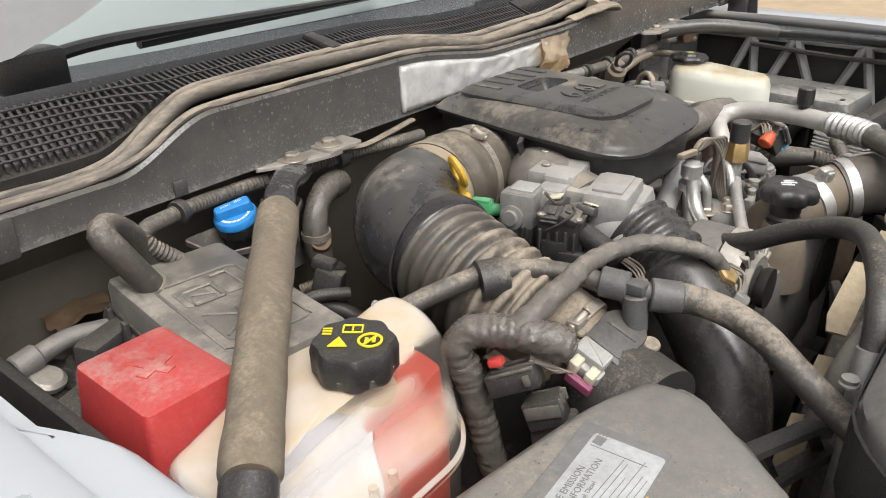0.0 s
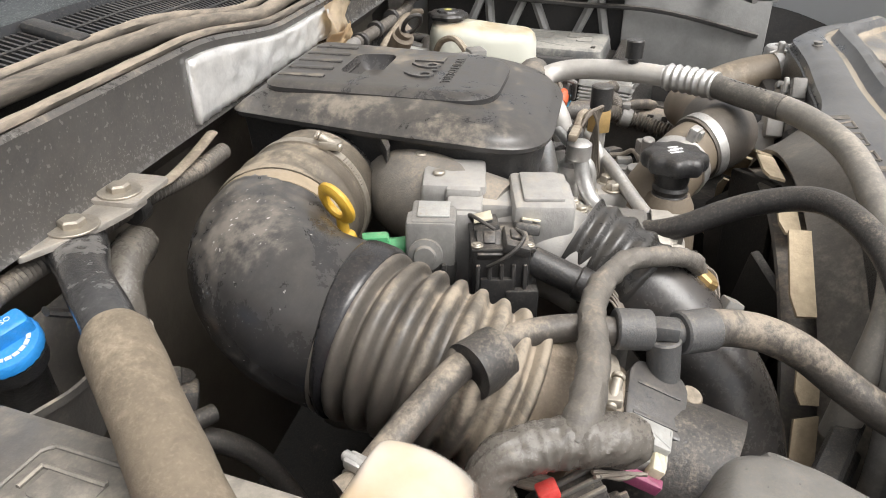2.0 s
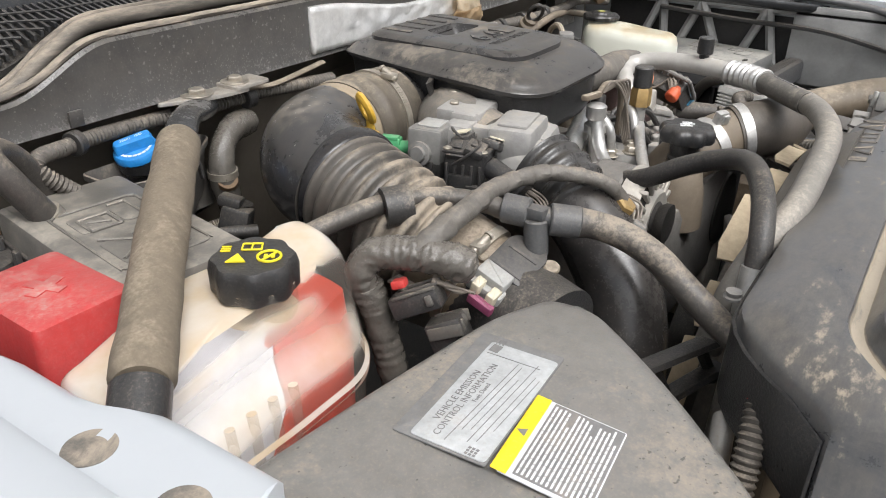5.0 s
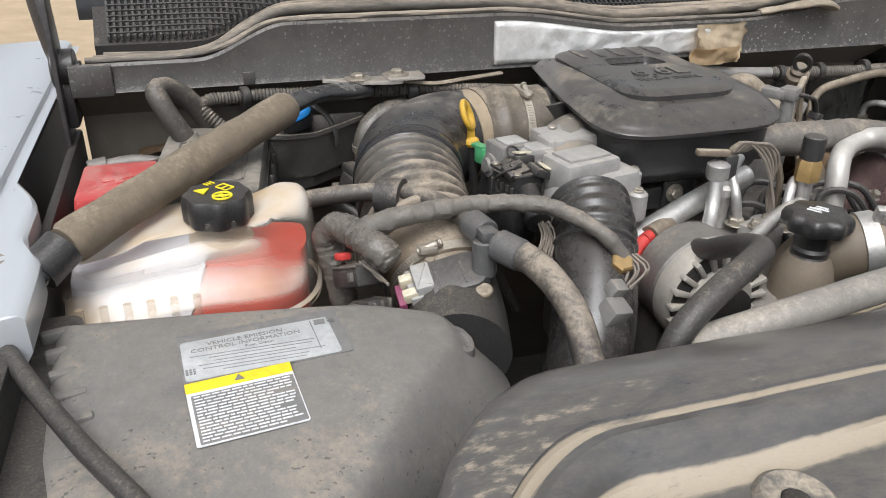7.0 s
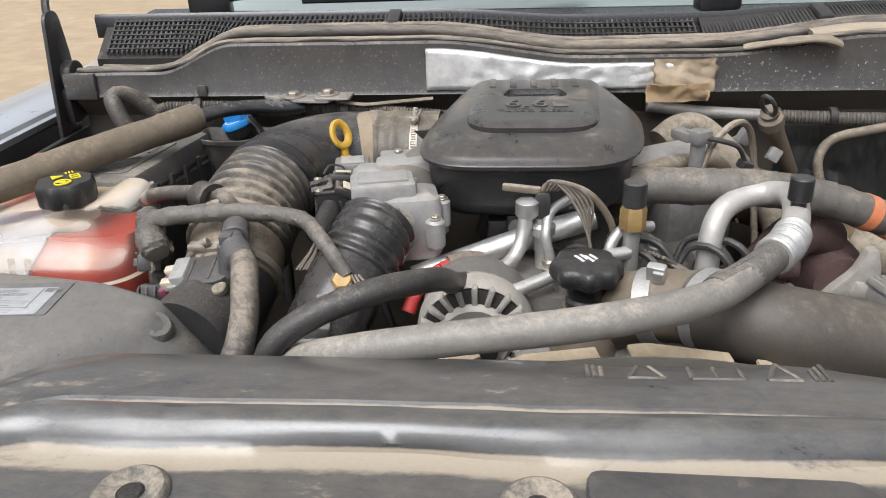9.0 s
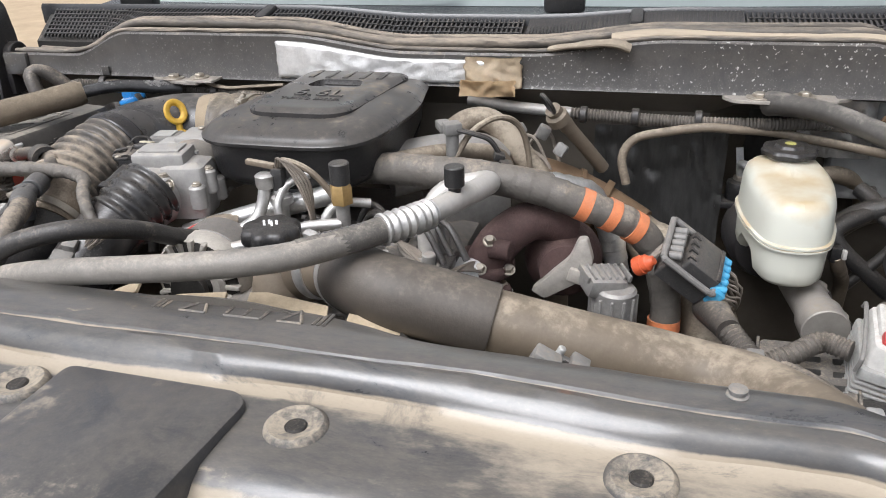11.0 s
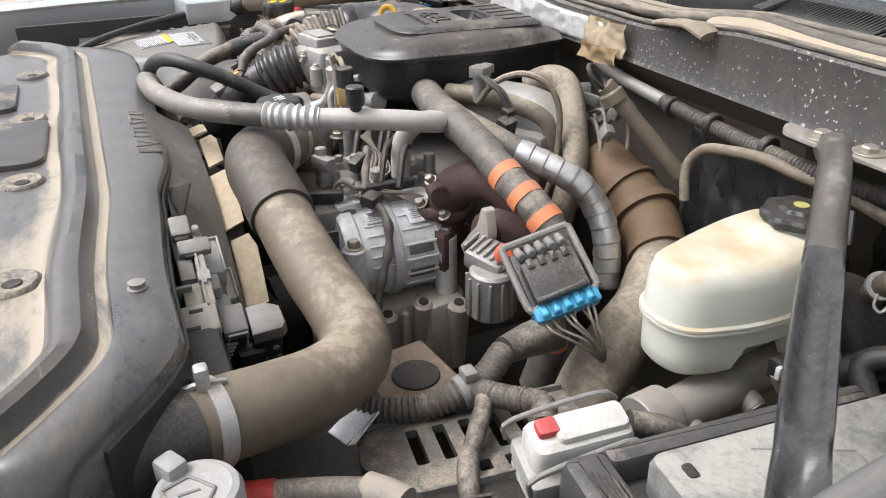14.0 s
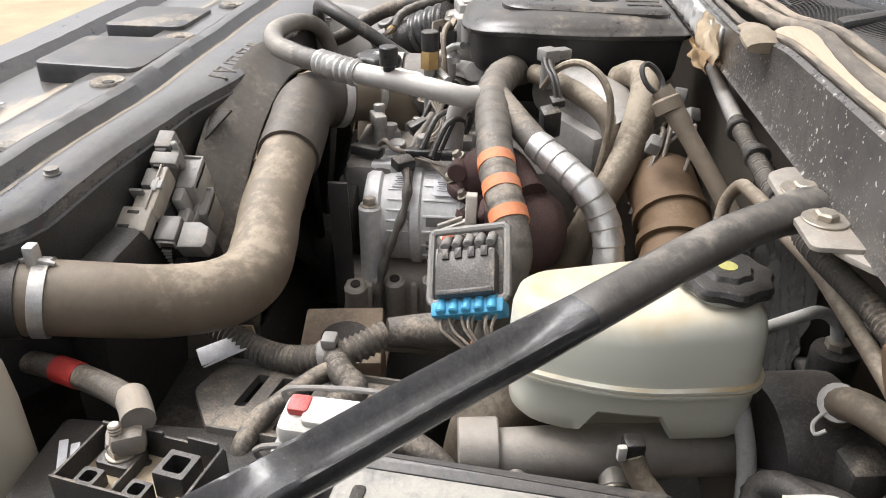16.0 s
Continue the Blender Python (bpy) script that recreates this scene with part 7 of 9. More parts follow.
# ---- driver side of the engine ----
cp = thing("air_conditioning_compressor", (0.10, -0.40, 0.75), "bright cast aluminium air conditioning compressor with stickers", "compressor")
cp.location += Vector((-0.022, -0.005, -0.020))
bm = lathe(B(), (0.105, -0.470, 0.918), (0, 1, 0), [(0.05, 0), (0.070, 0.005), (0.074, 0.012), (0.074, 0.026), (0.069, 0.030), (0.069, 0.070), (0.074, 0.073), (0.074, 0.085), (0.070, 0.088), (0.070, 0.140), (0.074, 0.143), (0.072, 0.155), (0.03, 0.16)], 48)
part("body", bm, CAST_BRIGHT, cp)
bm = B()
for k in range(8):
    a = radians(-10 + 19 * k)
    box(bm, (0.105 + 0.0715 * math.sin(a), -0.353, 0.918 + 0.0700 * math.cos(a)), (0.004, 0.052, 0.0035), 0.001, rot=(0, math.degrees(a), 0))
for k in range(5):
    a = radians(34 + 13 * k)
    box(bm, (0.105 + 0.0705 * math.sin(a), -0.413, 0.918 + 0.0685 * math.cos(a)), (0.003, 0.036, 0.003), 0.001, rot=(0, math.degrees(a), 0))
parts("cooling_rib", bm, CAST_BRIGHT, cp)
# darker grey boxes on the casing give the recesses' shade by colour
bm = B()
for a in (72, 104):
    box(bm, (0.105 + 0.0695 * math.sin(radians(a)), -0.355, 0.918 + 0.0695 * math.cos(radians(a))), (0.016, 0.038, 0.004), 0.001, rot=(0, a, 0))
parts("dark_recess", bm, ALU_DULL, cp)
bm = tube(B(), [(0.085, -0.455, 1.000), (0.082, -0.452, 1.018), (0.092, -0.442, 1.028), (0.100, -0.428, 1.018), (0.100, -0.40, 1.014)], 0.0035, 8, 0.004)
part("coil_lead", bm, WIRE, cp)
bm = box(B(), (0.104, -0.385, 1.014), (0.016, 0.052, 0.015), 0.003); cyl(bm, (0.104, -0.360, 1.014), (0.104, -0.338, 1.014), 0.0085, seg=14)
parts("coil_plug", bm, PLASTIC_CLEAN, cp, "black coil plug")
part("white_tag", box(B(), (0.092, -0.432, 1.012), (0.014, 0.022, 0.010), 0.002, rot=(0, 0, 12)), LIGHTPLUG, cp)
for y, zt in ((-0.455, 0.958), (-0.314, 0.950)):
    lug = part("mount_lug", cyl(B(), (0.166, y, zt - 0.125), (0.166, y, zt), 0.0165, bev=0.003), CAST_BRIGHT, cp)
    part("bolt", hexbolt(B(), (0.166, y, zt), (0, 0, 1), 0.0095, 0.012, 1.45), BOLT, lug)
    part("lug_web", box(B(), (0.145, y, zt - 0.07), (0.035, 0.018, 0.07), 0.005), CAST_BRIGHT, cp)
part("port_block", box(B(), (0.085, -0.445, 0.988), (0.060, 0.040, 0.026), 0.006, rot=(0, 0, 8)), CAST_BRIGHT, cp)
part("port_bolt", hexbolt(B(), (0.070, -0.447, 1.001), (0, 0, 1), 0.007, 0.009, 1.4), BOLT, cp)
part("rear_block", box(B(), (0.115, -0.335, 0.985), (0.05, 0.036, 0.03), 0.006), CAST_BRIGHT, cp)
for q, sz, ang in (((0.1335, -0.415, 0.9825), (0.022, 0.022, 0.0012), 22), ((0.1430, -0.353, 0.9800), (0.030, 0.026, 0.0012), 30)):
    st_ = part("sticker", box(B(), q, (sz[0], sz[1], sz[2]), 0.0004, rot=(0, ang, 0)), LABEL_WHITE, cp, "small white sticker")
    bm = B()
    n_ = Vector((math.sin(radians(ang)), 0, math.cos(radians(ang)))) * 0.0009
    e_ = Vector((math.cos(radians(ang)), 0, -math.sin(radians(ang))))
    for k in range(5):
        box(bm, Vector(q) + n_ + e_ * (-0.008 + 0.0036 * k), (0.0014, 0.015 - 0.005 * (k % 2), 0.0004), 0, rot=(0, ang, 0))
    part("print", bm, LABEL_BORDER, st_)
bm = B()
box(bm, (0.125, -0.395, 0.775), (0.10, 0.23, 0.15), 0.016)
box(bm, (0.165, -0.472, 0.785), (0.06, 0.045, 0.11), 0.010); box(bm, (0.172, -0.33, 0.79), (0.06, 0.07, 0.13), 0.014, rot=(0, 0, 12))
parts("mount_casting", bm, CAST_TAN, cp)
bm = B()
for q, r in (((0.196, -0.475, 0.842), 0.017), ((0.188, -0.418, 0.850), 0.015), ((0.190, -0.362, 0.858), 0.015), ((0.202, -0.310, 0.85), 0.018)):
    cyl(bm, (q[0] - 0.02, q[1], q[2] - 0.12), q, r, bev=0.004)
parts("casting_boss", bm, CAST_TAN, cp)
# dark discs on top of the bosses imitate shaded bolt recesses
bm = B()
for q in ((0.196, -0.475, 0.842), (0.188, -0.418, 0.850), (0.190, -0.362, 0.858), (0.202, -0.310, 0.85)):
    cyl(bm, q, (q[0] + 0.001, q[1], q[2] + 0.0035), 0.0075, seg=14)
parts("bolt_recess", bm, DARK, cp)
bm = B()
for y in (-0.445, -0.39, -0.34):
    box(bm, (0.182, y, 0.785), (0.012, 0.010, 0.12), 0.003, rot=(0, 4, 0))
parts("casting_rib", bm, CAST_TAN, cp)
# loom and wires draped over it
bm = tube(B(), [(0.02, -0.38, 1.045), (0.065, -0.40, 1.02), (0.105, -0.412, 1.003), (0.15, -0.402, 0.992), (0.172, -0.405, 0.955), (0.186, -0.425, 0.90), (0.196, -0.44, 0.84), (0.20, -0.44, 0.78)], lambda s, u: 0.0062 + 0.0012 * math.sin(s * 160), 10, 0.005, jitter=0.15)
part("clutch_loom", bm, LOOM, cp, "taped wire loom")
bm = B()
for k in range(7):
    d = 0.004 * k
    tube(bm, [(-0.02 + d, -0.36 - d, 1.06), (0.03 + d, -0.38 + d, 1.04 - 0.003 * k), (0.08 + d, -0.395 - 0.3 * d, 1.012 + 0.002 * (k % 3)), (0.13, -0.36 + d, 1.0), (0.16, -0.32 + 2 * d, 0.975 - d)], 0.0022, 6, 0.008)
parts("wire", bm, WIRE, cp)
bm = box(B(), (0.095, -0.470, 1.012), (0.050, 0.016, 0.015), 0.003, rot=(0, 0, 70)); box(bm, (0.125, -0.412, 1.008), (0.022, 0.03, 0.016), 0.003, rot=(0, 10, 40)); box(bm, (0.035, -0.40, 1.03), (0.018, 0.03, 0.02), 0.003, rot=(20, 0, 30))
parts("wire_plug", bm, PLASTIC, cp)

belt = thing("drive_belt", (0.10, -0.515, 0.60), "black ribbed drive belt and pulleys", "belt")
part("belt_run", box(B(), (0.150, -0.500, 0.80), (0.006, 0.028, 0.36), 0.001, rot=(0, 4, 0)), mat("ribbed_belt_rubber", (0.03, 0.03, 0.032), 0.5, dust=0.3, stretch=(1, 6, 1)), belt)
part("pulley", lathe(B(), (0.083, -0.484, 0.892), (0, -1, 0), [(0.056, 0), (0.060, 0.002), (0.060, 0.030), (0.056, 0.032), (0.02, 0.030)], 40), DARK, belt)
bm = cyl(B(), (0.14, -0.53, 0.66), (0.14, -0.49, 0.66), 0.06)
cyl(bm, (-0.05, -0.55, 0.72), (-0.05, -0.51, 0.72), 0.08)
parts("idler", bm, DARK, belt)

tp = thing("intercooler_pipe", (0.30, -0.58, 0.80), "large dusty tan intercooler pipe with rubber sleeve and clamp", "pipe")
IP = [(0.548, -0.775, 1.016), (0.528, -0.708, 1.010), (0.511, -0.65, 1.000), (0.487, -0.604, 0.987), (0.452, -0.562, 0.977), (0.405, -0.543, 0.974), (0.35, -0.545, 0.985), (0.296, -0.553, 0.998), (0.225, -0.558, 1.013), (0.160, -0.561, 1.027)]
bm = tube(B(), IP, 0.0375, 40, 0.008)
part("pipe", bm, TANPIPE, tp)
IQ = [(0.182, -0.560, 1.023), (0.12, -0.563, 1.037), (0.075, -0.566, 1.047), (0.040, -0.560, 1.052), (0.012, -0.540, 1.050), (-0.004, -0.522, 1.045)]
bm = tube(B(), IQ, lambda s, u: 0.0425 - 0.0007 * (u < 0.03), 40, 0.006)
part("rubber_sleeve", bm, mat("brown_dusty_rubber", (0.060, 0.051, 0.043), 0.5, dust=0.46, scale=10, grains=0.12, dustcol=(0.28, 0.235, 0.185)), tp, "brown dusty rubber elbow")
bm = B()
for c, a, r in (((0.528, -0.708, 1.010), (-0.3, 1, -0.17), 0.0385), ((0.004, -0.530, 1.047), (0.62, -0.75, 0.2), 0.0428)):
    band(bm, c, a, r, 0.014)
box(bm, (0.528, -0.708, 1.057), (0.014, 0.012, 0.024), 0.003)
tube(bm, [(0.525, -0.728, 1.047), (0.529, -0.708, 1.053), (0.525, -0.690, 1.047)], 0.003, 6, 0.01)
parts("clamp", bm, ALU_BRIGHT, tp, "bright band clamp")
part("end_sleeve", tube(B(), [(0.556, -0.80, 1.019), (0.548, -0.775, 1.016), (0.533, -0.724, 1.0115)], 0.0400, 36, 0.008), RUBBER_BLACK, tp, "black rubber sleeve behind the clamp")
part("inlet_pipe", tube(B(), [(0.006, -0.530, 1.047), (-0.020, -0.512, 1.043), (-0.055, -0.495, 1.034), (-0.085, -0.470, 1.010), (-0.095, -0.450, 0.97)], 0.0385, 36, 0.008), TANPIPE, tp, "tan dusty metal inlet pipe")
bm = band(B(), (-0.048, -0.499, 1.0365), (0.85, -0.42, 0.25), 0.039, 0.018)
box(bm, (-0.050, -0.512, 1.079), (0.020, 0.012, 0.026), 0.003, rot=(14, 0, -26))
box(bm, (-0.050, -0.520, 1.080), (0.012, 0.006, 0.014), 0.002, rot=(14, 0, -26))
parts("wide_clamp", bm, ALU_BRIGHT, tp, "bright wide pipe clamp")

tb = thing("turbo_housing", (0.20, -0.27, 0.85), "rust-brown turbocharger housing with pale finned actuator", "turbocharger")
bm = lathe(B(), (0.215, -0.19, 0.945), (0.15, -1, 0.12), [(0.02, 0), (0.040, 0.008), (0.056, 0.03), (0.058, 0.05), (0.054, 0.072), (0.040, 0.085), (0.036, 0.11), (0.022, 0.112)], 40)
part("housing", bm, MAROON, tb)
bm = tube(B(), [(0.10, -0.30, 0.88), (0.115, -0.305, 0.95), (0.14, -0.30, 1.00), (0.18, -0.27, 1.02), (0.23, -0.24, 1.00)], lambda s, u: 0.034 - 0.007 * u, 22, 0.01)
part("volute", bm, MAROON, tb)
bm = B()
lathe(bm, (0.112, -0.305, 0.955), (0.05, 0, 1), [(0.046, 0), (0.048, 0.003), (0.048, 0.012), (0.046, 0.015)], 30); box(bm, (0.135, -0.325, 0.905), (0.05, 0.03, 0.07), 0.01, rot=(0, 0, 20)); cyl(bm, (0.13, -0.33, 1.0), (0.16, -0.335, 1.0), 0.014)
parts("flange", bm, MAROON, tb)
bm = B()
for q in ((0.118, -0.345, 0.972), (0.155, -0.325, 0.965), (0.130, -0.335, 1.012)):
    hexbolt(bm, q, (0.1, -0.5, 0.8), 0.007, 0.009, 1.4)
parts("bolt", bm, BOLT, tb)
bm = B()
prism(bm, round_poly([(0.185, 0.930, 0.006), (0.205, 0.918, 0.006), (0.262, 0.955, 0.008), (0.272, 0.985, 0.006), (0.262, 1.018, 0.005), (0.250, 1.016, 0.004), (0.238, 0.985, 0.008), (0.215, 0.962, 0.006)], 3), 0.0, 0.014, 0.003, frame_m((0, -0.302, 0), (1, 0, 0), (0, 0, 1)))
box(bm, (0.262, -0.312, 0.958), (0.05, 0.02, 0.022), 0.004, rot=(0, 14, 0))
parts("bracket", bm, CAST_TAN, tb, "pale bracket arm")
bm = B()
box(bm, (0.285, -0.318, 0.958), (0.058, 0.05, 0.03), 0.008, rot=(10, 10, 30)); cyl(bm, (0.300, -0.325, 0.885), (0.304, -0.325, 0.955), 0.030, bev=0.004)
parts("actuator", bm, ALU, tb, "pale dusty actuator")
bm = B()
for k in range(7):
    box(bm, (0.262 + 0.009 * k, -0.335 + 0.005 * k, 0.976 - 0.0015 * k), (0.004, 0.034, 0.010), 0.001, rot=(10, 10, 30))
for k in range(12):
    a = 2 * math.pi * k / 12
    box(bm, (0.302 + 0.031 * math.cos(a), -0.325 + 0.031 * math.sin(a), 0.918), (0.006, 0.004, 0.055), 0.001, rot=(0, 0, math.degrees(a)))
parts("actuator_fin", bm, ALU, tb)
bm = lathe(B(), (0.328, -0.322, 0.985), (0.7, -0.2, 0.5), [(0.011, 0), (0.0135, 0.002), (0.0135, 0.012), (0.012, 0.013), (0.012, 0.020), (0.008, 0.024), (0.006, 0.030)], 10)
part("plug", bm, ORANGE_PLUG, tb, "orange plug")
bm = B()
for k in range(5):
    tube(bm, [(0.345, -0.326 + 0.003 * k, 0.998), (0.362, -0.318 + 0.004 * k, 1.012 + 0.003 * (k % 2)), (0.375 - 0.004 * k, -0.29, 1.0), (0.35, -0.262, 0.985)], 0.002, 6, 0.006)
parts("wire", bm, WIRE, tb)

hv = thing("orange_banded_harness", (0.2, -0.27, 0.95), "thick taped harness with three orange bands", "wiring harness")
HV = [(-0.10, -0.245, 1.075), (-0.02, -0.275, 1.088), (0.06, -0.290, 1.092), (0.12, -0.292, 1.090), (0.19, -0.287, 1.076), (0.252, -0.280, 1.054), (0.288, -0.272, 1.038), (0.322, -0.262, 1.018), (0.352, -0.255, 0.98), (0.372, -0.268, 0.92), (0.374, -0.278, 0.862), (0.365, -0.29, 0.80)]
bm = tube(B(), HV, lambda s, u: 0.0234 - 0.003 * u + 0.0012 * ((s / 0.024) % 1.0), 22, 0.0025, jitter=0.07)
part("taped_loom", bm, LOOM, hv)
for c, a in (((0.252, -0.280, 1.054), (0.92, 0.15, -0.40)), ((0.288, -0.272, 1.038), (0.88, 0.22, -0.47)), ((0.322, -0.262, 1.018), (0.82, 0.25, -0.56)), ((0.374, -0.276, 0.875), (0.02, -0.15, -1))):
    part("orange_band", band(B(), c, a, 0.0222, 0.016, 0.0012), ORANGE, hv, "orange tape band")
bm = tube(B(), [(0.11, -0.285, 1.092), (0.16, -0.258, 1.078), (0.205, -0.226, 1.058)], 0.018, 16, 0.008)
part("branch", bm, LOOM, hv)
bm = tube(B(), [(0.196, -0.234, 1.062), (0.222, -0.206, 1.048), (0.249, -0.172, 1.028), (0.266, -0.146, 0.992), (0.286, -0.137, 0.945), (0.300, -0.14, 0.88)], lambda s, u: 0.0185 + 0.0016 * ((s / 0.021) % 1.0), 20, 0.0018, jitter=0.08)
part("foil_wrapped_branch", bm, FOIL_TAPE, hv, "branch wrapped in aluminium tape")

cn = thing("module_connector", (0.40, -0.30, 0.97), "grey multi-pin connector with light blue lever", "connector")
mcn = frame_m((0.404, -0.301, 0.993), (0.012, 0.084, 0.022), (-0.068, -0.004, 0.052))
bm = B()
prism(bm, rrect(0, -0.008, 0.066, 0.052, 0.005), -0.03, 0.018, 0.002, mcn)
prism(bm, rrect(0, 0.0, 0.076, 0.074, 0.006), -0.03, 0.002, 0.002, mcn)
parts("housing", bm, mat("scuffed_connector_plastic", (0.035, 0.036, 0.038), 0.34, dust=0.46, scale=40), cn)
bm = B()
for k in range(4):
    prism(bm, rrect(-0.022 + 0.0145 * k, 0.014, 0.008, 0.012, 0.001), 0.014, 0.0205, 0.001, mcn)
prism(bm, rrect(0.0, -0.030, 0.062, 0.006, 0.001), 0.012, 0.0205, 0.001, mcn)
parts("housing_rib", bm, PLASTIC, cn)
bm = B()
pts = [mcn @ Vector((p.x, p.y, 0.004)) for p in rrect(0, 0.006, 0.086, 0.084, 0.008)]
tube(bm, pts + [pts[0]], 0.0045, 8, 0.01)
for k in range(5):
    cyl(bm, mcn @ Vector((-0.026 + 0.013 * k, 0.040, 0.0)), mcn @ Vector((-0.026 + 0.013 * k, 0.026, 0.012)), 0.0055, seg=10)
part("lock_frame", bm, GREYPLUG, cn, "grey locking frame")
bm = B()
prism(bm, rrect(0, -0.044, 0.080, 0.016, 0.003), -0.014, 0.010, 0.002, mcn)
for k in range(5):
    cyl(bm, mcn @ Vector((-0.028 + 0.014 * k, -0.030, 0.004)), mcn @ Vector((-0.028 + 0.014 * k, -0.050, 0.012)), 0.0055, seg=10)
part("lever", bm, SKYBLUE, cn, "light blue lever")
bm = B()
for k in range(9):
    x0 = -0.03 + 0.0075 * k
    w_ = 0.006 * math.sin(k * 2.3)
    tube(bm, [mcn @ Vector((x0, -0.05, -0.002 + 0.004 * (k % 2))), mcn @ Vector((x0 * 0.95 + w_, -0.066, 0.006 * math.cos(k * 1.7))), mcn @ Vector((x0 * 0.5 + 0.012 + w_, -0.088, -0.012 + w_)), mcn @ Vector((x0 * 0.2 + 0.02, -0.105, -0.035)), mcn @ Vector((0.025, -0.11, -0.06))], 0.0017, 6, 0.008)
parts("wire", bm, WIRE, cn, "pale brown wires")

th2 = thing("coolant_pipe", (0.10, -0.12, 0.85), "tan dusty coolant hoses bending over the engine rear", "hose")
bm = tube(B(), [(0.020, -0.115, 1.096), (0.048, -0.098, 1.112), (0.080, -0.088, 1.110), (0.112, -0.094, 1.085), (0.140, -0.105, 1.055), (0.172, -0.122, 1.02), (0.196, -0.15, 0.97), (0.205, -0.18, 0.90), (0.21, -0.21, 0.82)], 0.020, 18, 0.008)
part("bent_hose", bm, TANHOSE, th2)
bm = tube(B(), [(-0.03, -0.235, 1.086), (0.02, -0.20, 1.088), (0.06, -0.168, 1.082), (0.09, -0.146, 1.074), (0.110, -0.130, 1.055), (0.118, -0.13, 1.01)], 0.0145, 18, 0.008)
part("cross_hose", bm, TANHOSE, th2)
bm = tube(B(), [(0.055, -0.225, 1.09), (0.075, -0.205, 1.125), (0.108, -0.177, 1.142), (0.135, -0.148, 1.125), (0.150, -0.138, 1.08), (0.158, -0.15, 1.0), (0.16, -0.17, 0.95)], 0.0048, 8, 0.008)
part("thin_hose", bm, TANHOSE, th2)
im = thing("intake_manifold", (0.03, -0.19, 0.90), "pale cast aluminium intake manifold behind the harness", "manifold")
bm = tube(B(), [(-0.06, -0.20, 1.055), (0.0, -0.165, 1.062), (0.06, -0.13, 1.06), (0.09, -0.11, 1.04)], 0.042, 24, 0.01)
box(bm, (0.05, -0.14, 0.99), (0.13, 0.11, 0.12), 0.02, rot=(0, 0, 30))
part("runner", bm, ALU, im)
bm = box(B(), (0.050, -0.219, 1.136), (0.026, 0.024, 0.018), 0.003, rot=(0, 0, 30)); box(bm, (0.034, -0.205, 1.134), (0.020, 0.034, 0.014), 0.003, rot=(0, 0, 30)); cyl(bm, (0.05, -0.219, 1.09), (0.05, -0.219, 1.13), 0.010, seg=14)
parts("sensor", bm, GREYPLUG, im, "dusty grey manifold sensor")
bm = box(B(), (0.124, -0.214, 1.066), (0.022, 0.026, 0.044), 0.004, rot=(8, 18, 20)); box(bm, (0.118, -0.206, 1.092), (0.016, 0.018, 0.012), 0.002, rot=(8, 18, 20))
parts("hanging_plug", bm, PLASTIC, im, "dusty hanging plug")
bm = B()
for d in (0, 0.006):
    tube(bm, [(0.058, -0.225 + d, 1.135), (0.085, -0.222 + d, 1.128), (0.105, -0.214 + d, 1.118), (0.118, -0.208 + d, 1.096)], 0.003, 8, 0.005)
parts("wire", bm, RUBBER_BLACK, im)
dp = thing("exhaust_downpipe", (0.24, -0.06, 0.70), "rust-brown exhaust downpipe near the firewall", "pipe")
DP = [(0.150, -0.065, 1.000), (0.195, -0.058, 0.985), (0.255, -0.050, 0.955), (0.325, -0.075, 0.925), (0.390, -0.140, 0.900), (0.430, -0.220, 0.875), (0.450, -0.270, 0.830), (0.455, -0.29, 0.74)]
bm = tube(B(), DP[:4], lambda s, u: 0.046 - 0.003 * u, 30, 0.01)
part("pipe", bm, RUSTY, dp)
bm = tube(B(), DP[2:], lambda s, u: 0.0432 - 0.003 * u - 0.006 * smooth(0.28, 0.22, u), 30, 0.01)
part("lower_pipe", bm, TANHOSE, dp, "tan dusty lower pipe")
bm = band(B(), (0.255, -0.050, 0.955), (0.66, -0.08, -0.32), 0.046, 0.012, 0.006)
band(bm, (0.215, -0.055, 0.976), (0.60, 0.06, -0.25), 0.046, 0.008, 0.003)
parts("flange_ring", bm, RUSTY, dp, "rusty flange ring")
ro = thing("dipstick_tube", (0.2, -0.08, 0.95), "dusty metal transmission dipstick tube with loop handle", "dipstick")
bm = tube(B(), [(0.180, -0.085, 1.132), (0.188, -0.074, 1.119), (0.210, -0.050, 1.085), (0.232, -0.025, 1.050), (0.258, 0.004, 1.008)], lambda s, u: 0.013 if u < 0.3 else 0.0115, 16, 0.008)
lathe(bm, (0.184, -0.080, 1.124), (0.4, 0.45, -0.85), [(0.013, 0), (0.018, 0.003), (0.018, 0.018), (0.013, 0.02)], 20)
part("tube", bm, TANHOSE, ro)
bm = tube(B(), [(0.174 + 0.010 * math.cos(a), -0.096 + 0.014 * math.sin(a), 1.144 - 0.012 * math.cos(a) - 0.010 * math.sin(a)) for a in [k * math.pi / 8 for k in range(17)]], 0.0035, 8, 0.005)
part("loop_handle", bm, RUBBER_BLACK, ro)
rp = thing("wiring_conduit", (0.3, 0.0, 1.08), "dusty corrugated conduit and pipe under the cowl", "conduit")
bm = tube(B(), [(0.02, 0.012, 1.118), (0.10, 0.010, 1.108), (0.20, 0.006, 1.102)], 0.010, 14, 0.01)
part("foil_pipe", bm, ALU, rp)
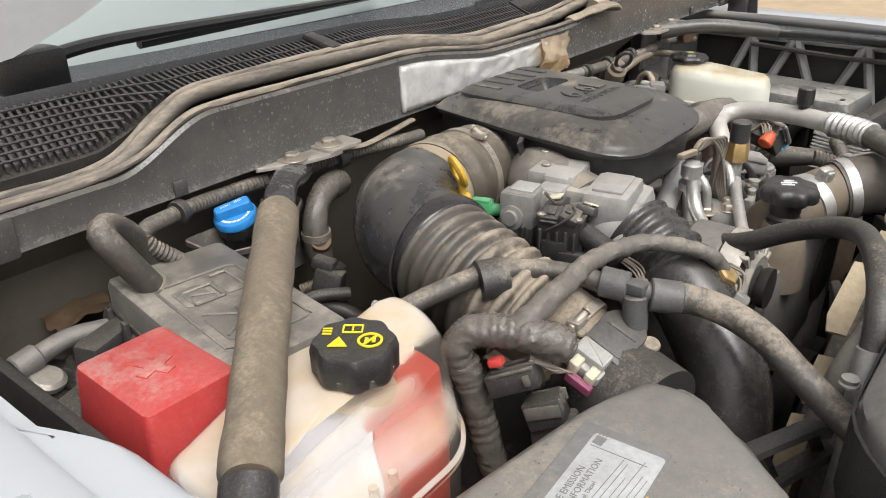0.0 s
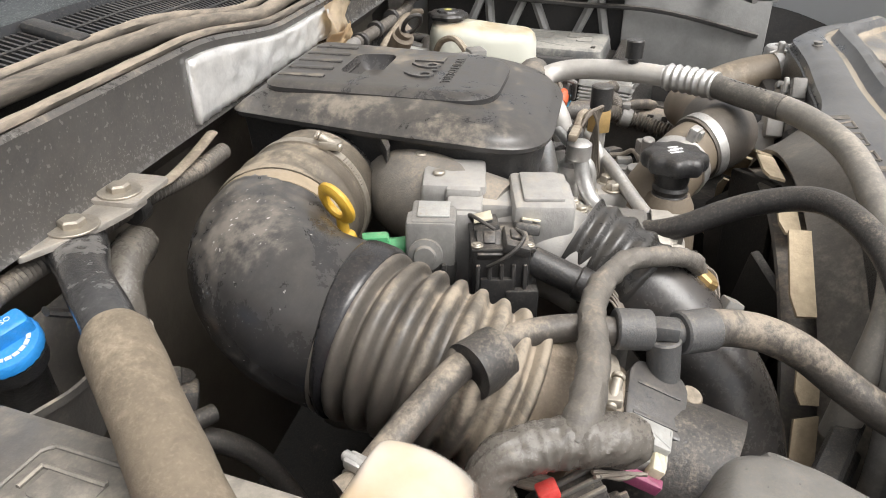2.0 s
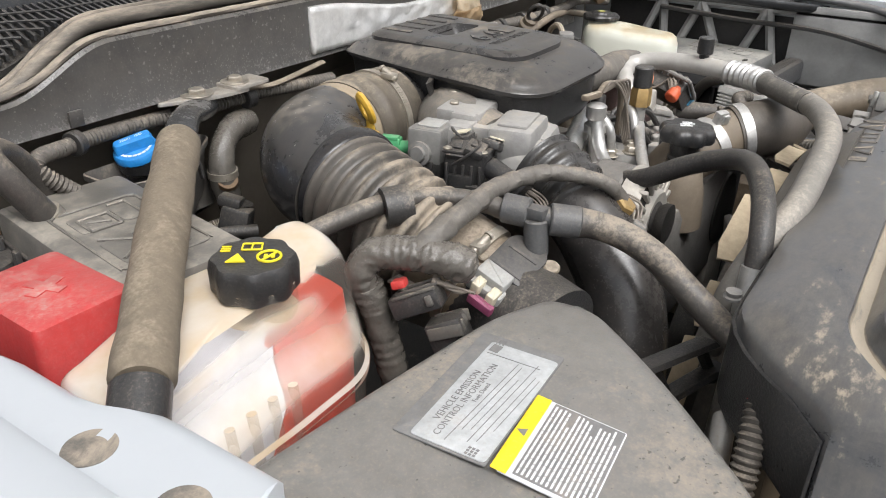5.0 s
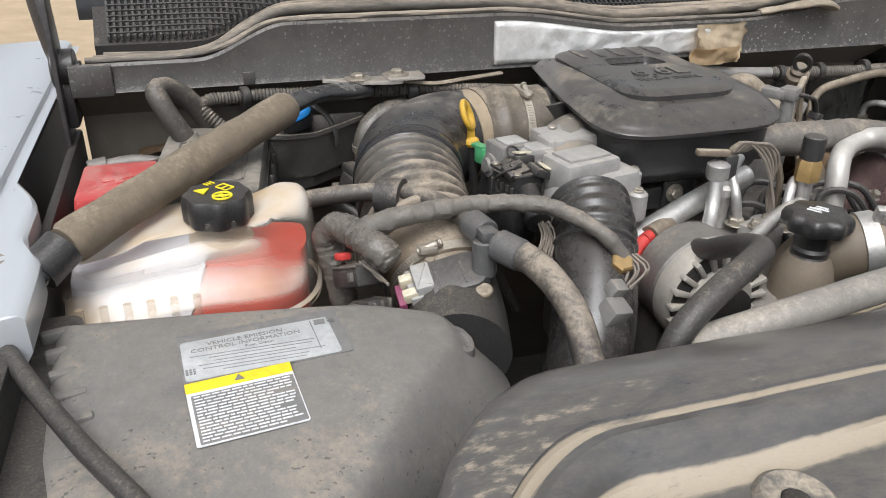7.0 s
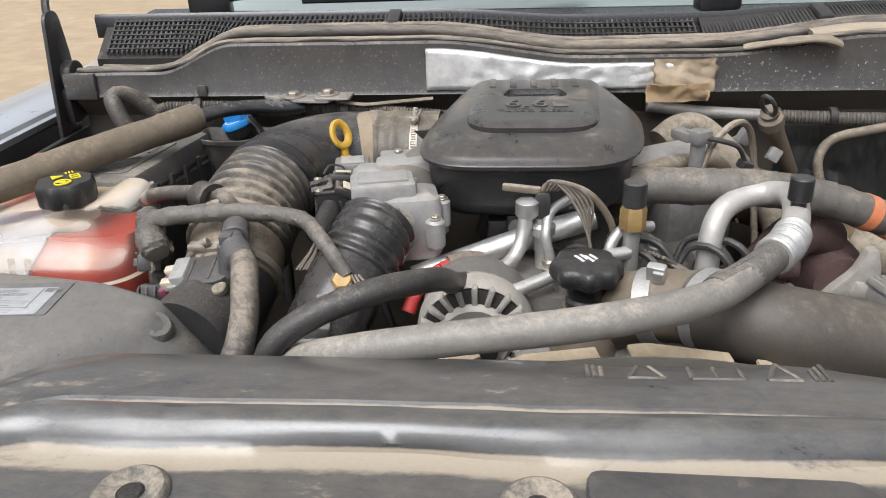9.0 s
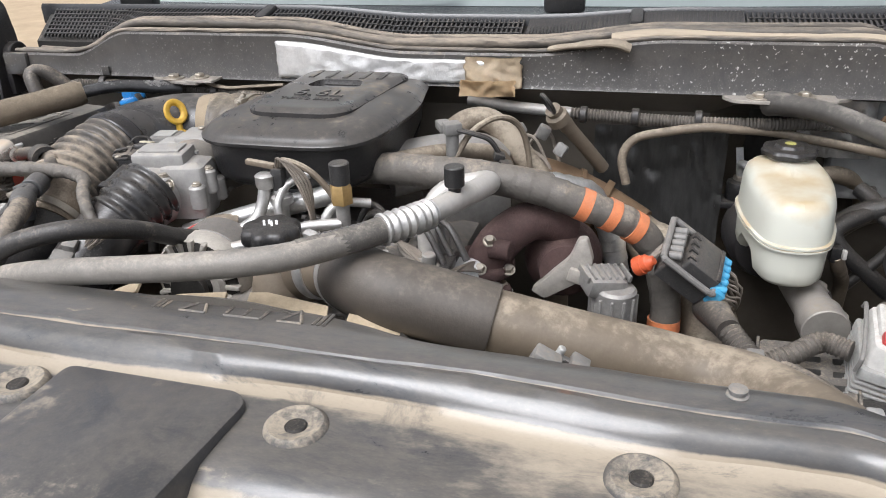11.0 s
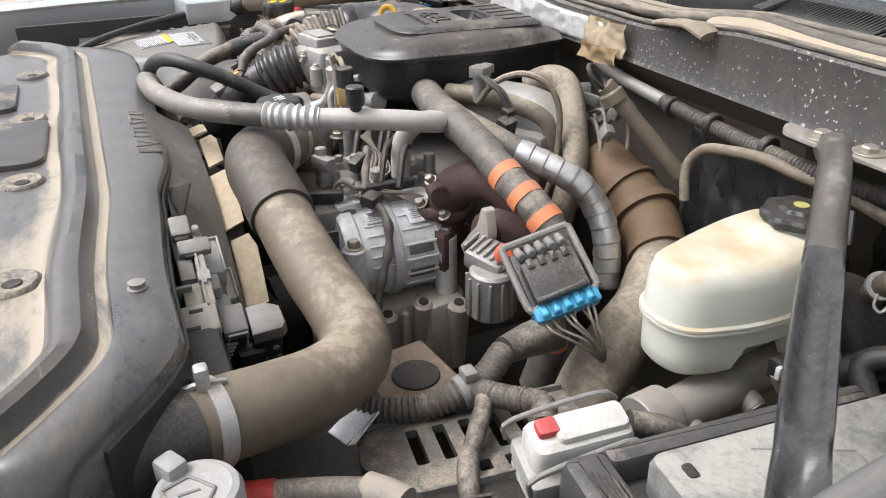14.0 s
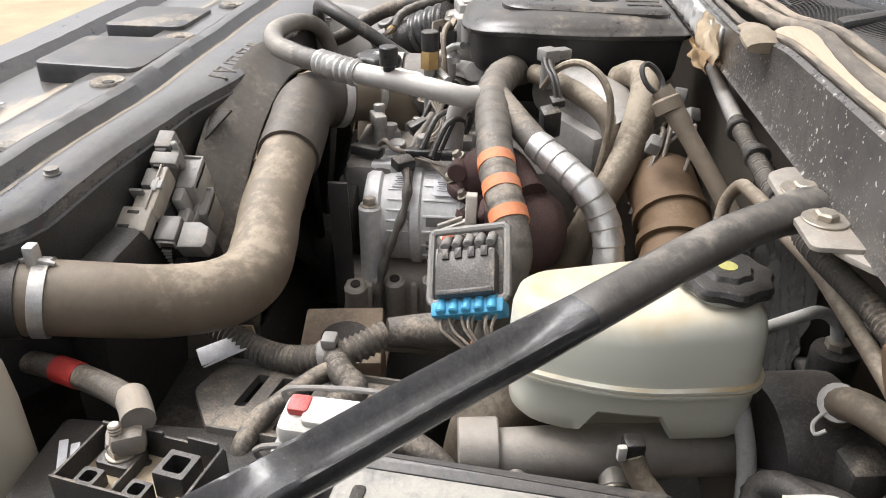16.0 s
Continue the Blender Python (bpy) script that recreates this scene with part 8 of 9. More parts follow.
bm = tube(B(), [(0.20, 0.006, 1.102), (0.29, 0.004, 1.098), (0.40, 0.0, 1.096), (0.50, 0.000, 1.097), (0.57, 0.010, 1.098), (0.62, 0.02, 1.094), (0.72, 0.03, 1.08), (0.84, 0.04, 1.06)], rings(0.0098, 0.0011, 0.0055), 12, 0.0014)
part("conduit", bm, CONVOLUTE, rp)
bm = tube(B(), [(0.30, -0.02, 0.99), (0.29, -0.015, 1.035), (0.309, -0.008, 1.066), (0.36, -0.012, 1.082), (0.416, -0.014, 1.092), (0.465, -0.010, 1.090), (0.52, 0.004, 1.084), (0.57, 0.012, 1.074), (0.64, 0.022, 1.060), (0.74, 0.03, 1.04)], 0.0075, 12, 0.008)
part("thin_hose", bm, TANHOSE, rp)
for x in (0.215, 0.30, 0.40):
    part("cable_tie", cyl(B(), (x, 0.004, 1.1005), (x + 0.012, 0.0035, 1.1000), 0.0145), RUBBER_BLACK, rp)
st = thing("shock_tower", (0.60, -0.02, 0.80), "dusty shiny wrapped shock tower top", "tower")
bm = B()
box(bm, (0.700, 0.090, 1.04), (0.15, 0.05, 0.18), 0.015)
part("tower_face", bm, PRIMER, st)
bm = cyl(B(), (0.694, -0.010, 1.100), (0.697, 0.004, 1.104), 0.024)
part("grommet", bm, RUSTY, st)

br = thing("brake_fluid_reservoir", (0.55, -0.15, 0.90), "cream translucent brake fluid reservoir with black cap", "brake reservoir")
br.rotation_euler.z = 0.153
RO = round_poly([(0.487, -0.250, 0.055), (0.559, -0.258, 0.055), (0.601, -0.165, 0.05), (0.600, -0.045, 0.045), (0.545, -0.034, 0.05), (0.486, -0.054, 0.05), (0.473, -0.155, 0.05)], 7)


def res_loop(z, d, lobes=0.0):
    out = []
    for p in inset(RO, d):
        arch = lobes * 0.026 * math.exp(-((p.y + 0.156) / 0.036) ** 12)
        out.append(Vector((p.x, p.y, z + arch + 0.008 * smooth(-0.20, -0.08, p.y) * smooth(1.0, 1.05, z))))
    return out


bm = loft(B(), [res_loop(0.9360, 0.018, 1), res_loop(0.9385, 0.009, 1), res_loop(0.9460, 0.003, 0.98), res_loop(0.9620, 0.0025, 0.92), res_loop(0.9928, 0.001), res_loop(0.9945, -0.004), res_loop(0.9971, -0.004), res_loop(0.9980, -0.002), res_loop(0.9989, -0.004), res_loop(1.0015, -0.004), res_loop(1.0032, 0.0), res_loop(1.040, 0.002), res_loop(1.053, 0.006), res_loop(1.060, 0.014), res_loop(1.0615, 0.024)] + [shrink(res_loop(1.062 + 0.0008 * i, 0.024), k) for i, k in enumerate((0.85, 0.6, 0.35, 0.1))])
lathe(bm, (0.549, -0.077, 1.05), (0, 0, 1), [(0.031, 0), (0.030, 0.022)], 28)
part("body", bm, RESERVOIR, br)
bm = lathe(B(), (0.549, -0.075, 1.074), (0, 0, 1), [(0.034, 0), (0.0385, 0.002), (0.0395, 0.008), (0.037, 0.012), (0.034, 0.013), (0.022, 0.013), (0.019, 0.017), (0.003, 0.0175)], 96, wave=8, amp=0.05)
bcap = part("cap", bm, PLASTIC_CLEAN, br, "black screw cap with yellow mark")
part("yellow_mark", lathe(B(), (0.549, -0.075, 1.0916), (0, 0, 1), [(0.008, 0), (0.008, 0.0006), (0.004, 0.0007)], 20), mat("faded_yellow_print", (0.42, 0.40, 0.10), 0.6, dust=0.4), bcap)
mcy = thing("brake_master_cylinder", (0.56, -0.15, 0.82), "dusty cast brake master cylinder and black booster", "brake cylinder")
mcy.rotation_euler.z = 0.153
bm = tube(B(), [(0.565, -0.29, 0.898), (0.565, -0.18, 0.900), (0.565, 0.0, 0.903)], 0.027, 28, 0.02)
cyl(bm, (0.560, -0.300, 0.902), (0.562, -0.262, 0.903), 0.032)
for y in (-0.25, -0.16):
    cyl(bm, (0.575, y, 0.90), (0.600, y, 0.889), 0.0135); cyl(bm, (0.597, y, 0.890), (0.607, y, 0.884), 0.0085, seg=6)
parts("cylinder", bm, mat("brown_grey_casting", (0.30, 0.278, 0.252), 0.42, 0.3, dust=0.45, scale=14, grains=0.15, bump=0.6), mcy)
bm = lathe(B(), (0.57, -0.03, 0.90), (0, 1, 0), [(0.045, 0), (0.066, 0.010), (0.074, 0.03), (0.074, 0.08)], 40)
part("booster", bm, STEEL_BLACK, mcy, "black brake booster")
bm = B()
box(bm, (0.612, -0.154, 0.948), (0.018, 0.018, 0.024), 0.003)
part("level_plug", bm, PLASTIC_CLEAN, mcy)
bm = tube(B(), [(0.614, -0.155, 0.945), (0.622, -0.148, 0.925), (0.634, -0.132, 0.905), (0.648, -0.110, 0.875), (0.655, -0.09, 0.82)], 0.011, 10, 0.008)
part("taped_wire", bm, TANHOSE, mcy)
bm = B()
for y in (-0.25, -0.16):
    lathe(bm, (0.598, y, 0.890), (0.85, 0, -0.45), [(0.0095, 0), (0.0125, 0.001), (0.0125, 0.003), (0.0095, 0.004)], 20)
parts("union_collar", bm, BOLT, mcy)
part("white_clip", box(B(), (0.620, -0.166, 0.952), (0.006, 0.008, 0.015), 0.0015), WHITEPLUG, mcy)
bm = B()
for y in (-0.25, -0.16):
    tube(bm, [(0.605, y, 0.885), (0.613, y, 0.872), (0.616, y + 0.005, 0.79)], 0.0062, 10, 0.01)
parts("brake_line", bm, RUBBER_BLACK, mcy, "dark brake line")
bp = thing("brake_pipe", (0.50, 0.03, 0.95), "pale plastic vacuum pipe bending down into a black fitting", "pipe")
bm = tube(B(), [(0.535, -0.075, 1.000), (0.515, -0.03, 1.012), (0.500, 0.008, 1.020), (0.487, 0.032, 1.019), (0.485, 0.050, 1.008), (0.489, 0.056, 0.985)], 0.0062, 12, 0.006)
part("bent_pipe", bm, LIGHTPLUG, bp)
part("pipe_nut", lathe(B(), (0.489, 0.056, 0.990), (0, 0, -1), [(0.008, 0), (0.0115, 0.001), (0.0115, 0.008), (0.009, 0.009)], 6), BOLT, bp)
bm = lathe(B(), (0.489, 0.056, 0.981), (0, 0, -1), [(0.012, 0), (0.0205, 0.002), (0.022, 0.006), (0.022, 0.030), (0.019, 0.034)], 26)
box(bm, (0.480, 0.056, 0.940), (0.060, 0.044, 0.014), 0.005)
parts("fitting_body", bm, PLASTIC_CLEAN, bp, "black plastic fitting")
bm = tube(B(), [(0.570, -0.050, 0.968), (0.590, -0.042, 0.93), (0.606, -0.040, 0.88), (0.612, -0.04, 0.80)], 0.0085, 12, 0.008)
part("lower_pipe", bm, LIGHTPLUG, bp)

# ---- driver front: battery tray, terminals, washer bottle, module, fuse box ----
tr = thing("battery_tray", (0.54, -0.53, 0.85), "slotted black plastic battery tray", "tray")
mt = frame_m((0.532, -0.480, 0.903), (0.14, 0.985, 0.03), (-0.985, 0.14, -0.10))
PLATE = mat("dusty_tray_plastic", (0.075, 0.073, 0.070), 0.5, dust=0.52)
bm = prism(B(), round_poly([(-0.055, -0.056, 0.008), (0.14, -0.056, 0.008), (0.14, 0.056, 0.008), (-0.095, 0.056, 0.008), (-0.10, 0.0, 0.01)], 4), -0.010, 0, 0.002, mt)
cut = B()
for k in range(6):
    prism(cut, rrect(-0.040 + 0.0285 * k, 0.012, 0.013, 0.058, 0.003), -0.03, 0.03, 0.0001, mt)
for k in range(4):
    prism(cut, rrect(0.016 + 0.0285 * k, -0.038, 0.013, 0.016, 0.002), -0.03, 0.03, 0.0001, mt)
part("slotted_plate", carve(bm, cut), PLATE, tr, "dusty grey slotted plate")
bm = prism(B(), rrect(0.022, 0.058, 0.23, 0.004, 0.001), -0.05, 0.006, 0.001, mt); prism(bm, rrect(0.042, -0.058, 0.19, 0.004, 0.001), -0.05, 0.004, 0.001, mt)
parts("side_rail", bm, PLATE, tr)
bm = box(B(), (0.668, -0.566, 0.805), (0.185, 0.242, 0.20), 0.008)
bcase = part("battery_case", bm, PLASTIC_CLEAN, tr, "black battery case")
bm = B()
for k in range(3):
    box(bm, (0.628 + 0.003 * k, -0.660 + 0.013 * k, 0.9056), (0.040, 0.008, 0.001), 0, rot=(0, 0, 25))
parts("label_bar", bm, LABEL_WHITE, bcase, "white bar of a printed label")
bm = B()
for k in range(9):
    box(bm, (0.596 + 0.018 * k, -0.688, 0.80), (0.005, 0.006, 0.16), 0.001)
parts("case_rib", bm, PLASTIC_CLEAN, tr)

fu = thing("terminal_fuse_block", (0.67, -0.59, 0.90), "open black fuse block with copper stud and dusty sockets", "fuse block")
mfu = frame_m((0.670, -0.542, 0.921), (0.20, 0.98, 0.0), (-0.98, 0.20, 0.0))
up_ = Vector((0, 0, 1))
bm = B()
for cx, cy, w, h, z in ((-0.0215, 0.034, 0.125, 0.003, 0.022), (-0.0215, -0.034, 0.125, 0.003, 0.022), (0.040, 0, 0.003, 0.065, 0.026), (-0.083, 0, 0.003, 0.065, 0.019), (-0.034, -0.006, 0.0025, 0.052, 0.010), (0.020, 0.034, 0.030, 0.0035, 0.028), (-0.030, 0.034, 0.020, 0.0035, 0.026), (0.030, -0.0345, 0.016, 0.003, 0.030)):
    prism(bm, rrect(cx, cy, w, h, 0.001), -0.03, z, 0.0008, mfu)
parts("housing_wall", bm, PLASTIC, fu)
part("base", prism(B(), rrect(-0.0215, 0, 0.127, 0.071, 0.004), -0.05, -0.008, 0.002, mfu), PLASTIC_CLEAN, fu)
bm = prism(B(), rrect(-0.0215, 0.0, 0.120, 0.064, 0.002), -0.0078, -0.003, 0.001, mfu)
part("dust_bed", bm, PAPER, fu, "sand-coloured dust in the tray")
bm = B()
for cx, cy, w, z in ((0.012, 0.006, 0.030, 0.024), (-0.011, -0.020, 0.020, 0.014), (0.030, -0.022, 0.016, 0.010), (-0.060, -0.018, 0.020, 0.012)):
    o_ = [Vector(p) for p in rrect(cx, cy, w, w, 0.002)]
    i_ = [Vector(p) for p in rrect(cx, cy, w * 0.62, w * 0.62, 0.004)]
    lp = [[mfu @ Vector((p.x, p.y, -0.006)) for p in o_], [mfu @ Vector((p.x, p.y, z - 0.002)) for p in o_], [mfu @ Vector((p.x * 0.96 + cx * 0.04, p.y * 0.96 + cy * 0.04, z)) for p in o_], [mfu @ Vector((p.x, p.y, z)) for p in i_], [mfu @ Vector((p.x, p.y, -0.002)) for p in i_]]
    loft(bm, lp)
parts("socket", bm, PLASTIC, fu, "square black socket")
# thin dark discs on the dust bed, coloured like the shade in holes
bm = B()
for cx, cy, r in ((-0.012, 0.018, 0.0065), (-0.030, -0.008, 0.0055), (-0.034, 0.022, 0.0045)):
    cyl(bm, mfu @ Vector((cx, cy, -0.004)), mfu @ Vector((cx, cy, -0.0022)), r, seg=18)
parts("bolt_hole", bm, DARK, fu)
bm = hexbolt(B(), mfu @ Vector((-0.052, 0.014, 0.010)), up_, 0.0105, 0.010, 1.25)
cyl(bm, mfu @ Vector((-0.052, 0.014, 0.018)), mfu @ Vector((-0.052, 0.014, 0.044)), 0.0055, seg=14)
for k in range(6):
    lathe(bm, mfu @ Vector((-0.052, 0.014, 0.022 + 0.0034 * k)), up_, [(0.0054, 0), (0.0062, 0.0008), (0.0054, 0.0016)], 14)
part("stud", bm, BOLT, fu, "dusty threaded stud with nut")
part("stud_plate", prism(B(), rrect(-0.052, 0.014, 0.036, 0.030, 0.006), -0.006, 0.010, 0.002, mfu), PLASTIC, fu)
bm = tube(B(), [(0.600, -0.597, 0.955), (0.620, -0.583, 0.958), (0.633, -0.575, 0.958)], 0.0150, 18, 0.005)
box(bm, (0.640, -0.584, 0.943), (0.026, 0.030, 0.024), 0.007, rot=(0, 0, 25)); box(bm, (0.634, -0.596, 0.936), (0.026, 0.024, 0.014), 0.005, rot=(0, 0, 25))
part("cable_boot", bm, mat("tan_grey_boot", (0.25, 0.23, 0.205), 0.55, dust=0.5, scale=24), fu, "tan-grey rubber cable boot")
bm = tube(B(), [(0.610, -0.590, 0.957), (0.585, -0.625, 0.950), (0.5625, -0.668, 0.944), (0.552, -0.697, 0.943), (0.53, -0.76, 0.935)], 0.0125, 14, 0.008)
part("cable", bm, CONVOLUTE, fu)
bm = tube(B(), [(0.5625, -0.668, 0.944), (0.552, -0.697, 0.943)], 0.0136, 14, 0.01)
part("red_band", bm, REDTAPE, fu, "red tape band")

wb = thing("washer_bottle", (0.628, -0.730, 0.80), "yellowed washer fluid bottle with dusty grey cap", "bottle")
bm = lathe(B(), (0.628, -0.730, 0.80), (0, 0, 1), [(0.034, 0), (0.036, 0.05), (0.035, 0.15), (0.032, 0.19), (0.028, 0.21), (0.026, 0.225)], 32)
part("bottle_body", bm, WASHER, wb)
bm = lathe(B(), (0.628, -0.730, 1.012), (0, 0, 1), [(0.028, 0), (0.033, 0.003), (0.033, 0.018), (0.030, 0.024), (0.025, 0.0255), (0.023, 0.0245), (0.004, 0.0255)], 40)
box(bm, (0.602, -0.744, 1.036), (0.022, 0.018, 0.022), 0.004, rot=(0, 0, 30))
parts("cap", bm, mat("pale_dusty_cap", (0.34, 0.34, 0.34), 0.5, dust=0.46), wb, "dusty grey cap")
bm = B()
mk = pose(0.628, -0.730, 1.0405, 0, 0, 40)
for a, b in (((-0.02, -0.014), (0.0, -0.022)), ((0.0, -0.022), (0.02, -0.014)), ((-0.02, -0.014), (-0.012, 0.006)), ((0.02, -0.014), (0.012, 0.006)), ((-0.012, 0.006), (0.012, 0.006)), ((-0.006, -0.012), (0.004, 0.0))):
    tube(bm, [mk @ Vector((*a, -0.003)), mk @ Vector((*b, -0.003))], 0.0014, 6, 0.1)
parts("moulded_symbol", bm, GREYPLUG, wb)

md = thing("control_module", (0.33, -0.66, 0.92), "dusty electronic control module with plugs on the shroud", "control module")
mm_ = frame_m((0.2725, -0.680, 1.066), (0.887, 0.0, -0.461), (0.0, 1, 0))
def mbox(bm, a, b, h, bev=0.002):
    """A block of the module: its reach down the slope, across it, and in height."""
    t_ = box(B(), ((a[0] + a[1]) / 2, (b[0] + b[1]) / 2, (h[0] + h[1]) / 2), (a[1] - a[0], b[1] - b[0], h[1] - h[0]), bev)
    t_.transform(mm_)
    return merge(bm, t_)
bm = mbox(B(), (-0.024, 0.100), (-0.022, 0.004), (-0.11, -0.012), 0.003)
mbox(bm, (0.092, 0.130), (-0.030, 0.003), (-0.12, -0.006), 0.005)
parts("case", bm, FUSEBOX, md, "dusty dark module case")
bm = B()
mbox(bm, (0.028, 0.094), (-0.003, 0.008), (-0.03, 0.000), 0.003); mbox(bm, (0.028, 0.094), (-0.0015, 0.0005), (-0.003, 0.003), 0.0007); mbox(bm, (0.060, 0.090), (-0.022, -0.003), (-0.03, -0.006))
mbox(bm, (0.089, 0.124), (-0.031, 0.007), (-0.022, 0.000), 0.004)
mbox(bm, (0.120, 0.131), (-0.008, 0.004), (-0.075, -0.008), 0.003)
parts("carrier", bm, mat("tan_dusty_carrier", (0.33, 0.305, 0.265), 0.5, dust=0.5, scale=22, grains=0.2, dustcol=(0.46, 0.40, 0.32)), md, "tan dusty carrier")
# two stepped shells beside the rail, each a tray with a raised rim
bm = B()
for a0, a1, b0, b1, h0 in ((-0.015, 0.034, 0.004, 0.030, -0.034), (0.008, 0.050, 0.010, 0.039, -0.068)):
    mbox(bm, (a0, a1), (b0, b1), (h0 - 0.055, h0), 0.004)
    mbox(bm, (a0, a1), (b1 - 0.0025, b1), (h0 - 0.01, h0 + 0.003), 0.001)
    mbox(bm, (a0, a0 + 0.0025), (b0, b1), (h0 - 0.01, h0 + 0.003), 0.001)
mbox(bm, (0.034, 0.056), (0.006, 0.020), (-0.08, -0.032), 0.004); mbox(bm, (0.050, 0.084), (0.010, 0.026), (-0.10, -0.052), 0.004)
mbox(bm, (0.034, 0.066), (0.0265, 0.0285), (-0.10, -0.0640), 0.0008)
parts("socket_shell", bm, mat("pale_grey_shell", (0.36, 0.35, 0.33), 0.4, dust=0.35, scale=20, grains=0.2), md, "pale grey socket shell")
bm = B()
mbox(bm, (-0.027, 0.000), (-0.020, 0.001), (-0.03, 0.002), 0.0025); mbox(bm, (0.008, 0.027), (-0.017, 0.017), (-0.008, 0.003), 0.0025); mbox(bm, (-0.003, 0.012), (0.001, 0.012), (-0.03, -0.004)); mbox(bm, (0.029, 0.056), (-0.021, -0.005), (-0.03, -0.004))
mbox(bm, (0.066, 0.070), (-0.040, -0.012), (-0.026, 0.003), 0.001); mbox(bm, (0.050, 0.070), (-0.040, -0.037), (-0.026, 0.000), 0.001)
parts("grey_clip", bm, GREYPLUG, md, "grey retaining clip")
bm = cyl(B(), mm_ @ Vector((-0.004, 0.006, -0.02)), mm_ @ Vector((-0.004, 0.006, 0.006)), 0.004, seg=12)
mbox(bm, (0.052, 0.064), (-0.004, 0.009), (-0.004, 0.003), 0.001); mbox(bm, (0.048, 0.068), (0.000, 0.004), (-0.004, 0.0035), 0.001)
parts("latch_pin", bm, LIGHTPLUG, md)
# flush dark slabs, their colour standing for the shade in open slots
bm = B()
for a_, b_ in ((0.0015, -0.010), (0.026, -0.004), (0.096, -0.014), (0.116, -0.020)):
    mbox(bm, (a_, a_ + 0.0045), (b_ - 0.007, b_ + 0.007), (-0.012, 0.0006), 0.0005)
parts("slot", bm, DARK, md)
# two big plugs: dusty caps over black bodies, the outer cap with its corners cut
bm = mbox(B(), (0.086, 0.121), (0.008, 0.0345), (-0.038, -0.020), 0.003)
capm = mm_ @ pose(0.110, 0.054, -0.024, 8, 3, 0)
prism(bm, [(-0.018, -0.018), (0.017, -0.018), (0.018, 0.014), (0.012, 0.019), (-0.010, 0.017), (-0.018, 0.004)], -0.020, 0.002, 0.003, capm)
parts("plug_cap", bm, mat("dusty_plug_cap", (0.17, 0.165, 0.16), 0.42, dust=0.4, scale=16, grains=0.25), md, "grey dusty plug cap")
bm = mbox(B(), (0.088, 0.1185), (0.010, 0.0325), (-0.12, -0.037), 0.004)
mbox(bm, (0.094, 0.125), (0.038, 0.071), (-0.12, -0.040), 0.006)
mbox(bm, (0.112, 0.130), (0.020, 0.052), (-0.12, -0.062), 0.006)
parts("black_plug", bm, PLASTIC_CLEAN, md, "black plug body")
bm = B()
for k in range(5):
    mbox(bm, (0.116, 0.1215), (0.010, 0.022 - 0.002 * k), (-0.048 - 0.007 * k, -0.0455 - 0.007 * k), 0.0006)
mbox(bm, (0.118, 0.1235), (0.012, 0.033), (-0.026, -0.0235), 0.001); mbox(bm, (0.118, 0.1235), (0.012, 0.014), (-0.036, -0.0235), 0.0008); mbox(bm, (0.118, 0.1235), (0.031, 0.033), (-0.036, -0.0235), 0.0008)
cyl(bm, mm_ @ Vector((0.124, 0.062, -0.066)), mm_ @ Vector((0.1268, 0.062, -0.066)), 0.004, seg=12)
parts("plug_fin", bm, LIGHTPLUG, md)
bm = B()
for k in range(6):
    tube(bm, [mm_ @ Vector((0.120, 0.030 + 0.007 * k, -0.085)), mm_ @ Vector((0.138 + 0.003 * k, 0.040 + 0.006 * k, -0.105)), mm_ @ Vector((0.145, 0.05, -0.17))], 0.0028, 6, 0.008)
parts("wire", bm, RUBBER_BLACK, md)

wc = thing("ecu_plug", (0.63, -0.40, 0.93), "white and grey wiring plug with red lock on a finned module", "connector")
mwc = frame_m((0.622, -0.402, 0.955), (0.14, 0.985, 0.06), (-0.985, 0.14, 0.20))
bm = B()
prism(bm, rrect(0, 0, 0.098, 0.044, 0.012), -0.012, 0.020, 0.010, mwc); prism(bm, rrect(0.01, 0, 0.07, 0.03, 0.008), 0.018, 0.026, 0.004, mwc)
part("cover", bm, WHITEPLUG, wc, "dusty white plug cover")
bm = prism(B(), rrect(-0.030, 0.004, 0.020, 0.018, 0.004), 0.018, 0.0275, 0.002, mwc)
part("red_lock", bm, RED, wc, "red lock tab")
bm = B()
prism(bm, rrect(0, -0.004, 0.112, 0.060, 0.006), -0.024, -0.010, 0.003, mwc)
part("collar", bm, LIGHTPLUG, wc)
bm = prism(B(), rrect(0, -0.002, 0.100, 0.048, 0.004), -0.11, -0.022, 0.003, mwc)
part("module_body", bm, LIGHTPLUG, wc, "grey finned module body")
bm = B()
for k in range(9):
    prism(bm, rrect(0, -0.003, 0.108, 0.057, 0.005), -0.032 - 0.0072 * k, -0.0285 - 0.0072 * k, 0.0006, mwc)
parts("module_fin", bm, LIGHTPLUG, wc)
bm = B()
pts = [mwc @ Vector(q) for q in ((-0.058, -0.034, -0.014), (-0.054, -0.034, 0.010), (0.030, -0.030, 0.022), (0.050, -0.028, 0.010))]
tube(bm, pts, 0.0028, 8, 0.006)
pts = [mwc @ Vector(q) for q in ((-0.058, 0.030, -0.014), (-0.054, 0.030, 0.010), (0.030, 0.028, 0.022), (0.050, 0.026, 0.010))]
tube(bm, pts, 0.0028, 8, 0.006)
parts("lever_arm", bm, GREYPLUG, wc)
bm = tube(B(), [(0.630, -0.352, 0.962), (0.645, -0.315, 0.950), (0.665, -0.285, 0.92), (0.675, -0.26, 0.87)], 0.013, 12, 0.008)
part("cable", bm, RUBBER, wc)

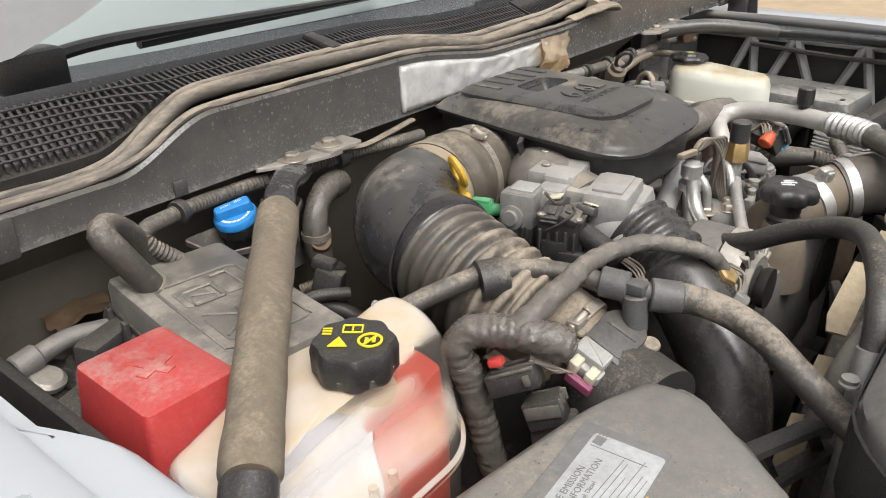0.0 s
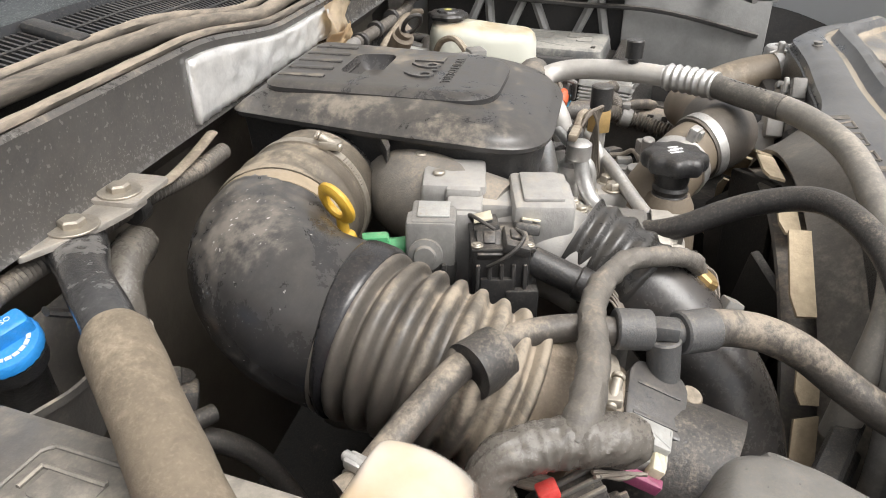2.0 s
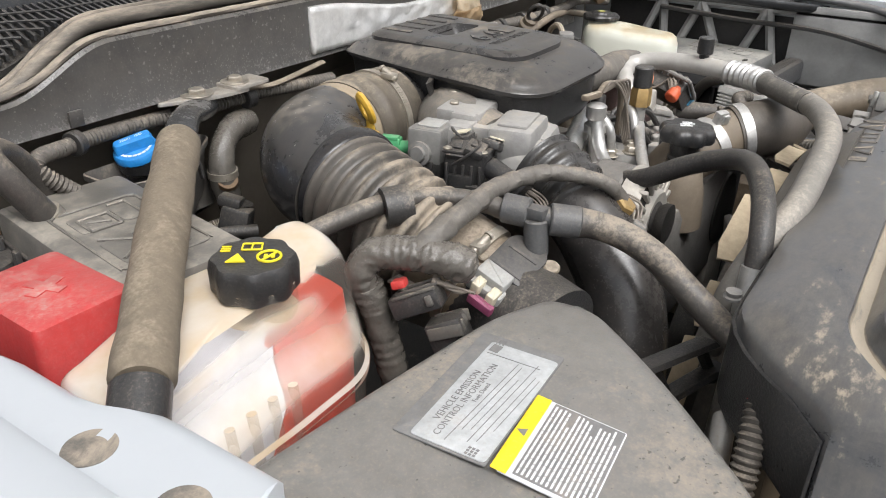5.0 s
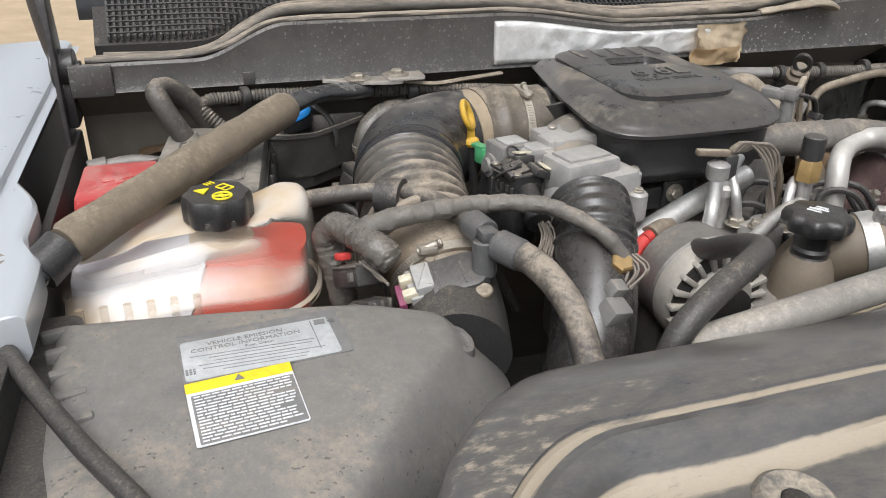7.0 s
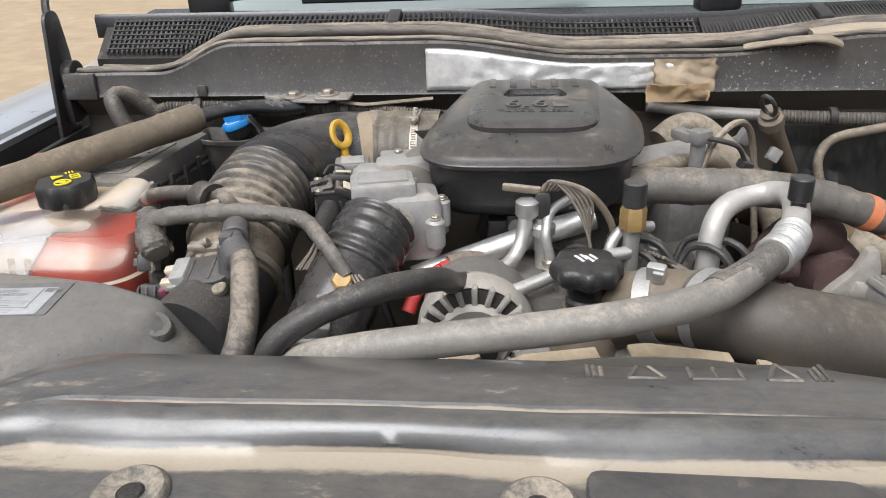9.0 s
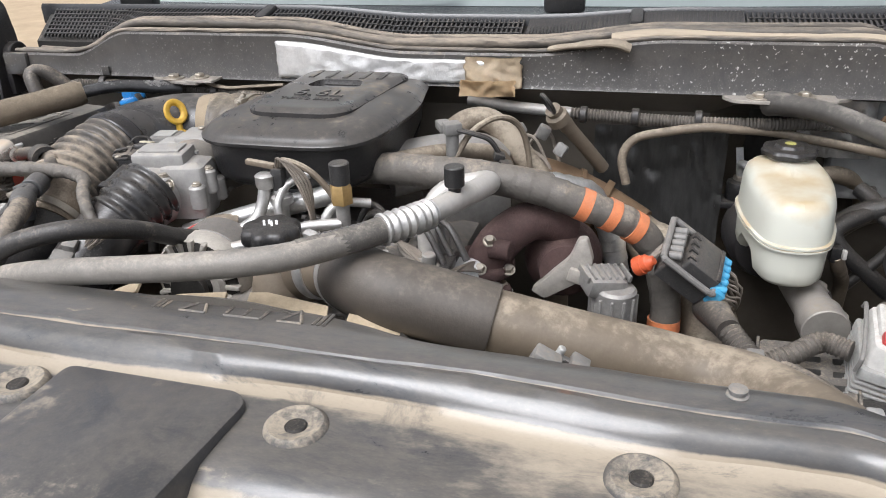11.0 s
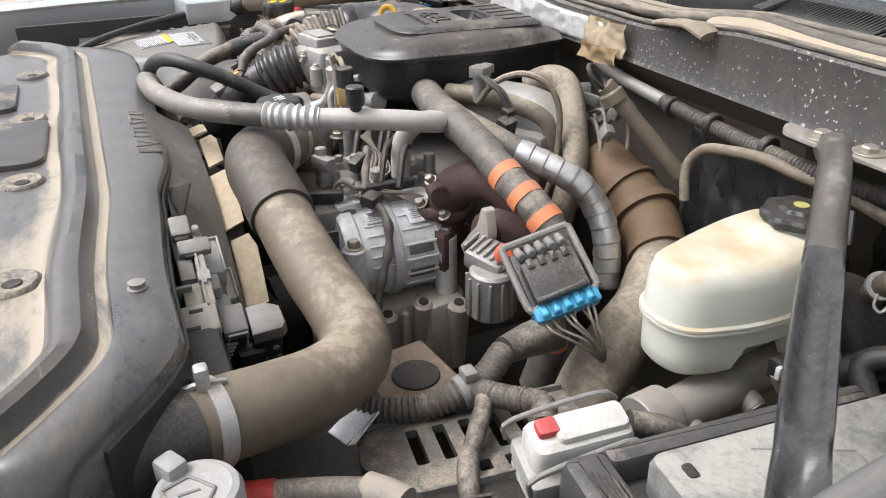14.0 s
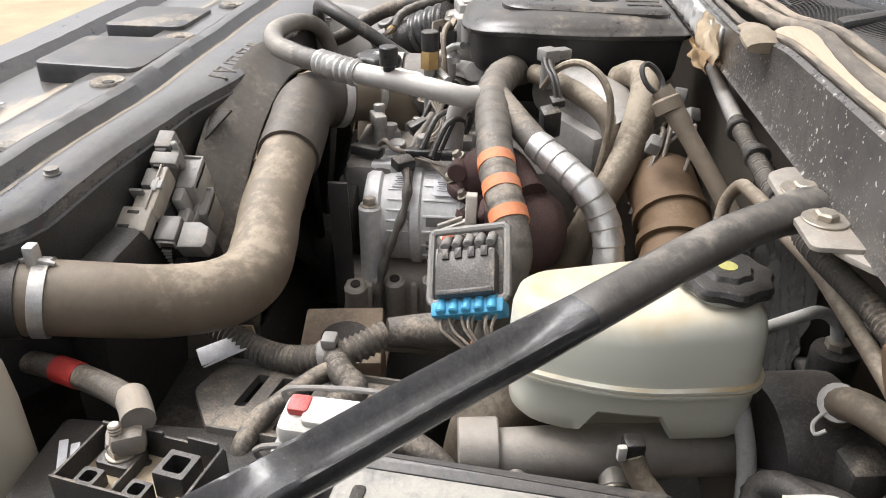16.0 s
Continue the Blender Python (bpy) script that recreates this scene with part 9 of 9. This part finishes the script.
cc_ = thing("front_conduit", (0.45, -0.47, 0.85), "dusty corrugated conduit with grey clip and white tag", "conduit")
bm = tube(B(), [(0.41, -0.615, 0.925), (0.432, -0.57, 0.908), (0.458, -0.52, 0.905), (0.473, -0.475, 0.912), (0.472, -0.425, 0.925), (0.45, -0.385, 0.938)], rings(0.0145, 0.0016, 0.007), 14, 0.0017)
tube(bm, [(0.474, -0.44, 0.921), (0.52, -0.42, 0.935), (0.555, -0.40, 0.945), (0.585, -0.415, 0.945)], rings(0.0125, 0.0012, 0.006), 14, 0.0016)
part("conduit", bm, CONVOLUTE, cc_)
bm = tube(B(), [(0.492, -0.432, 0.918), (0.514, -0.443, 0.927), (0.545, -0.466, 0.925), (0.575, -0.490, 0.916), (0.603, -0.500, 0.900), (0.62, -0.50, 0.87)], lambda s, u: 0.0100 + 0.0010 * (u > 0.55), 16, 0.004, jitter=0.05)
part("branch_hose", bm, RUBBER, cc_, "taped branch dropping over the tray")
bm = tube(B(), [(0.45, -0.385, 0.938), (0.44, -0.35, 0.935), (0.43, -0.31, 0.93)], lambda s, u: 0.016 + 0.008 * u, 16, 0.01)
part("sleeve", bm, RUBBER, cc_)
bm = cyl(B(), (0.474, -0.452, 0.916), (0.473, -0.432, 0.922), 0.0195)
box(bm, (0.476, -0.442, 0.942), (0.02, 0.016, 0.012), 0.003)
part("clip", bm, GREYPLUG, cc_)
bm = box(B(), (0.462, -0.568, 0.910), (0.024, 0.050, 0.002), 0.0006, rot=(8, 16, 34)); box(bm, (0.474, -0.560, 0.908), (0.012, 0.048, 0.002), 0.0006, rot=(8, -38, 34))
part("paper_tag", bm, LABEL_WHITE, cc_, "white paper tag")
bm = box(B(), (0.35, -0.46, 0.80), (0.12, 0.10, 0.12), 0.004, rot=(0, 0, 8))
part("brown_guard", bm, mat("brown_dusty_guard", (0.16, 0.115, 0.075), 0.7, dust=0.4), cc_, "dusty brown guard")
# dark disc laid on the guard as painted shade of its round hole
part("guard_hole", cyl(B(), (0.355, -0.455, 0.859), (0.355, -0.455, 0.863), 0.03, seg=28), DARK, cc_)

fx = thing("driver_fuse_box", (0.78, -0.24, 0.75), "black fuse box with dusty grey lid", "fuse box")
mx = frame_m((0.788, -0.255, 0.98), (1, -0.10, 0.0), (0.10, 1, 0.0))
bm = prism(B(), rrect(0, 0, 0.172, 0.272, 0.016), -0.035, 0.008, 0.010, mx)
lid = part("lid", bm, mat("grey_dusty_lid", (0.115, 0.117, 0.117), 0.36, dust=0.56, scale=11, grains=0.25, dustcol=(0.36, 0.34, 0.30)), fx, "dusty grey lid")
bm = B()
for a, b in (((-0.06, -0.05), (-0.03, 0.03)), ((-0.03, 0.03), (0.02, 0.03)), ((0.0, -0.01), (0.05, -0.01)), ((0.05, -0.01), (0.05, 0.05)), ((0.0, -0.01), (0.0, 0.05)), ((0.0, 0.05), (0.05, 0.05))):
    tube(bm, [mx @ Vector((*a, 0.0075)), mx @ Vector((*b, 0.0075))], 0.0013, 6, 0.1)
parts("moulded_symbol", bm, GREYPLUG, lid)
bm = B()
for a_ in ((0.015, -0.085), (0.045, -0.060)):
    pts = [mx @ Vector((p.x, p.y, 0.0082)) for p in rrect(a_[0], a_[1], 0.05, 0.034, 0.008)]
    tube(bm, pts + [pts[0]], 0.0012, 6, 0.01)
parts("moulded_outline", bm, GREYPLUG, lid)
bm = prism(B(), round_poly([(-0.062, -0.118, 0.004), (-0.046, -0.118, 0.004), (-0.046, -0.108, 0.003), (-0.062, -0.108, 0.003)], 2), 0.007, 0.0095, 0.0005, mx)
part("dark_mark", bm, DARK, lid)
bm = B()
prism(bm, rrect(0, -0.01, 0.19, 0.31, 0.012), -0.20, -0.03, 0.006, mx)
part("case", bm, PLASTIC_CLEAN, fx)
bm = B()
prism(bm, rrect(0.0, -0.178, 0.235, 0.046, 0.016), -0.050, -0.004, 0.014, mx); prism(bm, rrect(-0.106, -0.02, 0.024, 0.28, 0.010), -0.050, -0.005, 0.009, mx)
parts("frame_lip", bm, mat("dusty_frame_lip", (0.040, 0.042, 0.046), 0.30, dust=0.34, scale=14, grains=0.2), fx, "rounded dusty frame lip")
bm = B()
for k in range(6):
    prism(bm, rrect(0.0, -0.186 + 0.0042 * k, 0.19 - 0.008 * k, 0.0020, 0.0008), -0.0045, -0.0028, 0.0004, mx)
for k in range(7):
    prism(bm, rrect(-0.09 + 0.03 * k, -0.170, 0.008, 0.016, 0.002), -0.16, -0.038, 0.002, mx)
for k in range(5):
    prism(bm, rrect(-0.1, -0.12 + 0.05 * k, 0.014, 0.010, 0.002), -0.16, -0.04, 0.002, mx)
parts("case_rib", bm, PLASTIC, fx)
bm = tube(B(), [mx @ Vector(p) for p in ((-0.105, 0.19, 0.012), (-0.100, 0.225, 0.022), (-0.07, 0.245, 0.024), (-0.045, 0.225, 0.014), (-0.055, 0.20, 0.005))], 0.005, 8, 0.005)
part("white_latch", bm, WHITEPLUG, fx, "white wire latch")

# ---- firewall wrap and far clutter behind the driver-side parts ----
fw = thing("sound_barrier_film", (0.34, 0.03, 0.80), "crinkled glossy black film over the firewall insulation", "insulation")
def crumple(x0, x1, z0, z1, y0, nx, nz, amp, seed):
    bm = B()
    g = []
    for i in range(nx + 1):
        row = []
        for k in range(nz + 1):
            x, z = x0 + (x1 - x0) * i / nx, z0 + (z1 - z0) * k / nz
            w = noise.noise(Vector((x * 30 + z * 12, z * 9, seed))) + 0.6 * noise.noise(Vector((x * 70 + z * 20, z * 26, seed + 4)))
            row.append(bm.verts.new((x, y0 - amp * abs(w) - amp * 0.3, z)))
        g.append(row)
    for i in range(nx):
        for k in range(nz):
            bm.faces.new((g[i][k], g[i + 1][k], g[i + 1][k + 1], g[i][k + 1]))
    bmesh.ops.solidify(bm, geom=list(bm.faces), thickness=0.003)
    return bm
part("film", crumple(0.24, 0.46, 0.80, 1.075, 0.044, 44, 40, 0.016, 3), WRAP, fw)
part("silver_wrap", crumple(0.565, 0.68, 1.03, 1.130, 0.060, 26, 22, 0.014, 8), FOIL_TAPE, fw, "crumpled silver wrap")
part("dark_sheet", crumple(0.44, 0.57, 0.93, 1.088, 0.132, 30, 26, 0.012, 21), WRAP, fw, "crumpled dark wrap")
rng = random.Random(11)
cl = thing("firewall_fittings", (0.5, 0.0, 0.85), "dark hoses and plugs against the firewall", "hose")
bm = B()
for k in range(4):
    x = rng.uniform(0.66, 0.84)
    tube(bm, [(x, 0.05, 0.98), (x + rng.uniform(-0.03, 0.03), 0.01, 0.95 + rng.uniform(-0.03, 0.03)), (x + rng.uniform(-0.05, 0.05), -0.04, 0.93), (x + rng.uniform(-0.05, 0.05), -0.05, 0.84)], rng.uniform(0.007, 0.014), 10, 0.01)
parts("dark_hose", bm, RUBBER_BLACK, cl)
bm = tube(B(), [(0.570, 0.034, 0.968), (0.582, 0.027, 0.988), (0.604, 0.034, 1.001), (0.640, 0.056, 1.000), (0.680, 0.078, 0.975), (0.70, 0.09, 0.92)], 0.0145, 14, 0.008)
part("heater_hose", bm, TANHOSE, cl, "tan heater hose")
bm = lathe(B(), (0.581, 0.026, 0.988), (0.6, -0.5, 0.6), [(0.0145, 0), (0.0168, 0), (0.0168, 0.007), (0.0145, 0.007)], 20)
tube(bm, [(0.590, 0.012, 0.986), (0.596, 0.002, 0.977), (0.606, 0.001, 0.974), (0.608, 0.008, 0.980)], 0.0018, 6, 0.003)
part("spring_clamp", bm, WHITEPLUG, cl, "pale spring clamp")
bm = box(B(), (0.575, 0.045, 0.895), (0.11, 0.05, 0.12), 0.016, rot=(0, 0, 8)); box(bm, (0.50, 0.045, 0.90), (0.05, 0.04, 0.08), 0.010)
parts("black_housing", bm, PLASTIC, cl, "black plastic housing")
bm = tube(B(), [(0.60, -0.03, 0.90), (0.64, -0.005, 0.93), (0.68, 0.005, 0.955), (0.74, 0.01, 0.97)], 0.019, 16, 0.008)
part("wide_hose", bm, RUBBER_BLACK, cl, "wide black hose")
part("printed_tag", box(B(), (0.487, 0.078, 1.01), (0.012, 0.004, 0.045), 0.001, rot=(0, -8, 0)), LABEL_WHITE, cl, "white printed tag")


# ---- small fittings in the gaps ----
gp = thing("firewall_sensor", (-0.55, -0.06, 0.98), "rust-brown round sensor with grey plug by the firewall", "sensor")
part("sensor_ring", lathe(B(), (-0.545, -0.045, 1.035), (-0.3, -0.6, 0.7), [(0.006, 0), (0.013, 0.0), (0.0145, 0.006), (0.013, 0.012), (0.006, 0.012)], 24), RUSTY, gp, "rust-brown ring")
part("yellow_tab", box(B(), (-0.550, -0.048, 1.053), (0.012, 0.006, 0.006), 0.001, rot=(0, 0, 30)), YELLOW, gp)
bm = B()
box(bm, (-0.575, -0.088, 1.0), (0.030, 0.036, 0.050), 0.005, rot=(14, 10, 30)); box(bm, (-0.572, -0.082, 1.03), (0.022, 0.028, 0.014), 0.003, rot=(14, 10, 30))
parts("plug", bm, PLASTIC, gp, "dusty dark plug")
bm = B()
tube(bm, [(-0.60, -0.085, 0.99), (-0.57, -0.12, 0.97), (-0.55, -0.15, 0.93), (-0.54, -0.18, 0.86)], 0.010, 12, 0.008)
tube(bm, [(-0.66, -0.09, 1.0), (-0.61, -0.10, 1.005), (-0.57, -0.12, 1.0)], 0.008, 12, 0.008)
parts("hose", bm, RUBBER_BLACK, gp, "black hose")
bm = tube(B(), [(-0.598, -0.062, 0.998), (-0.582, -0.072, 1.002), (-0.566, -0.082, 1.006)], rings(0.0062, 0.0008, 0.003), 10, 0.001)
part("threaded_stud", bm, BOLT, gp)
part("valve_knob", lathe(B(), (-0.566, -0.082, 0.99), (0.2, -0.2, 1), [(0.012, 0), (0.017, 0.004), (0.017, 0.012), (0.011, 0.016), (0.009, 0.034), (0.012, 0.036)], 20), PLASTIC_CLEAN, gp)

def heap(cx, cy, cz, w, h, amp, n, seed):
    """A crumpled sheet lying flat."""
    bm = B()
    g = []
    for i in range(n + 1):
        row = []
        for k in range(n + 1):
            x, y = cx + w * (i / n - 0.5), cy + h * (k / n - 0.5)
            z = cz + amp * (noise.noise(Vector((x * 26, y * 26, seed))) + 0.6 * noise.noise(Vector((x * 70, y * 60, seed + 2))))
            row.append(bm.verts.new((x + 0.006 * noise.noise(Vector((y * 50, seed, 1))), y + 0.006 * noise.noise(Vector((x * 50, seed, 2))), z)))
        g.append(row)
    for i in range(n):
        for k in range(n):
            bm.faces.new((g[i][k], g[i + 1][k], g[i + 1][k + 1], g[i][k + 1]))
    bmesh.ops.solidify(bm, geom=list(bm.faces), thickness=0.004)
    return bm

cr = thing("battery_cover_scrap", (-0.88, -0.09, 0.98), "crumpled black cover scrap dusted with sand", "cover")
part("crumpled_sheet", heap(-0.884, -0.088, 1.025, 0.085, 0.125, 0.016, 30, 4), PLASTIC, cr, angle=60)
part("clamp_ring", lathe(B(), (-0.905, -0.052, 1.03), (0.2, -0.3, 1), [(0.012, 0), (0.017, 0), (0.018, 0.006), (0.014, 0.010)], 20), BRACKET, cr)
part("sheet_bracket", heap(-0.83, 0.012, 1.052, 0.07, 0.05, 0.010, 16, 12), RUSTY, cr, "bent brown bracket", angle=60)

wt = thing("loose_wiring", (0.12, -0.06, 1.0), "tangle of thin dusty wires behind the engine cover", "wiring")
rng = random.Random(23)
bm = B()
for k in range(8):
    x, y, z = rng.uniform(0.02, 0.16), rng.uniform(-0.09, -0.03), rng.uniform(1.04, 1.08)
    a_, b_ = rng.uniform(0.03, 0.07), rng.uniform(-0.04, 0.02)
    tube(bm, [(x - 0.02, y - 0.02, z - 0.03), (x, y, z), (x + a_ * 0.6, y + b_ * 0.4, z + rng.uniform(-0.01, 0.02)), (x + a_, y + b_, z - 0.03), (x + a_ + 0.02, y + b_ - 0.02, z - 0.09)], rng.uniform(0.002, 0.0042), 7, 0.007)
parts("wire", bm, WIRE, wt)
bm = B()
for k in range(7):
    box(bm, (rng.uniform(0.02, 0.2), rng.uniform(-0.09, -0.03), rng.uniform(1.05, 1.09)), (rng.uniform(0.016, 0.03), rng.uniform(0.012, 0.02), rng.uniform(0.014, 0.024)), 0.003, rot=(rng.uniform(-30, 30), rng.uniform(-30, 30), rng.uniform(0, 90)))
parts("wire_plug", bm, GREYPLUG, wt)

vb_ = thing("valve_block", (-0.12, -0.40, 0.97), "dusty aluminium valve block with fittings before the cover", "valve")
part("block", box(B(), (-0.128, -0.415, 1.012), (0.045, 0.040, 0.050), 0.006, rot=(0, 0, 18)), ALU, vb_)
bm = B()
for x_, y_, z_, r_ in ((-0.138, -0.420, 1.036, 0.009), (-0.118, -0.412, 1.036, 0.008), (-0.085, -0.405, 1.02, 0.011), (-0.150, -0.395, 1.03, 0.010)):
    hexbolt(bm, (x_, y_, z_), (0, 0, 1), r_, 0.010, 1.35)
parts("hex_fitting", bm, BOLT, vb_)
bm = B()
tube(bm, [(-0.150, -0.395, 1.04), (-0.156, -0.392, 1.07), (-0.150, -0.370, 1.09), (-0.125, -0.350, 1.10)], 0.006, 10, 0.006)
tube(bm, [(-0.085, -0.405, 1.03), (-0.082, -0.400, 1.06), (-0.065, -0.385, 1.075), (-0.03, -0.365, 1.07)], 0.0065, 10, 0.006)
parts("small_pipe", bm, ALU_BRIGHT, vb_)
bm = B()
for k in range(5):
    tube(bm, [(-0.16 + 0.004 * k, -0.378, 1.12), (-0.150 + 0.005 * k, -0.386 - 0.003 * k, 1.135), (-0.125 + 0.005 * k, -0.395, 1.11), (-0.105, -0.40 + 0.003 * k, 1.06), (-0.10, -0.41, 1.0)], 0.0018, 6, 0.006)
parts("wire", bm, WIRE, vb_)

hp = thing("heater_pipe", (-0.555, -0.03, 0.90), "dark shiny wrapped heater pipe by the firewall", "pipe")
bm = tube(B(), [(-0.470, -0.012, 1.090), (-0.505, -0.022, 1.092), (-0.535, -0.034, 1.078), (-0.545, -0.040, 1.045), (-0.540, -0.044, 1.00), (-0.530, -0.048, 0.93)], lambda s, u: 0.0165 + 0.0012 * math.sin(s * 70), 28, 0.003, jitter=0.06, crumple=0.06)
part("wrapped_pipe", bm, TAPE, hp)
bm = lathe(B(), (-0.5445, -0.040, 1.052), (0.02, 0.02, -1), [(0.015, 0), (0.0190, 0), (0.0190, 0.009), (0.015, 0.009)], 28)
part("band_clamp", bm, STEEL_CLAMP, hp, "dusty steel band clamp")
